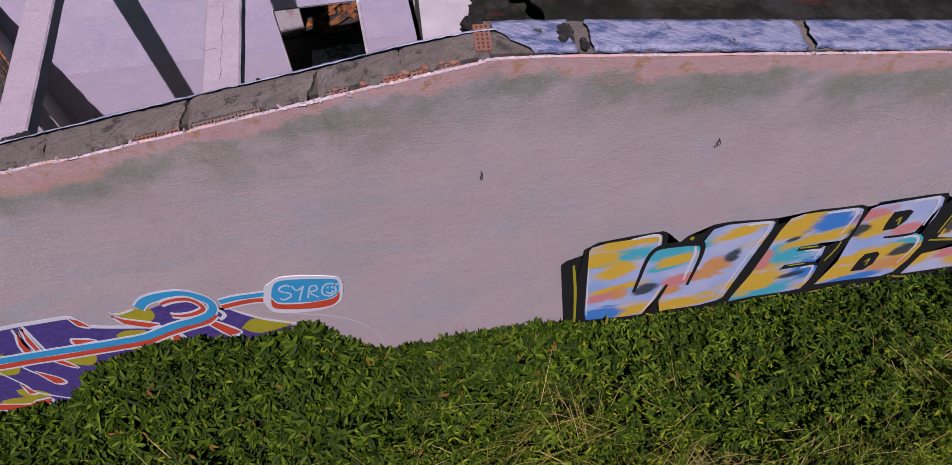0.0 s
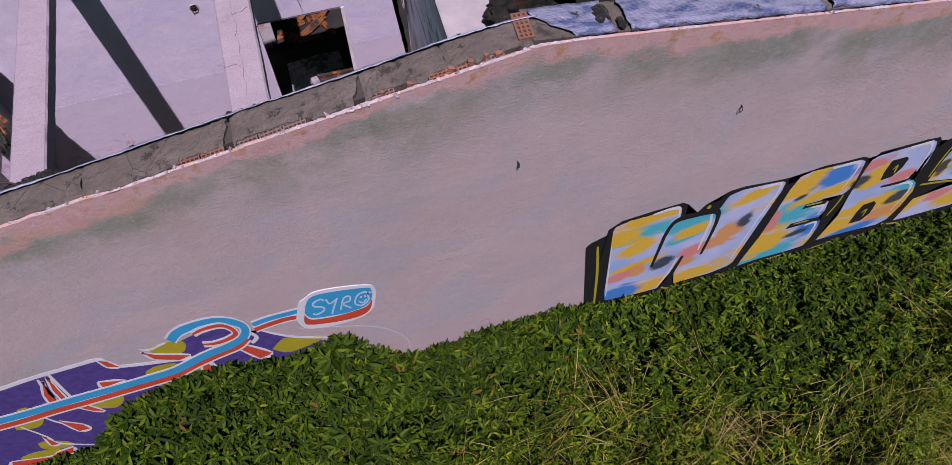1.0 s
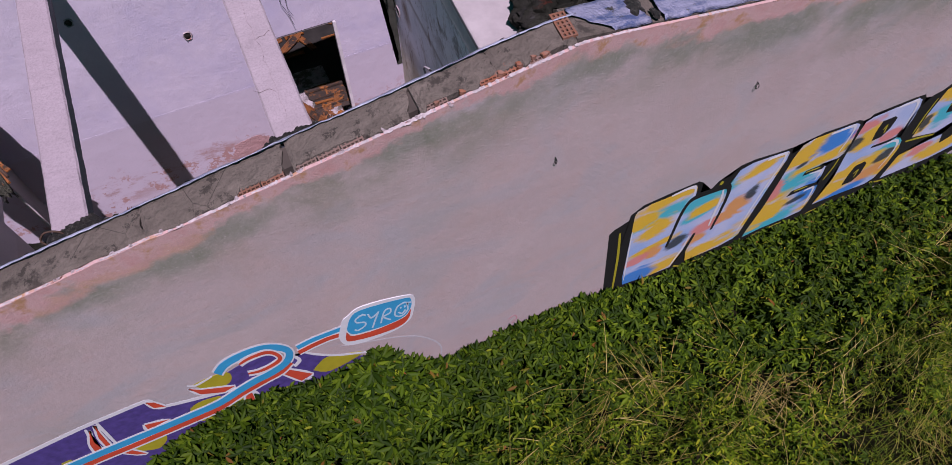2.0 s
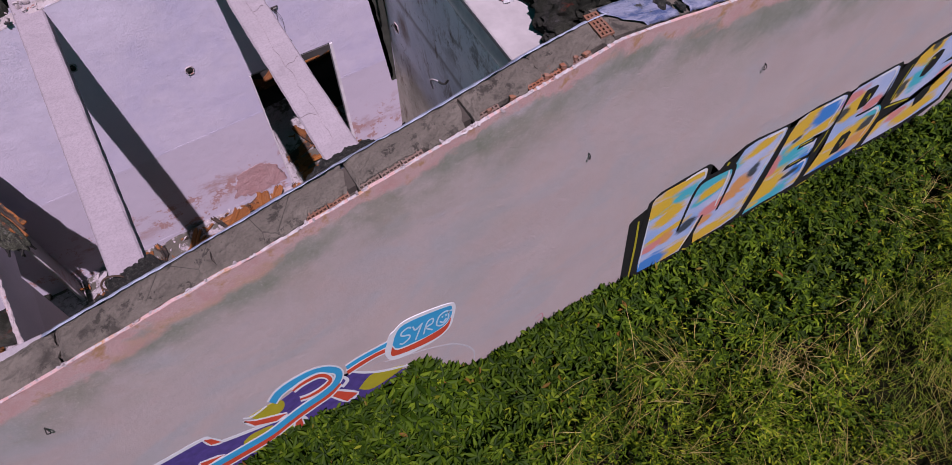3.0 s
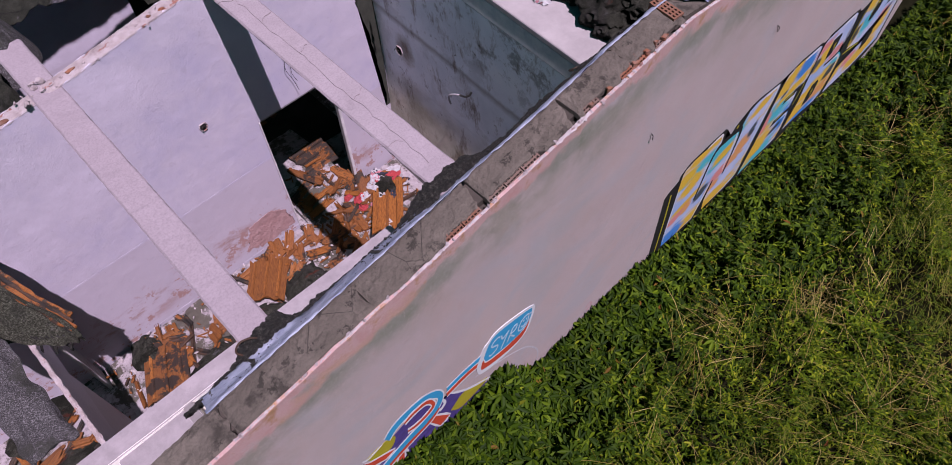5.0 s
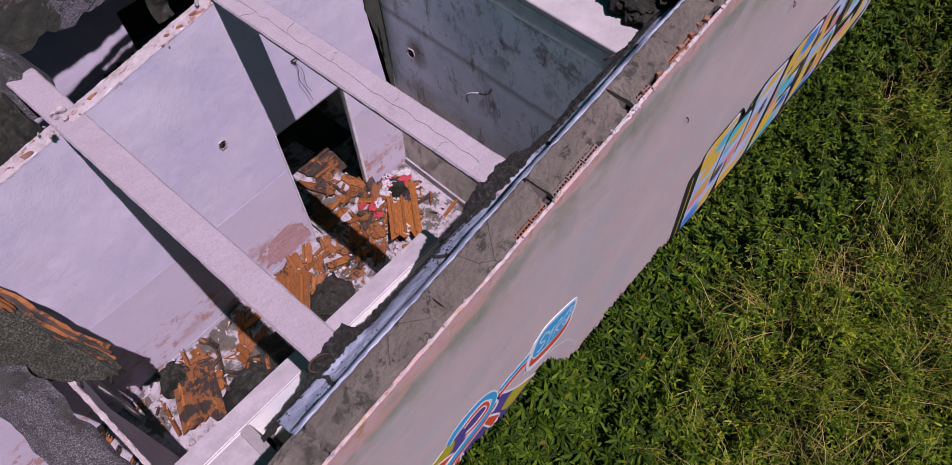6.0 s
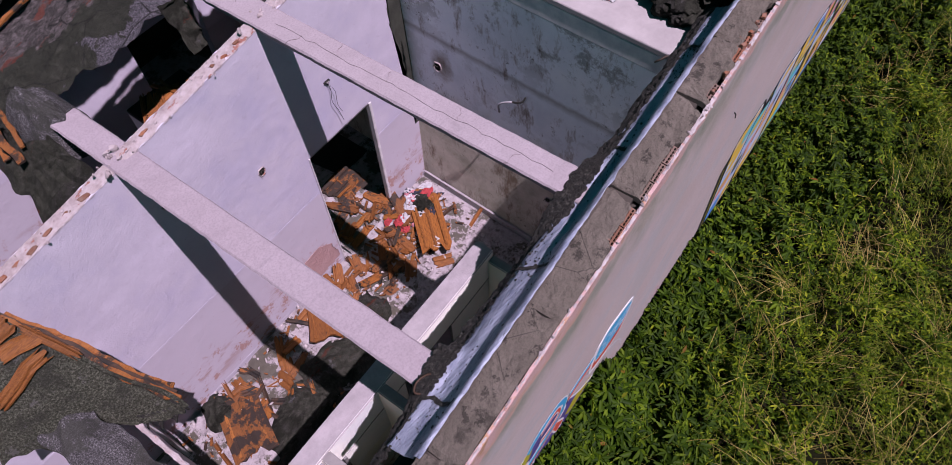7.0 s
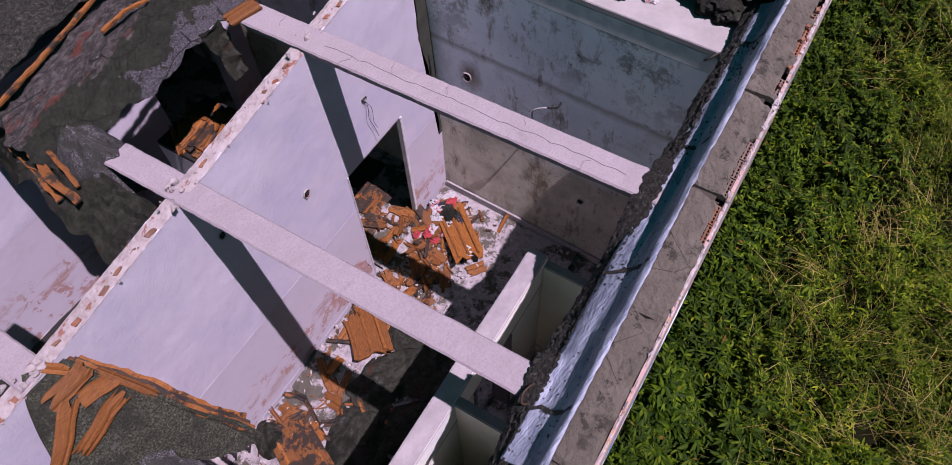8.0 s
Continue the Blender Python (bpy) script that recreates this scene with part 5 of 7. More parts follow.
    stroke("white_rim", under, 0.070, 5.4, M_WHITE, g, tall=2.0)
    stroke("red_underside", under, 0.040, 7, M_ORANGE, g, tall=2.0)
    stroke("blue_ribbon", link, 0.040, 8, M_SKYBLUE, g, tall=2.0)
    paint("white_rim", [(-2.47, 1.92), (-2.39, 2.18), (-2.33, 2.24), (-2.22, 2.32), (-2.01, 2.29), (-1.75, 2.19), (-1.69, 2.08), (-1.72, 1.85), (-1.78, 1.66), (-1.95, 1.55), (-2.23, 1.56), (-2.42, 1.64), (-2.47, 1.79)], 8.4, M_WHITE, g, 4)
    paint("red_underside", [(-2.39, 1.94), (-2.35, 1.81), (-2.18, 1.75), (-2.01, 1.74), (-1.82, 1.77), (-1.75, 1.89), (-1.79, 1.7), (-1.91, 1.6), (-2.15, 1.62), (-2.37, 1.7), (-2.42, 1.78)], 8.8, M_ORANGE, g, 4)
    plaque = paint("plaque", [(-2.38, 1.98), (-2.32, 2.17), (-2.23, 2.26), (-2.02, 2.23), (-1.77, 2.15), (-1.73, 2.09), (-1.74, 1.94), (-1.82, 1.79), (-2.0, 1.75), (-2.17, 1.78), (-2.34, 1.84)], 9, M_SKYBLUE, g, 4)
    tag = [[(-2.17, 2.12), (-2.2, 2.16), (-2.27, 2.12), (-2.27, 2.05), (-2.2, 1.99), (-2.21, 1.92), (-2.28, 1.88), (-2.31, 1.92)],
            [(-2.15, 2.13), (-2.13, 2.03), (-2.06, 2.08)],
            [(-2.05, 2.1), (-2.1, 1.96), (-2.15, 1.81)],
            [(-2.06, 1.84), (-2.0, 2.05), (-1.94, 2.07), (-1.95, 1.98), (-2.02, 1.95), (-1.96, 1.83)],
            [(-1.76, 2.0), (-1.79, 2.07), (-1.87, 2.04), (-1.91, 1.89), (-1.85, 1.82), (-1.78, 1.9), (-1.77, 2.03), (-1.73, 2.03)],
            [(-1.87, 1.92), (-1.84, 1.87), (-1.8, 1.92)],
            [(-1.84, 2.01), (-1.84, 1.98)],
            [(-1.8, 2.01), (-1.8, 1.97)]]
    for pts in tag:
        stroke("tag_letter", pts, 0.017, 10, M_MIST, plaque, tall=1.6)
    stroke("spray_arc", [(-2.5, 1.68), (-2.18, 1.5), (-1.96, 1.37), (-1.74, 1.18), (-1.58, 0.91), (-1.5, 0.66), (-1.51, 0.35), (-1.57, -0.01)], 0.020, 1, M_RAGWHITE, g, 0.4)
    stroke("pink_scribble", [(-0.66, 0.61), (-0.58, 0.65), (-0.55, 0.53), (-0.61, 0.45)], 0.012, 1, M_RAGPINK, g)


build_ribbon_piece()


# ---- small fittings ----
def tube(bm, pts, r, sides=6, n=4):
    p = [Vector(q) for q in pts]
    path = []
    for i in range(len(p) - 1):
        a, b, c, d = p[max(i - 1, 0)], p[i], p[i + 1], p[min(i + 2, len(p) - 1)]
        for k in range(n):
            t = k / n
            path.append(0.5 * ((2 * b) + (c - a) * t + (2 * a - 5 * b + 4 * c - d) * t * t + (3 * b - a - 3 * c + d) * t ** 3))
    path.append(p[-1])
    rings = []
    for i, q in enumerate(path):
        d = (path[min(i + 1, len(path) - 1)] - path[max(i - 1, 0)]).normalized()
        s = d.cross(Vector((0.3, 0.2, 1)) if abs(d.z) < 0.9 else Vector((1, 0, 0))).normalized()
        u = d.cross(s)
        rings.append([bm.verts.new(q + r * (math.cos(a) * s + math.sin(a) * u)) for a in (2 * math.pi * k / sides for k in range(sides))])
    for a, b in zip(rings, rings[1:]):
        for k in range(sides):
            bm.faces.new((a[k], a[(k + 1) % sides], b[(k + 1) % sides], b[k]))
    bm.faces.new(list(reversed(rings[0])))
    bm.faces.new(rings[-1])
    return bm


def wire_thing(name, pts, r, material, label, category, group=""):
    return tagged(part(name, tube(bmesh.new(), pts, r), material, smooth=True), label, category, group)


for x, z, s in ((-0.355, 3.50, 1), (1.60, 3.50, -1), (-4.765, 3.53, 1)):
    wire_thing("wire_hook", [(x, 0.02, z + 0.03), (x + 0.003, -0.02, z + 0.02), (x - 0.008 * s, -0.030, z - 0.01), (x + 0.008 * s, -0.025, z - 0.035), (x + 0.012 * s, -0.02, z + 0.0), (x + 0.006, -0.008, z + 0.015)],
               0.0038, M_TAR, "thin black bent wire hook sticking out of the rendered wall", "hook", "hooks in the wall")

conduit = tagged(new("conduit_pipe"), "white bent plastic conduit with a black end on the mouldy wall", "pipe")
part("white_pipe", tube(bmesh.new(), [(-0.60, 2.34, 2.30), (-0.63, 2.33, 2.44), (-0.63, 2.27, 2.52), (-0.62, 2.16, 2.585)], 0.011, 8), M_RAGWHITE, conduit, smooth=True)
part("black_end", tube(bmesh.new(), [(-0.62, 2.155, 2.588), (-0.62, 2.08, 2.62), (-0.60, 2.03, 2.66), (-0.575, 2.02, 2.70)], 0.012, 8), M_TAR, conduit, smooth=True)
wire_thing("loose_cable", [(-1.78, 3.735, 2.95), (-1.76, 3.70, 2.86), (-1.79, 3.69, 2.70), (-1.74, 3.69, 2.52), (-1.71, 3.68, 2.34)], 0.003, M_TAR, "thin dark cable hanging loose on the plaster", "cable")
wire_thing("loose_cable", [(-1.77, 3.735, 2.94), (-1.72, 3.69, 2.80), (-1.73, 3.69, 2.60), (-1.69, 3.69, 2.46)], 0.0025, M_TAR, "thin dark cable hanging loose on the plaster", "cable")
wire_thing("rebar_loop", [(-3.86, 0.56, 3.80), (-3.93, 0.60, 3.90), (-4.02, 0.62, 3.92), (-4.07, 0.60, 3.87), (-4.02, 0.56, 3.82)], 0.008, M_CHAR, "rusty reinforcing rod bent over the beam end", "rebar")
wire_thing("rebar_loop", [(-0.60, 0.60, 4.06), (-0.66, 0.62, 4.10), (-0.72, 0.66, 4.08), (-0.70, 0.70, 4.02), (-0.62, 0.68, 4.0)], 0.009, M_CHAR, "rusty reinforcing rod at the slab edge", "rebar")
# Raised dark plate and tongue stand for a slot hole and scratch.
bracket = tagged(new("wall_slot"), "small dark plate standing for a slot hole and scratch in the plaster", "bracket")
part("plate", box(bmesh.new(), -1.80, -1.72, 3.72, 3.745, 2.935, 2.955, 0.004), M_TAR, bracket)
part("tongue", box(bmesh.new(), -1.78, -1.74, 3.705, 3.722, 2.94, 2.95, 0.003), M_METAL, bracket)


def socket_hole(m, r, label):
    """A broken-out cable box: dark pit with a crumbled rim and wire ends."""
    g = tagged(new("cable_box"), label, "cable box")
    bm = bmesh.new()

    def rim(u, v):
        a = 2 * math.pi * u
        q = r * (0.85 + 0.25 * v) * (1 + 0.25 * nz(math.cos(a), math.sin(a), r * 9, 2))
        return (q * math.cos(a), q * math.sin(a) * 1.2, 0.012 * math.sin(math.pi * v))
    grid(bm, 14, 4, rim)
    part("rim", bm, M_CRUST, g)
    # Flat near-black disc paints the depth of the hole.
    bm = bmesh.new()
    bmesh.ops.create_circle(bm, cap_ends=True, segments=12, radius=r * 0.8)
    for v in bm.verts:
        v.co.y *= 1.25
        v.co.z = 0.003
    pit = part("pit", bm, M_HOLE, g)
    part("wire_end", tube(bmesh.new(), [(0, 0.01, 0), (0.01, 0.03, 0.03), (-0.02, 0.05, 0.04), (-0.03, 0.02, 0.05)], 0.004), M_TAR, pit)
    g.matrix_basis = m


socket_hole(pose(-2.85, 3.737, 2.57, 90, 0, 0), 0.045, "broken cable box with wire ends in the lilac wall")
socket_hole(pose(-3.84, 3.737, 3.13, 90, 0, 0), 0.04, "dark cable box in the lilac wall")
socket_hole(pose(-0.583, 3.21, 2.50, 90, 0, -90), 0.055, "rust-stained hole in the mouldy wall")
bm = grid(bmesh.new(), 10, 14, lambda u, v: (-0.66 + 0.03 * nz(u * 4, v * 5, 1, 1), 2.93 + 0.09 * u * (1.1 - 0.7 * v) + 0.05 * nz(v * 4, u, 3, 1), 4.13 - 0.34 * v * (1 - 0.35 * abs(u - 0.4))))
thicken(bm, 0.006)
tagged(part("torn_felt", bm, M_TAR), "black torn felt scrap hanging over the slab edge", "felt scrap")
socket_hole(pose(-0.583, 1.62, 1.15, 90, 0, -90), 0.04, "dark hole in the mouldy wall")


def split_board(length, width, thick, seed):
    """A broken board: ragged ends, a lengthwise groove and worn edges."""
    rnd = random.Random(seed)
    bm = bmesh.new()
    n = 9
    ys = [(-0.5 + i / (n - 1)) * width for i in range(n)]
    a = [-length / 2 + rnd.uniform(0, 0.20) * length * rnd.random() for _ in ys]
    b = [length / 2 - rnd.uniform(0, 0.26) * length * rnd.random() for _ in ys]
    groove = rnd.randrange(1, n - 1)
    bow = rnd.uniform(-0.05, 0.05) * length
    rows = []
    for i, y in enumerate(ys):
        h = thick * (0.5 if i == groove else 1.0) * (0.75 if i in (0, n - 1) else 1.0) * rnd.uniform(0.85, 1.0)
        rows.append([[bm.verts.new((x, y + rnd.uniform(-0.12, 0.12) * width / n + bow * (1 - (2 * k / 3 - 1) ** 2) * 0.4, z)) for z in (0, h)] for k, x in enumerate((a[i], a[i] * 0.66 + b[i] * 0.34, a[i] * 0.33 + b[i] * 0.67, b[i]))])
    for p, q in zip(rows, rows[1:]):
        for k in range(3):
            bm.faces.new((p[k][1], p[k + 1][1], q[k + 1][1], q[k][1]))
            bm.faces.new((p[k][0], q[k][0], q[k + 1][0], p[k + 1][0]))
        bm.faces.new((p[0][0], p[0][1], q[0][1], q[0][0]))
        bm.faces.new((p[3][1], p[3][0], q[3][0], q[3][1]))
    for p, s in ((rows[0], 1), (rows[-1], -1)):
        for k in range(3):
            f = (p[k][0], p[k + 1][0], p[k + 1][1], p[k][1])
            bm.faces.new(f if s > 0 else tuple(reversed(f)))
    bmesh.ops.recalc_face_normals(bm, faces=bm.faces)
    return bm


def lath(pts, half, thick, seed):
    """A flat splintered batten along a line, its width and edges uneven."""
    rnd = random.Random(seed)
    bm = bmesh.new()
    p = [Vector(q) for q in pts]
    path = []
    for a, b in zip(p, p[1:]):
        n = max(2, int((b - a).length / 0.06))
        path += [a.lerp(b, k / n) for k in range(n)]
    path.append(p[-1])
    rings = []
    for i, q in enumerate(path):
        d = (path[min(i + 1, len(path) - 1)] - path[max(i - 1, 0)]).normalized()
        s = d.cross(Vector((0, 0, 1))).normalized()
        l, r = half * rnd.uniform(0.55, 1.25), half * rnd.uniform(0.55, 1.25)
        t = thick * rnd.uniform(0.6, 1.2)
        q = q + s * 0.4 * half * nz(i * 0.15, seed, 1)
        rings.append([bm.verts.new(v) for v in (q - s * l, q + s * r, q + s * r + Vector((0, 0, t)), q - s * 0.1 * l + Vector((0, 0, t * 0.7)), q - s * l + Vector((0, 0, t)))])
    for a, b in zip(rings, rings[1:]):
        for k in range(5):
            bm.faces.new((a[k], a[(k + 1) % 5], b[(k + 1) % 5], b[k]))
    bm.faces.new(list(reversed(rings[0])))
    bm.faces.new(rings[-1])
    bmesh.ops.recalc_face_normals(bm, faces=bm.faces)
    return bm


# ---- roofing felt ----
def build_roofs():
    r = tagged(new("felt_roof"), "blistered black bitumen felt roof behind the silver parapet", "roof", kind="structure")
    bm = bmesh.new()

    def right(u, v):
        y = 0.345 + 8.5 * v ** 1.6
        x0 = 0.10 + 0.16 * nz(y, 2, 0, 1.7) + 0.10 * nz(y, 5, 0, 6)
        x = x0 + (6.8 - x0) * u
        z = roof_line(x) - 0.05 + 0.05 * nz(x, y, 0, 2.2) + 0.025 * nz(x, y, 4, 7) + 0.10 * max(0, 0.3 - u) * nz(y, 3, 3, 4)
        return (x, y, max(z, 4.15))
    grid(bm, 120, 90, right)
    thicken(bm, 0.02)
    part("felt_sheet", bm, M_FELT, r)
    r = tagged(new("felt_roof"), "torn and sagging burnt felt roof over the back rooms", "roof", kind="structure")
    bm = bmesh.new()

    def front(x):
        return float(np.interp(x, (-4.4, -3.8, -3.47, -3.22, -2.74, -2.44, -2.2, -1.8, -1.0), (5.0, 4.95, 4.92, 4.78, 4.84, 4.80, 4.72, 4.5, 4.4))) + 0.06 * nz(x, 3, 1, 4) + 0.02 * nz(x, 3, 1, 15)

    def strip(first):
        def back(u, v):
            x = -4.25 + 3.9 * u + 0.10 * nz(v * 6, 3, 3, 1.2) * (1 - u)
            y0 = front(x) if first else 5.94 + 0.012 * nz(x, 1, 1, 4)
            y1 = 5.82 + 0.012 * nz(x, 2, 1, 4) if first else 9.0
            y = y0 + (y1 - y0) * v ** 1.2
            z = low_line(x) + 0.04 + 0.07 * nz(x, y, 0, 1.6) + 0.05 * nz(x, y, 2, 4) + 0.05 * abs(nz(x * 0.6, y * 1.5, 2, 6)) + 0.02 * nz(x, y, 2, 14) + 0.016 * nz(x, y, 6, 32) + 0.06 * max(0, nz(x * 0.5, y * 1.6, 9, 1.7))
            if first:
                z -= 0.16 * max(0, 1 - (y - y0) / 0.3)
            else:
                z += 0.06
            return (x, y, z)
        return back
    for first in (True, False):
        bm = grid(bmesh.new(), 200, 90, strip(first))
        thicken(bm, 0.02)
        part("felt_sheet", bm, M_BACKFELT, r)
    # a torn flap hanging at the beam end
    bm = bmesh.new()
    grid(bm, 12, 16, lambda u, v: (-2.62 + 0.26 * u * (1 - 0.3 * v) + 0.05 * nz(u * 3, v * 4, 1, 1), 4.74 - 0.28 * v + 0.06 * nz(v * 5, u, 2, 1), 4.02 - 0.42 * v ** 1.4 + 0.04 * nz(u * 4, v * 5, 5, 1)))
    thicken(bm, 0.015)
    part("hanging_flap", bm, M_FELT, r, "burnt felt flap hanging down")
    bm = bmesh.new()

    def hang(u, v):
        y = 3.95 + 3.2 * u
        w = v * (1 + 0.25 * nz(u * 9, 1, 1, 1.5))
        return (-4.08 - (0.28 + 0.135 * max(-0.6, 5.9 - y)) * w + 0.04 * nz(y, v, 1, 5), y, 3.74 - 0.30 * w ** 1.5 + 0.07 * nz(y, v * 2, 1, 4) - 0.12 * max(0, 0.2 - u))
    grid(bm, 50, 14, hang)
    thicken(bm, 0.015)
    part("hanging_flap", bm, M_FELT, r, "burnt felt flap hanging down")
    bm = bmesh.new()

    def drape(u, v):
        a = 2 * math.pi * u
        q = 0.36 * v * (1 + 0.3 * nz(math.cos(a), math.sin(a), 2, 1.5))
        return (-3.97 + q * math.cos(a) * 0.9, 4.82 + q * math.sin(a), 4.06 - 0.60 * v ** 2.0 + 0.09 * nz(q * math.cos(a), q * math.sin(a), 1, 7) + 0.02 * nz(q * math.cos(a), q * math.sin(a), 1, 30))
    grid(bm, 90, 30, drape)
    part("draped_lump", bm, M_GRIT, r, "gritty felt lump draped over the beam end")
    for k, (pts, w) in enumerate((([(-4.25, 5.72, 3.92), (-3.5, 5.76, 4.02), (-2.5, 5.83, 4.18), (-1.2, 5.83, 4.34)], 0.026), ([(-4.2, 5.76, 3.90), (-3.4, 5.80, 4.01), (-2.9, 5.83, 4.10)], 0.012),
                                  ([(-4.12, 5.75, 3.76), (-4.22, 5.32, 3.74), (-4.33, 4.95, 3.71), (-4.36, 4.6, 3.66)], 0.035), ([(-4.16, 5.10, 3.80), (-4.22, 4.84, 3.77), (-4.27, 4.66, 3.73)], 0.022),
                                  ([(-4.10, 6.3, 3.60), (-4.27, 5.4, 3.58), (-4.40, 4.85, 3.56)], 0.04), ([(-3.05, 5.46, 4.08), (-2.8, 5.42, 4.14), (-2.56, 5.34, 4.15)], 0.02))):
        part("roof_batten", lath(pts, w, 0.022, k), M_WOOD, r, "split orange roof batten")
    bm = split_board(0.34, 0.17, 0.03, 77)
    bm.transform(pose(-2.25, 4.50, 4.106, 3, -5, -18))
    part("plank_end", bm, M_PANEL, r, "broken orange plank end on the beam")


build_roofs()


def build_collapsed_panel():
    g = tagged(new("collapsed_roof_panel"), "fallen roof panel of black felt with split orange boards, leaning on the cross wall", "roof panel")
    E0, E1 = Vector((-5.40, 3.76, 3.55)), Vector((-4.97, 2.70, 2.36))
    L0, L1 = Vector((-5.62, 3.86, 3.60)), Vector((-6.10, 3.30, 2.75))

    def at(u, v, lift=0.0):
        a, b = E0.lerp(E1, u), L0.lerp(L1, u)
        p = a.lerp(b, v)
        p.z += 0.22 * math.sin(math.pi * min(1, u * 0.9)) * (0.35 + 0.65 * min(1, v * 2.5)) - 0.12 * u * u * (v > 0.05) + lift
        p += 0.05 * Vector((nz(*p, 3), nz(p.y, p.x, 2, 3), 1.2 * nz(p.x, p.z, p.y, 2.5)))
        return p

    def sheet(u, v):
        return at(u * (1.06 + 0.08 * nz(v * 9, 2, 2, 1)), v)
    bm = grid(bmesh.new(), 60, 56, sheet)
    thicken(bm, 0.02)
    part("felt_sheet", bm, M_CHARFELT, g)
    bm = grid(bmesh.new(), 20, 60, lambda u, v: (-5.86 + 0.40 * u + 0.10 * nz(v * 4, 2, 2, 1) + 0.05 * nz(u * 3, v * 8, 2, 1) + 0.10 * v, 3.25 - 1.55 * v + 0.04 * nz(u * 5, v * 3, 6, 1), 2.66 - 0.22 * v + 0.10 * math.sin(3 * u) + 0.06 * nz(u * 4, v * 7, 3, 1)))
    thicken(bm, 0.02)
    part("felt_tail", bm, M_GRIT, g, "strip of gritty grey felt trailing over the cross wall")
    for off, w in ((0.0, 0.035), (0.05, 0.028), (0.10, 0.03)):
        pts = [at(u, 0.0, -0.02) + Vector((off * 0.8, 0, -0.03 - off)) for u in (-0.02, 0.25, 0.5, 0.75, 1.0 - off)]
        part("edge_batten", lath(pts, w, 0.03, int(off * 100) + 9), M_WOOD if off != 0.05 else M_CHAR, g, "split orange batten")
    k = 0
    for u0, v0, u1, v1, wd in ((0.35, 0.80, 0.13, 0.03, 0.15), (0.41, 0.52, 0.28, 0.0, 0.13), (0.37, 0.58, 0.74, 1.0, 0.13), (0.73, 0.86, 0.44, 0.20, 0.12), (0.18, 0.03, 0.5, 0.03, 0.07), (0.02, 0.5, 0.16, 0.35, 0.08)):
        a, b = at(u0, v0, 0.02), at(u1, v1, 0.02)
        bm = split_board((b - a).length * 1.06, wd, 0.026, 30 + k)
        for v in bm.verts:
            t = min(1, max(0, v.co.x / (b - a).length + 0.5))
            along = (b - a).normalized()
            uu, vv = u0 + (u1 - u0) * t, v0 + (v1 - v0) * t
            c = at(uu, vv, 0.02)
            nrm = (at(uu + 0.04, vv) - at(uu - 0.04, vv)).cross(at(uu, vv + 0.06) - at(uu, vv - 0.06)).normalized()
            nrm = nrm if nrm.z > 0 else -nrm
            side = nrm.cross(along).normalized()
            over = v.co.x - (t - 0.5) * (b - a).length
            v.co = c + side * v.co.y + nrm * (v.co.z + 0.006) + along * over
        bmesh.ops.recalc_face_normals(bm, faces=bm.faces)
        part("board", bm, M_PANEL, g)
        k += 1
    for i in range(9):
        p = at(1.0, 0.02 + 0.03 * i)
        pts = [p, p + Vector((0.02, -0.03, -0.10)), p + Vector((0.05 * math.sin(i * 2.1), -0.04, -0.18 - 0.10 * abs(math.sin(i * 1.7))))]
        part("shred", tube(bmesh.new(), pts, 0.012, 4), M_TAR, g)


build_collapsed_panel()


# ---- debris on the floor ----
def heap(x, y):
    """Height of the rubble bed in the roofless room."""
    h = 0.05 + 0.05 * nz(x, y, 5, 1.8)
    h += 0.12 * math.exp(-((x + 4.5) ** 2 + (y - 3.1) ** 2) / 0.5)
    h += 0.14 * math.exp(-((x + 3.1) ** 2 + (y - 3.3) ** 2) / 0.25)
    h += 0.12 * math.exp(-((x + 1.2) ** 2 + (y - 3.4) ** 2) / 0.3)
    h += 0.25 * math.exp(-((x + 1.6) ** 2 + (y - 4.5) ** 2) / 0.35)
    return max(0.01, h)


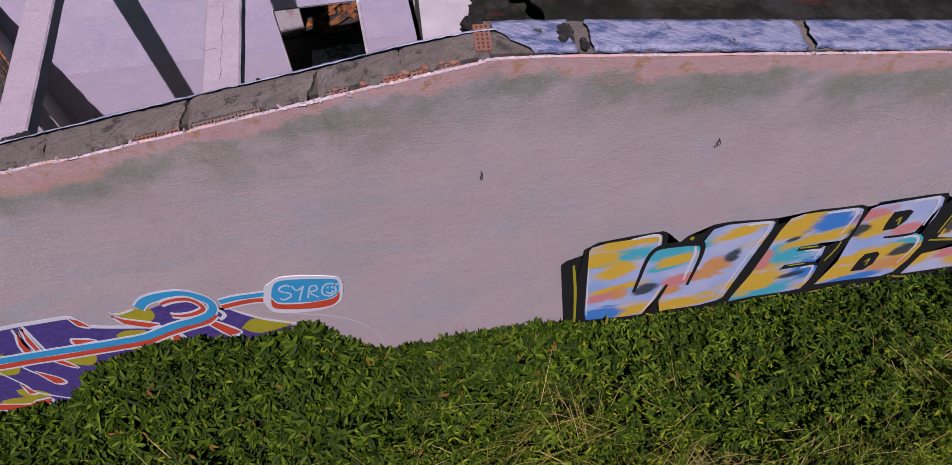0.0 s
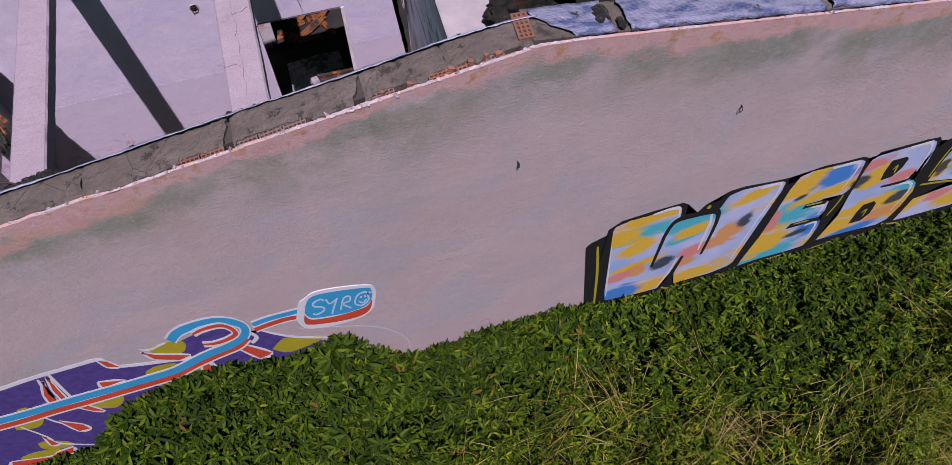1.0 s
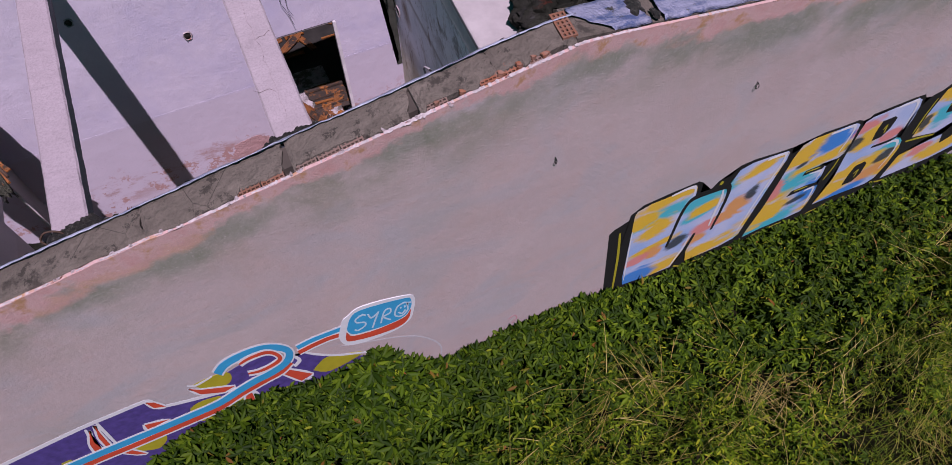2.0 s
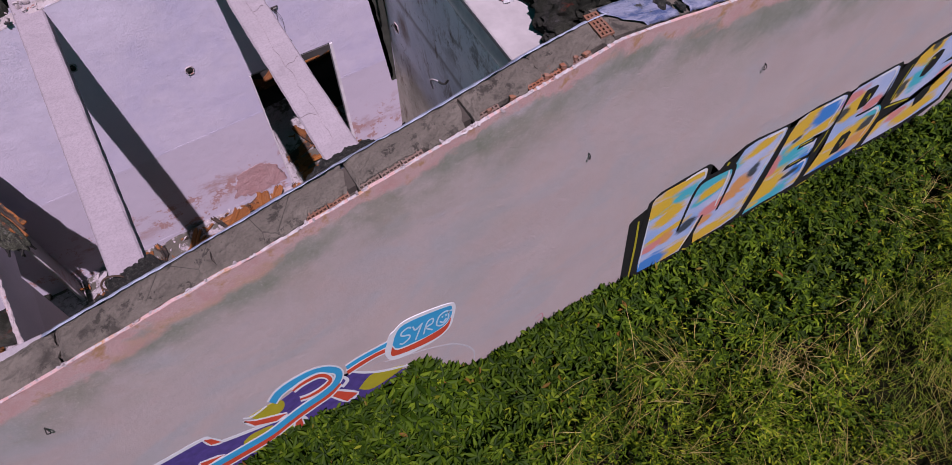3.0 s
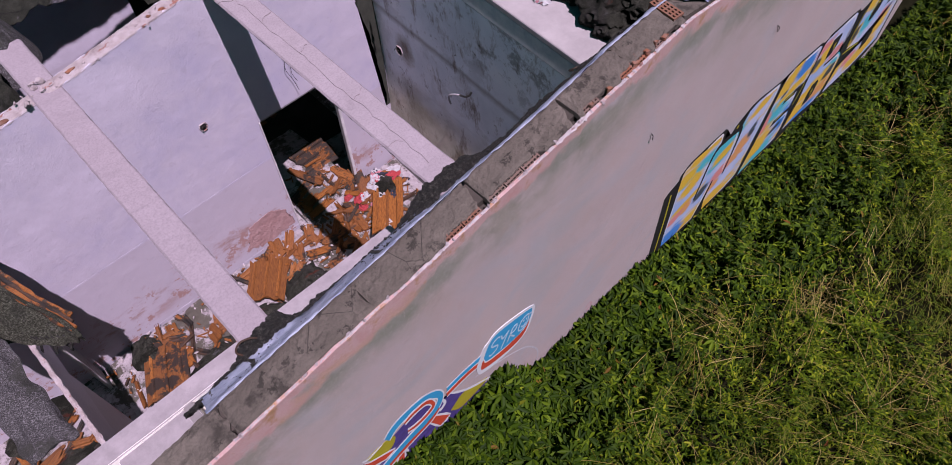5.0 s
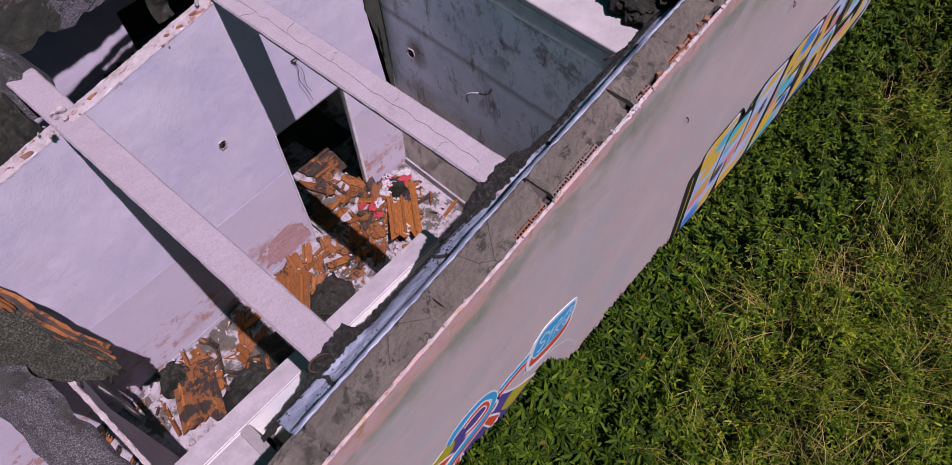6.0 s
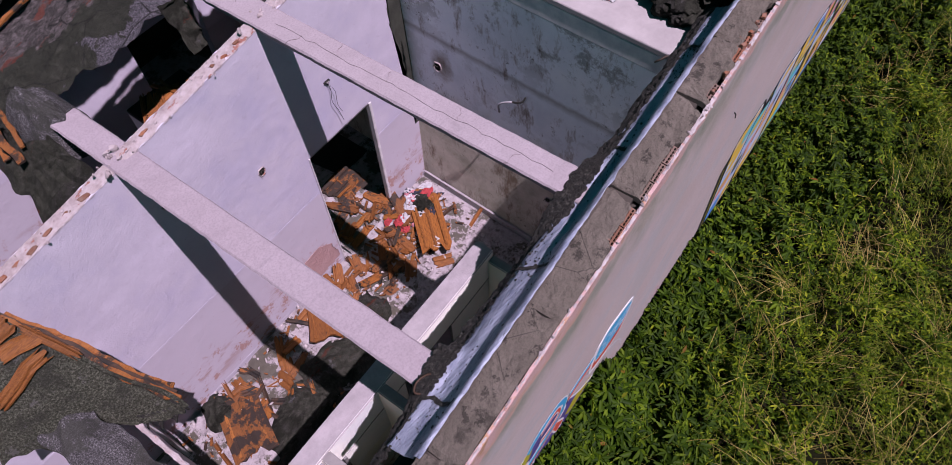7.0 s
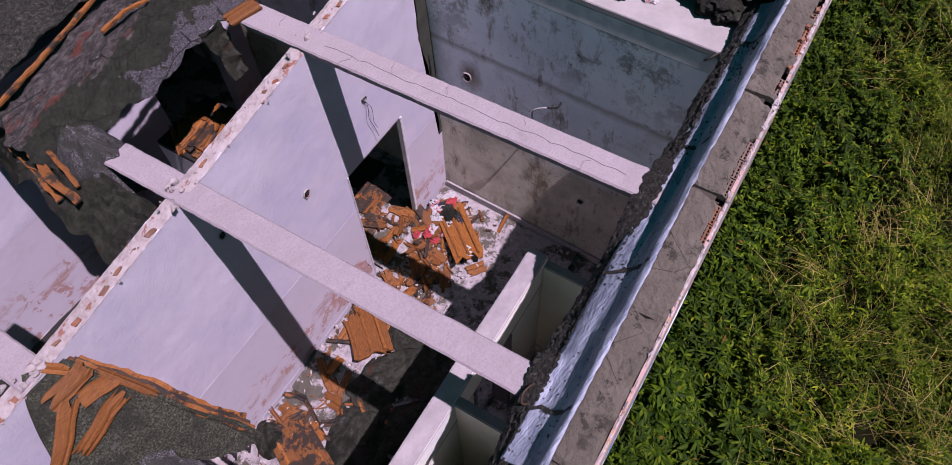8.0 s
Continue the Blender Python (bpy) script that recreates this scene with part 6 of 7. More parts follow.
def build_debris():
    bm = bmesh.new()
    grid(bm, 90, 70, lambda u, v: (-5.26 + 4.64 * u, 1.52 + 3.7 * v, heap(-5.26 + 4.64 * u, 1.52 + 3.7 * v) + 0.025 * nz(u * 40, v * 30, 1, 1)) if v < 0.59 or -2.2 < -5.26 + 4.64 * u < -1.3 else None)
    tagged(part("rubble_bed", bm, M_FLOOR), "pale crushed plaster rubble over the floor", "rubble", kind="stuff")
    rnd = random.Random(7)
    kinds = []
    for k in range(12):
        ln = (0.16, 0.28, 0.36, 0.46, 0.58, 0.22)[k % 6]
        wd = (0.035, 0.08, 0.13, 0.05, 0.10, 0.16)[(k * 5 + k // 6) % 6]
        kinds.append(mesh_of("board", split_board(ln, wd, 0.024, 100 + k), M_CHAR if k in (5, 10) else (M_WOOD, M_PANEL)[k % 2]))
    spots = [(-4.40, 3.30, 0.42, 40, 75), (-2.95, 3.4, 0.38, 28, 45), (-1.35, 3.25, 0.42, 26, 0), (-1.65, 3.95, 0.24, 20, 0), (-2.10, 3.2, 0.36, 28, 30), (-3.9, 2.7, 0.5, 14, 70), (-1.6, 7.3, 0.4, 14, 20), (-6.0, 3.1, 0.4, 26, 30), (-1.75, 6.1, 0.45, 26, 30), (-3.0, 6.0, 0.6, 20, 30)]
    for cx, cy, sd, n, turn in spots:
        for i in range(n):
            x, y = rnd.gauss(cx, sd), rnd.gauss(cy, sd * 0.7)
            if not (-6.6 < x < -0.75 and (1.65 < y < 3.62 or (-2.15 < x < -1.30 and 3.6 < y < 5.2) or y > 5.2)) or (-5.6 < x < -5.1):
                continue
            z = (heap(x, y) if -5.2 < x and y < 5.2 else 0.03) + rnd.uniform(-0.005, 0.030)
            ob = new("split_board", kinds[rnd.randrange(12)])
            ob.matrix_basis = pose(x, y, z, rnd.gauss(0, 11), rnd.gauss(0, 9), rnd.gauss(turn, 45))
            tagged(ob, "split orange-brown burnt board lying in the rubble", "board", "burnt boards", "thing")
    # big moulded panels
    def panel(m, ln, wd, label, skin=M_PANEL):
        g = tagged(new("moulded_panel"), label, "panel", "moulded panels")
        board = part("panel_board", split_board(ln, wd, 0.03, int(ln * 100)), skin, g)
        for k in (-0.32, 0.02, 0.34):
            b = bmesh.new()
            box(b, -ln * 0.42, ln * 0.40, k * wd - 0.018, k * wd + 0.018, 0.028, 0.05, 0.008)
            part("moulding", roughen(b, 0.006, 12), skin, board)
        g.matrix_basis = m
        return g
    panel(pose(-3.13, 3.22, 0.24, 4, 8, 52), 0.72, 0.48, "orange-brown panel with lengthwise mouldings lying on rubble")
    panel(pose(-1.24, 3.04, 0.22, 4, 6, 51), 1.06, 0.42, "orange-brown panel with lengthwise mouldings, smeared with white")
    smeared = bpy.data.objects["moulded_panel.001"]
    bm = bmesh.new()
    rows = [[bm.verts.new((x, y + s * 0.016, 0.036)) for s in (-1, 1)] for x, y in ((-0.47, -0.03), (-0.43, 0.03), (-0.41, -0.04), (-0.36, 0.02), (-0.33, -0.05), (-0.27, 0.0))]
    for a, b in zip(rows, rows[1:]):
        bm.faces.new((a[0], a[1], b[1], b[0]))
    thicken(bm, 0.004)
    part("paint_smear", bm, M_RAGWHITE, smeared, "white paint smear")
    panel(pose(-1.46, 4.40, 0.26, 10, 5, 4), 0.60, 0.46, "scorched wooden panel leaning in the doorway", M_SCORCH)
    panel(pose(-2.70, 5.22, 2.46, 5, 4, 15), 0.5, 0.34, "scorched orange panel on the closet slab", M_SCORCH)
    for i in range(26):
        x, y = rnd.uniform(-2.98, -2.34), rnd.uniform(5.02, 5.6)
        ob = new("split_board", kinds[(0, 1, 3, 6, 7, 9)[i % 6]])
        ob.matrix_basis = pose(x, y, 2.425 + 0.05 * rnd.random(), rnd.gauss(0, 8), rnd.gauss(0, 8), rnd.uniform(0, 180))
        tagged(ob, "split orange-brown burnt board on the closet slab", "board", "burnt boards", "thing")
    panel(pose(-4.70, 3.05, 0.22, 4, 4, 66), 0.85, 0.50, "scorched panel with peeling dark skin on rubble", M_SCORCH)
    # felt scraps
    for x, y, sx, sy, turn, s in ((-4.25, 2.55, 0.55, 0.38, 30, 1), (-3.5, 2.75, 0.5, 0.3, -20, 2), (-2.75, 2.85, 0.35, 0.28, 50, 3), (-4.75, 3.45, 0.28, 0.2, 80, 5), (-1.05, 3.35, 0.22, 0.16, 40, 6), (-6.1, 3.6, 0.5, 0.3, 40, 7), (-3.1, 2.35, 0.5, 0.35, 70, 9), (-3.7, 2.05, 0.5, 0.35, -30, 10), (-4.7, 2.2, 0.5, 0.35, 10, 11), (-6.2, 2.6, 0.6, 0.45, 20, 13), (-5.9, 2.0, 0.5, 0.4, 80, 14)):
        b = bmesh.new()

        def f(u, v):
            a = 2 * math.pi * u
            q = v * (1 + 0.35 * nz(math.cos(a), math.sin(a), s, 1.6))
            return (sx * q * math.cos(a), sy * q * math.sin(a), 0.10 * (1 - v * v) + 0.06 * nz(q * math.cos(a), q * math.sin(a), s, 3.5))
        grid(b, 26, 9, f)
        ob = tagged(part("felt_scrap", b, M_FELT), "crumpled black felt scrap on the rubble", "felt scrap", "felt scraps")
        ob.matrix_basis = pose(x, y, heap(x, y) + 0.03, 4, 6, turn)
    # splinters
    b = bmesh.new()
    for i in range(260):
        cx, cy = ((-4.4, 3.25), (-2.95, 3.4), (-2.1, 3.2), (-1.35, 3.25), (-1.65, 3.95))[i % 5]
        x, y = min(-0.8, rnd.gauss(cx, 0.4)), rnd.gauss(cy, 0.28)
        if y > 3.66 and not -2.1 < x < -1.35:
            continue
        mm = pose(x, y, heap(x, y) + 0.022, rnd.uniform(-15, 15), rnd.uniform(-15, 15), rnd.uniform(0, 180))
        ln, wd = rnd.uniform(0.04, 0.16), rnd.uniform(0.012, 0.04)
        top = [b.verts.new(mm @ Vector(p)) for p in ((-ln / 2, -wd / 2, 0.014), (ln / 2, -wd * 0.3, 0.012), (ln * 0.4, wd / 2, 0.014), (-ln * 0.42, wd * 0.4, 0.012))]
        low = [b.verts.new(v.co - Vector((0, 0, 0.016))) for v in top]
        b.faces.new(top)
        for k in range(4):
            b.faces.new((top[k], low[k], low[(k + 1) % 4], top[(k + 1) % 4]))
    bmesh.ops.recalc_face_normals(b, faces=b.faces)
    tagged(part("wood_splinters", b, M_WOOD), "small split orange and charred wood splinters over the rubble", "splinters", kind="stuff")
    # plaster chips
    b = bmesh.new()
    for i in range(650):
        x, y = rnd.uniform(-5.2, -0.7), rnd.uniform(1.6, 3.7)
        r = rnd.uniform(0.008, 0.034)
        q = bmesh.ops.create_icosphere(b, subdivisions=1, radius=r)["verts"]
        mm = pose(x, y, heap(x, y) + 0.02, rnd.uniform(0, 90), rnd.uniform(0, 90), rnd.uniform(0, 360))
        for v in q:
            v.co = mm @ Vector((v.co.x * rnd.uniform(0.8, 1.6), v.co.y, v.co.z * 0.45))
    tagged(part("plaster_chips", b, M_LIP), "white broken plaster chips over the floor", "rubble", kind="stuff")


build_debris()


def rag(x, y, z, size, material, seed, label, group):
    rnd = random.Random(seed)
    b = bmesh.new()
    fx, fy = rnd.uniform(0.6, 1.3), rnd.uniform(0.5, 1.0)

    def f(u, v):
        a = 2 * math.pi * u
        q = v * (1 + 0.45 * nz(math.cos(a), math.sin(a), seed, 1.7))
        return (size * fx * q * math.cos(a), size * fy * q * math.sin(a), size * (0.40 * (1 - v * v) + 0.35 * nz(q * math.cos(a), q * math.sin(a), seed, 3.2)))
    grid(b, 22, 8, f)
    ob = tagged(part("rag", b, material), label, "rag", group)
    ob.matrix_basis = pose(x, y, z, rnd.uniform(-8, 8), rnd.uniform(-8, 8), rnd.uniform(0, 360))


CLOTH = ((M_RAGRED, "crumpled red rag"), (M_RAGPINK, "crumpled pink rag"), (M_RAGWHITE, "crumpled white rag"), (M_RAGDARK, "crumpled dark rag"), (M_RAGBLUE, "crumpled blue rag"))


def build_rags():
    rnd = random.Random(11)
    for i in range(34):
        m, t = CLOTH[(0, 2, 3, 1, 2)[i % 5]]
        x, y = rnd.gauss(-1.12, 0.26), rnd.gauss(3.32, 0.2)
        rag(min(x, -0.78), min(y, 3.62), heap(x, y) + 0.04, rnd.uniform(0.05, 0.13), m, 50 + i, t + " in the rubble by the wall", "rags in the room")
    for i in range(46):
        m, t = CLOTH[(1, 0, 3, 2, 4, 1, 3)[i % 7]]
        y = rnd.uniform(1.35, 2.9)
        x = -0.5 + 0.52 * (1 - min(1, (y - 0.7) / 1.2)) + abs(rnd.gauss(0, 0.22)) - 0.1
        rag(max(x, -0.42), y, 4.135, rnd.uniform(0.05, 0.13), m, 150 + i, t + " on the dusty slab", "rags on the slab")
    for x, y, z, r, s in ((-0.08, 0.86, 4.21, 0.24, 1), (-0.20, 0.72, 4.18, 0.15, 2), (0.05, 1.25, 4.23, 0.28, 3), (0.15, 0.70, 4.30, 0.22, 4)):
        b = bmesh.new()
        bmesh.ops.create_icosphere(b, subdivisions=4, radius=r)
        for v in b.verts:
            v.co *= 1 + 0.5 * nz(*(v.co / r), 1.4 + s * 0.1) - 0.35 * abs(nz(*(v.co / r), 3.5)) + 0.14 * nz(*(v.co / r), 9)
            v.co.z *= 0.6
        ob = tagged(part("felt_lump", b, M_FELT), "crumpled heap of black roofing felt on the slab", "felt lump", "felt lumps")
        ob.location = (x, y, z)


build_rags()


# ---- bricks along the broken tops ----
def hollow_brick(l, w, h, nx, ny):
    """A perforated brick, cells open at the top."""
    bm = bmesh.new()
    xs = [0.0]
    for i in range(nx):
        xs += [xs[-1] + 0.35, xs[-1] + 1.0]
    xs += [xs[-1] + 0.35]
    ys = [0.0]
    for i in range(ny):
        ys += [ys[-1] + 0.5, ys[-1] + 1.0]
    ys += [ys[-1] + 0.5]
    xs = [(x / xs[-1] - 0.5) * l for x in xs]
    ys = [(y / ys[-1] - 0.5) * w for y in ys]

    def quad(*p):
        bm.faces.new([bm.verts.new(q) for q in p])
    for i in range(len(xs) - 1):
        for j in range(len(ys) - 1):
            a, b, c, d = (xs[i], ys[j]), (xs[i + 1], ys[j]), (xs[i + 1], ys[j + 1]), (xs[i], ys[j + 1])
            z = h
            if i % 2 and j % 2:
                z = h * 0.12
                for p, q in ((a, b), (b, c), (c, d), (d, a)):
                    quad((*q, h), (*p, h), (*p, z), (*q, z))
            quad((*a, z), (*b, z), (*c, z), (*d, z))
    x, y = l / 2, w / 2
    for p, q in (((-x, -y), (x, -y)), ((x, -y), (x, y)), ((x, y), (-x, y)), ((-x, y), (-x, -y))):
        quad((*p, 0), (*q, 0), (*q, h), (*p, h))
    bmesh.ops.remove_doubles(bm, verts=bm.verts, dist=0.0005)
    return bm


def pits(me, h):
    """Near-black bottoms in the cells of a perforated brick, their shade put into the colour."""
    me.materials.append(M_HOLE)
    for p in me.polygons:
        if abs(p.center.z - 0.12 * h) < 0.002:
            p.material_index = 1


def build_bricks():
    rnd = random.Random(5)
    big = mesh_of("brick", hollow_brick(0.24, 0.11, 0.06, 6, 3), M_BRICK)
    pits(big, 0.06)
    slope = math.degrees(math.atan(FALL))
    face = mesh_of("brick", hollow_brick(0.155, 0.062, 0.058, 5, 2), M_BRICK)
    pits(face, 0.058)
    dusty = mesh_of("brick", hollow_brick(0.155, 0.062, 0.058, 5, 2), M_BRICKGREY)
    pits(dusty, 0.058)
    for a, b, red in BARE:
        x = a + 0.07
        while x < b - 0.03:
            piece("brick", face if red else dusty, FACADE, pose(x, 0.060 + rnd.uniform(-0.006, 0.006), roof_line(x) - 0.088 + rnd.uniform(-0.006, 0.004), 10 + rnd.uniform(-3, 3), -slope + rnd.uniform(-2, 2), rnd.uniform(-2, 2)))
            x += 0.163
    piece("brick", big, FACADE, pose(-0.31, 0.20, roof_line(-0.31) - 0.05, 0, 0, 86))
    bm = bmesh.new()
    box(bm, -0.055, 0.055, -0.045, 0.045, 0, 0.05, 0.008)
    bmesh.ops.subdivide_edges(bm, edges=[e for e in bm.edges if e.calc_length() > 0.03], cuts=1)
    frag = mesh_of("brick", roughen(bm, 0.030, 22), M_BRICK)
    for x, y, k in ((-0.78, 0.09, 0.6), (-0.70, 0.05, 0.8), (-0.60, 0.06, 0.5), (-0.52, 0.045, 0.8), (-0.84, 0.045, 0.7), (-1.12, 0.04, 0.6), (-1.30, 0.045, 0.5)):
        ob = piece("brick", frag, FACADE, pose(x, y, roof_line(x) - 0.054, rnd.uniform(-4, 4), rnd.uniform(-5, 5), rnd.uniform(-25, 25)))
        ob.scale = (0.7 * k, k * 0.5, 0.9)
    x = -6.4
    while x < -0.75:
        if not (-4.05 < x < -3.72 or -2.4 < x < -2.05 or -5.75 < x < -5.43) and rnd.random() < 0.66 + 0.6 * nz(x, 7, 1, 1.3):
            ob = piece("brick", frag, CRUST, pose(x, 3.80 + rnd.uniform(-0.035, 0.02), low_line(x) - 0.054 + rnd.uniform(-0.006, 0.008), rnd.uniform(-14, 14), slope * -1 + rnd.uniform(-8, 8), rnd.uniform(-15, 15)))
            ob.scale = (rnd.uniform(0.35, 1.05), rnd.uniform(0.25, 0.6), 1)
        x += rnd.uniform(0.11, 0.2)
    bm = bmesh.new()
    bmesh.ops.create_icosphere(bm, subdivisions=2, radius=0.04)
    chunk = mesh_of("plaster_chunk", roughen(bm, 0.03, 22), M_CRUST)
    for cx, n in ((-3.9, 12), (-2.22, 9), (-5.6, 9)):
        for i in range(n):
            ob = piece("plaster_chunk", chunk, CRUST, pose(cx + rnd.gauss(0, 0.11), 3.81 + rnd.gauss(0, 0.05), low_line(cx) + rnd.uniform(-0.02, 0.03), rnd.uniform(0, 360), rnd.uniform(0, 360), 0))
            k = rnd.uniform(0.3, 1.0)
            ob.scale = (k, k, k * 0.7)
    for i in range(70):
        x = rnd.uniform(-6.3, -0.7)
        ob = piece("plaster_chunk", chunk, CRUST, pose(x, 3.81 + rnd.gauss(0, 0.045), low_line(x) - 0.006 + rnd.uniform(-0.01, 0.008), rnd.uniform(0, 360), rnd.uniform(0, 360), 0))
        k = rnd.uniform(0.12, 0.36)
        ob.scale = (k * 1.4, k, k * 0.7)
    for i in range(34):
        x = rnd.uniform(-4.6, -0.5)
        ob = piece("plaster_chunk", chunk, LIP, pose(x, 0.014 + rnd.gauss(0, 0.004), roof_line(x) - 0.012 - 0.028 * bare_brick(x) + rnd.uniform(-0.008, 0.004), rnd.uniform(0, 360), rnd.uniform(0, 360), 0))
        k = rnd.uniform(0.15, 0.5)
        ob.scale = (k * 1.5, k, k * 0.7)


build_bricks()


# ---- vegetation ----
rng = np.random.default_rng(4)
WAVES = [(rng.uniform(0.6, 2.4), rng.uniform(0, 6.3), rng.uniform(0, 6.3)) for _ in range(9)]


def patch(x, y, k=0.0):
    """Smooth uneven field, about -1 to 1."""
    s = 0
    for f, a, b in WAVES:
        s = s + np.sin(f * (x * np.cos(a + k) + y * np.sin(a + k)) * 1.6 + b)
    return s / 4.0


IVY_X = (-9, -6.2, -5.1, -4.75, -4.5, -3.8, -3.2, -2.75, -2.45, -2.15, -1.9, -1.55, -1.2, -0.7, 0.0, 0.45, 0.95, 1.6, 2.7, 4.0, 5.5, 7.0, 9.0)
IVY_Z = (0.1, 0.1, 0.15, 0.55, 0.95, 1.30, 1.36, 1.12, 1.14, 1.30, 0.75, 0.22, 0.25, 0.36, 0.34, 0.34, 0.02, 0.06, 0.05, 0.0, -0.03, -0.1, -0.1)


def canopy(x, y):
    d = -y
    base = 0.10 + 0.20 * patch(x, y) + 0.20 * patch(x * 2.3, y * 2.3, 1.0) + 0.14 * patch(x * 5, y * 5, 4.0)
    near = np.interp(x, IVY_X, IVY_Z)
    w = np.exp(-(np.maximum(d - 0.10, 0) / 0.42) ** 2)
    return base * (1 - w) + near * w


def creeper_share(x, y):
    return np.clip(1.35 - 0.62 * (-y) + 0.40 * patch(x * 0.8, y * 0.8, 2.0), 0.05, 1.0)


def leaf_axes(yaw, lean, turn):
    """Axes of leaves: heading, side, normal."""
    n = np.stack([np.sin(lean) * np.cos(turn), np.sin(lean) * np.sin(turn), np.cos(lean)], 1)
    h = np.stack([np.cos(yaw), np.sin(yaw), np.zeros_like(yaw)], 1)
    h -= n * (h * n).sum(1, keepdims=True)
    h /= np.linalg.norm(h, axis=1, keepdims=True)
    return h, np.cross(n, h), n


def join(name, verts, faces, material, label, category):
    me = bpy.data.meshes.new(name)
    v = np.concatenate(verts).astype(np.float32)
    f = np.concatenate(faces).astype(np.int32)
    me.vertices.add(len(v))
    me.vertices.foreach_set("co", v.ravel())
    k = f.shape[1]
    me.loops.add(f.size)
    me.loops.foreach_set("vertex_index", f.ravel())
    me.polygons.add(len(f))
    me.polygons.foreach_set("loop_start", np.arange(0, f.size, k, dtype=np.int32))
    me.update(calc_edges=True)
    me.materials.append(material)
    return tagged(new(name, me), label, category, kind="stuff")


def leaflets(p, h, s, n, ang, length, width, droop):
    """One leaflet for each leaf, at an angle from its heading: six corners folded along the midrib."""
    d = h * np.cos(ang)[:, None] + s * np.sin(ang)[:, None]
    t = np.cross(n, d)
    L, W = length[:, None], width[:, None]
    mid = p + d * L * 0.5 + n * (-0.02 * L)
    tip = p + d * L - n * (droop[:, None] * L)
    up = n * W * 0.55
    a1, a2 = p + d * L * 0.30 + t * W * 0.8 + up, p + d * L * 0.62 + t * W * 0.9 + up * 0.8 - n * droop[:, None] * L * 0.3
    b1, b2 = p + d * L * 0.30 - t * W * 0.8 + up, p + d * L * 0.62 - t * W * 0.9 + up * 0.8 - n * droop[:, None] * L * 0.3
    v = np.stack([p, a1, a2, tip, b2, b1], 1)
    m = len(p)
    i = np.arange(m)[:, None] * 6
    f = np.concatenate([i + np.array([[0, 3, 2, 1]]), i + np.array([[0, 5, 4, 3]])])
    return v.reshape(-1, 3), f


def build_creeper():
    n = 30000
    x = rng.uniform(-7.5, 9.0, n)
    y = -3.6 * rng.random(n) ** 1.25 - 0.02
    keep = rng.random(n) < creeper_share(x, y)
    x, y = x[keep], y[keep]
    # climbing leaves flat on the wall
    m = 4200
    xw = rng.uniform(-7.0, 1.2, m)
    top = np.interp(xw, IVY_X, IVY_Z)
    zw = -0.2 + (top + 0.2) * rng.random(m) ** 0.7 + 0.07 * rng.standard_normal(m)
    z = canopy(x, y) + 0.05 * rng.standard_normal(len(x)) - 0.40 * rng.random(len(x)) ** 1.5
    lean = np.abs(rng.normal(0.35, 0.28, len(x)))
    turn = rng.uniform(0, 6.28, len(x))
    steep = np.exp(-(-y / 0.5))
    lean = lean + 0.5 * steep
    turn = np.where(rng.random(len(x)) < 0.5 + 0.4 * steep, -1.57 + 0.5 * rng.standard_normal(len(x)), turn)
    x, y, z = np.concatenate([x, xw]), np.concatenate([y, -0.05 - 0.10 * rng.random(m)]), np.concatenate([z, zw])
    lean = np.concatenate([lean, rng.normal(1.05, 0.25, m)])
    turn = np.concatenate([turn, -1.57 + 0.5 * rng.standard_normal(m)])
    h, s, nn = leaf_axes(rng.uniform(0, 6.28, len(x)), lean, turn)
    p = np.stack([x, y, z], 1)
    size = rng.uniform(0.070, 0.135, len(x)) * (1 + 0.15 * patch(x, y, 6.0)) * np.where(x < 0.4, 1.15, 0.95)
    vs, fs, base = [], [], 0
    for k, (a, q) in enumerate(((0, 1.0), (0.80, 0.95), (-0.80, 0.95), (1.65, 0.78), (-1.65, 0.78))):
        v, f = leaflets(p, h, s, nn, np.full(len(x), a) + 0.15 * rng.standard_normal(len(x)), size * q * rng.uniform(0.85, 1.1, len(x)), size * q * rng.uniform(0.145, 0.20, len(x)), rng.uniform(0.10, 0.50, len(x)))
        vs.append(v)
        fs.append(f + base)
        base += len(v)
    join("creeper", vs, fs, M_IVY, "dense dark green five-leaved creeper at the foot of the wall", "creeper")


def build_weeds():
    n = 64000
    x = rng.uniform(-6.5, 10.0, n)
    y = -0.1 - 5.2 * rng.random(n)
    keep = rng.random(n) < np.clip(1.15 - creeper_share(x, y), 0.12, 1)
    x, y = x[keep], y[keep]
    z = canopy(x, y) + 0.06 * rng.standard_normal(len(x)) - 0.34 * rng.random(len(x)) ** 1.3 + 0.05
    lean = np.abs(rng.normal(0.4, 0.35, len(x)))
    h, s, nn = leaf_axes(rng.uniform(0, 6.28, len(x)), lean, rng.uniform(0, 6.28, len(x)))
    p = np.stack([x, y, z], 1)
    size = rng.uniform(0.032, 0.095, len(x)) * (1 + 0.35 * patch(x, y, 3.0))
    size = np.maximum(size, 0.02)
    vs, fs, base = [], [], 0
    for a, q in ((0, 1.0), (1.4, 0.8), (-1.4, 0.8)):
        v, f = leaflets(p, h, s, nn, np.full(len(x), a) + 0.4 * rng.standard_normal(len(x)), size * q, size * q * rng.uniform(0.11, 0.20, len(x)), rng.uniform(0.0, 0.4, len(x)))
        vs.append(v)
        fs.append(f + base)
        base += len(v)
    join("weeds", vs, fs, M_WEED, "tangled light green weeds and bedstraw", "weeds")


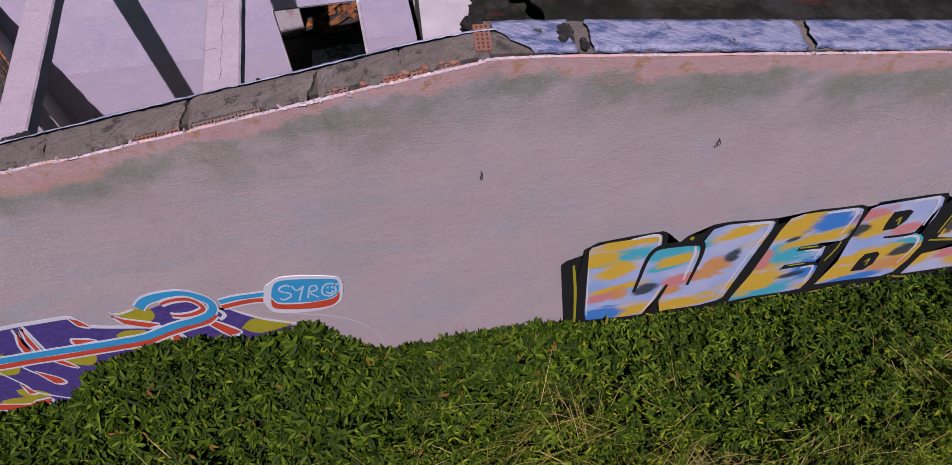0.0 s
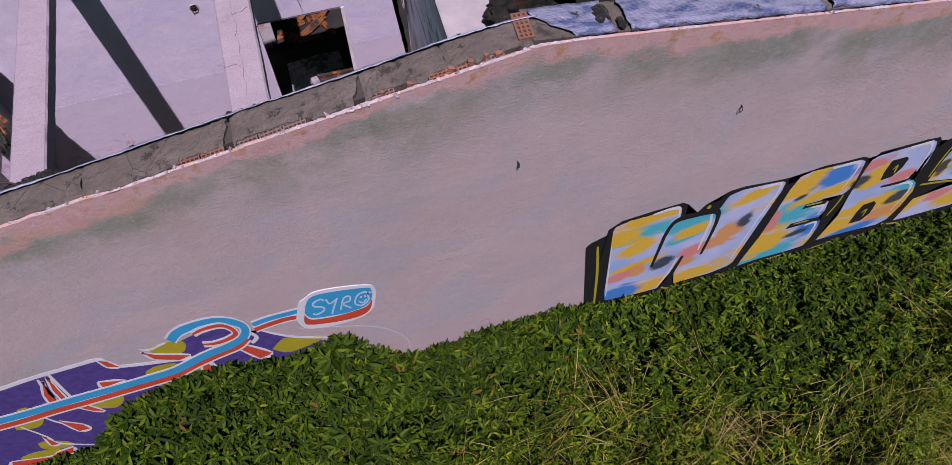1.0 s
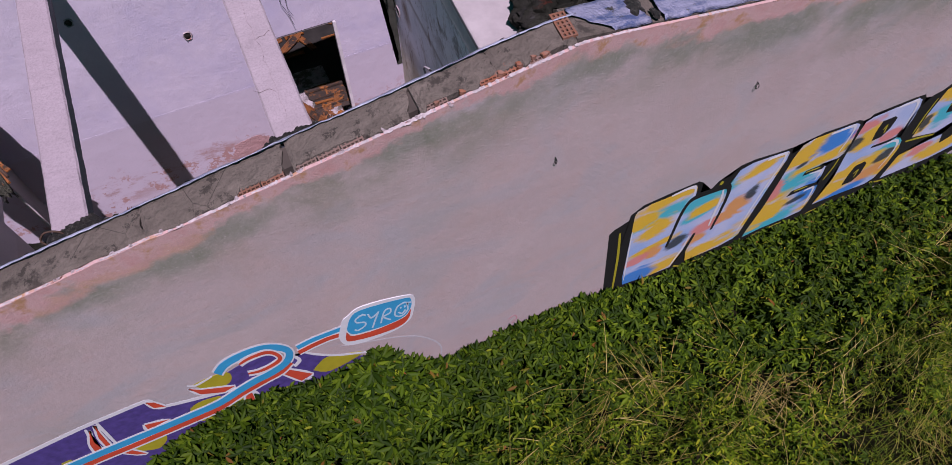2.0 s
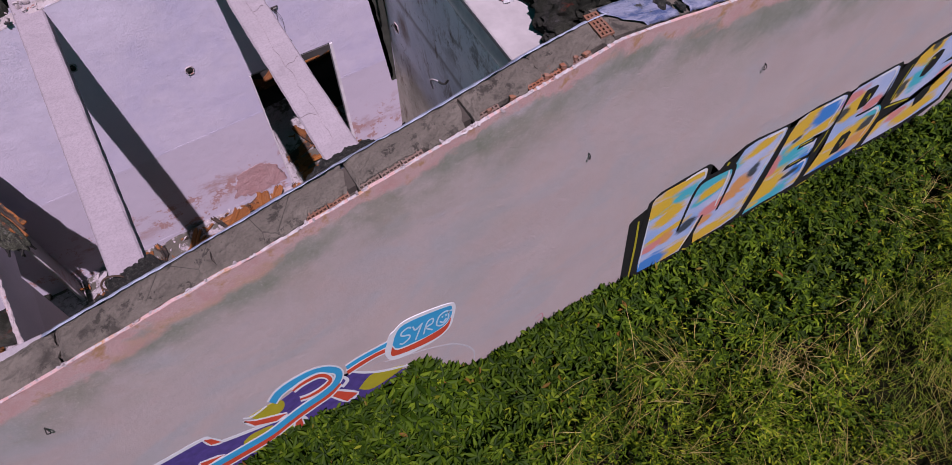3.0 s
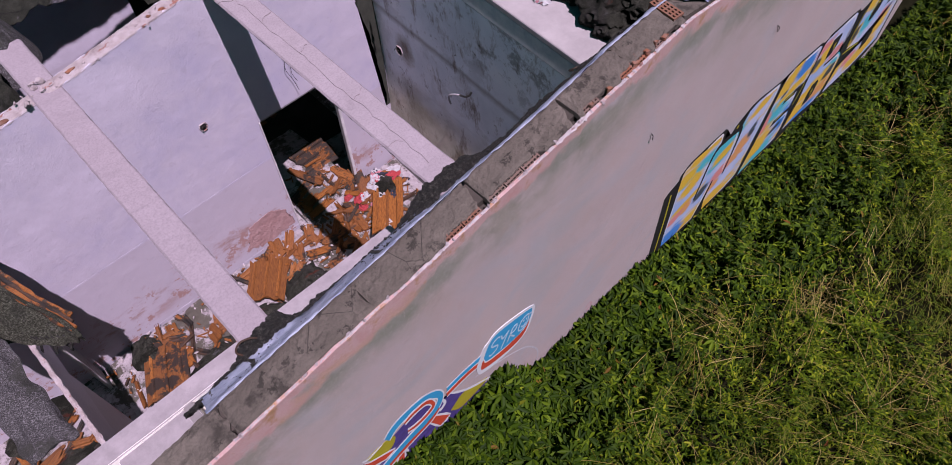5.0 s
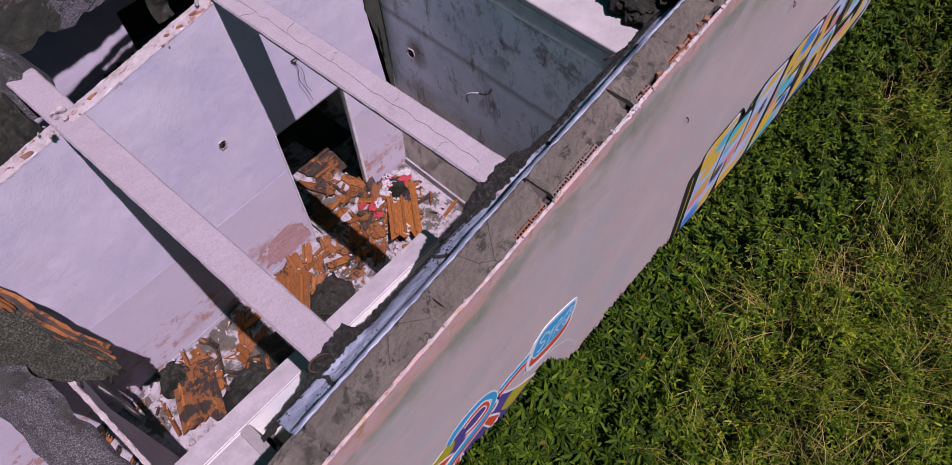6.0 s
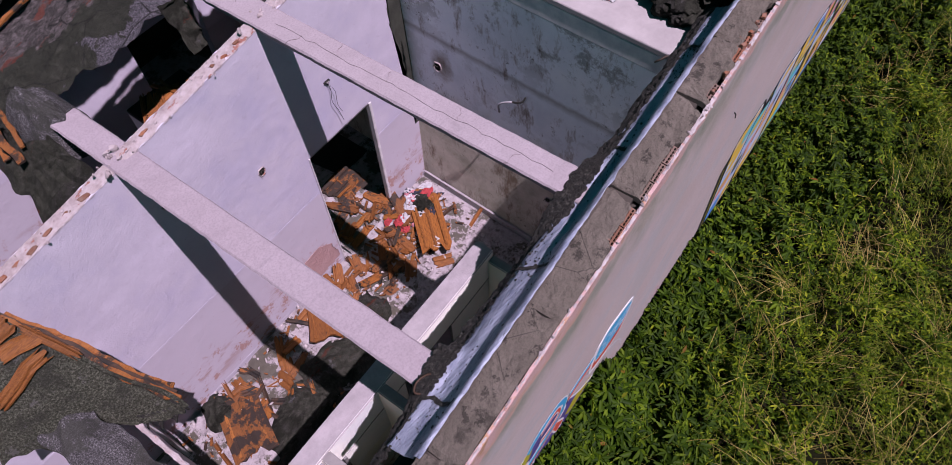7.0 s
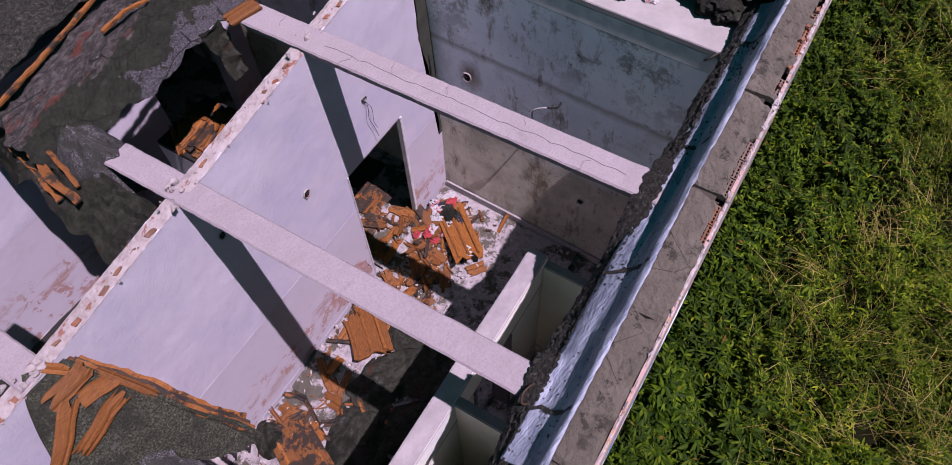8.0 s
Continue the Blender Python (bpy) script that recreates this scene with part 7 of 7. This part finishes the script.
def build_grass():
    n = 34000
    x = rng.uniform(-5.5, 10.0, n)
    y = -0.4 - 5.0 * rng.random(n)
    tuft = patch(x * 1.3, y * 1.3, 5.0)
    keep = rng.random(n) < np.clip(0.22 + 0.55 * tuft - 0.5 * creeper_share(x, y) + 0.18 * (-y - 0.6), 0.03, 1)
    x, y, tuft = x[keep], y[keep], tuft[keep]
    m = len(x)
    comb = patch(x * 0.7, y * 0.7, 7.0) * 2.5
    yaw = comb + 0.7 * rng.standard_normal(m)
    ln = rng.uniform(0.18, 0.50, m)
    lie = np.clip(rng.normal(0.95, 0.3, m), 0.2, 1.5)
    d = np.stack([np.cos(yaw) * np.sin(lie), np.sin(yaw) * np.sin(lie), np.cos(lie)], 1)
    side = np.stack([-np.sin(yaw), np.cos(yaw), np.zeros(m)], 1) * rng.uniform(0.0016, 0.0042, m)[:, None]
    p = np.stack([x, y, canopy(x, y) - 0.14 + 0.04 * rng.standard_normal(m)], 1)
    bend = np.array([0, 0, -1.0]) * (0.25 * ln)[:, None]
    q1 = p + d * (ln * 0.5)[:, None]
    q2 = p + d * ln[:, None] + bend
    v = np.stack([p - side, p + side, q1 + side * 0.9, q1 - side * 0.9, q2 + side * 0.15, q2 - side * 0.15], 1).reshape(-1, 3)
    i = np.arange(m)[:, None] * 6
    f = np.concatenate([i + np.array([[0, 1, 2, 3]]), i + np.array([[3, 2, 4, 5]])])
    join("grass", [v], [f], M_GRASS, "dry and green grass lying in swirls among the weeds", "grass")


def build_straw():
    """Long dead stalks fallen across the weeds, in loose sheaves."""
    n = 1500
    cx, cy = rng.uniform(-4.5, 9.0, 130), -0.7 - 3.9 * rng.random(130) ** 0.8
    k = rng.integers(0, 130, n)
    x, y = cx[k] + 0.22 * rng.standard_normal(n), np.minimum(cy[k] + 0.18 * rng.standard_normal(n), -0.25)
    yaw = (k * 2.399) % 6.28 + 0.45 * rng.standard_normal(n)
    ln = rng.uniform(0.25, 0.75, n)
    lie = np.clip(rng.normal(1.25, 0.2, n), 0.6, 1.6)
    d = np.stack([np.cos(yaw) * np.sin(lie), np.sin(yaw) * np.sin(lie), np.cos(lie)], 1)
    side = np.stack([-np.sin(yaw), np.cos(yaw), np.zeros(n)], 1) * rng.uniform(0.0014, 0.0032, n)[:, None]
    p = np.stack([x, y, canopy(x, y) + 0.02 + 0.04 * rng.random(n)], 1)
    q1 = p + d * (ln * 0.5)[:, None] + np.stack([np.zeros(n), np.zeros(n), 0.05 * ln], 1)
    q2 = p + d * ln[:, None] - np.stack([np.zeros(n), np.zeros(n), 0.10 * ln], 1)
    v = np.stack([p - side, p + side, q1 + side, q1 - side, q2 + side * 0.3, q2 - side * 0.3], 1).reshape(-1, 3)
    i = np.arange(n)[:, None] * 6
    join("dead_stalks", [v], [np.concatenate([i + np.array([[0, 1, 2, 3]]), i + np.array([[3, 2, 4, 5]])])], M_STRAW, "pale dead stalks fallen across the weeds", "dry stalks")


def build_meadow():
    """The same weeds going on beyond the building's foot, coarser with distance."""
    n = 60000
    r = 5.0 + 26 * rng.random(n) ** 1.6
    a = rng.uniform(0, 6.283, n)
    x, y = 1.5 + r * np.cos(a), -3.0 + r * np.sin(a)
    keep = ((y < -5.0) | (x < -6.3) | (x > 9.5)) & ~((y > -0.3) & (x > -9.8) & (x < 7.4) & (y < 9.8))
    x, y = x[keep], y[keep]
    far = np.hypot(x - 1.5, y + 3.0)
    z = -0.15 + 0.12 * patch(x, y) + 0.06 * rng.standard_normal(len(x))
    h, s, nn = leaf_axes(rng.uniform(0, 6.28, len(x)), np.abs(rng.normal(0.4, 0.3, len(x))), rng.uniform(0, 6.28, len(x)))
    p = np.stack([x, y, z], 1)
    size = rng.uniform(0.06, 0.14, len(x)) * (0.5 + far / 9)
    vs, fs, base = [], [], 0
    for a, q in ((0, 1.0), (2.1, 0.85), (-2.1, 0.85)):
        v, f = leaflets(p, h, s, nn, np.full(len(x), a) + 0.4 * rng.standard_normal(len(x)), size * q, size * q * rng.uniform(0.25, 0.4, len(x)), rng.uniform(0.0, 0.4, len(x)))
        vs.append(v)
        fs.append(f + base)
        base += len(v)
    join("meadow", vs, fs, M_WEED, "rough green weeds going on round the building", "weeds")


build_creeper()
build_straw()
build_weeds()
build_grass()
build_meadow()
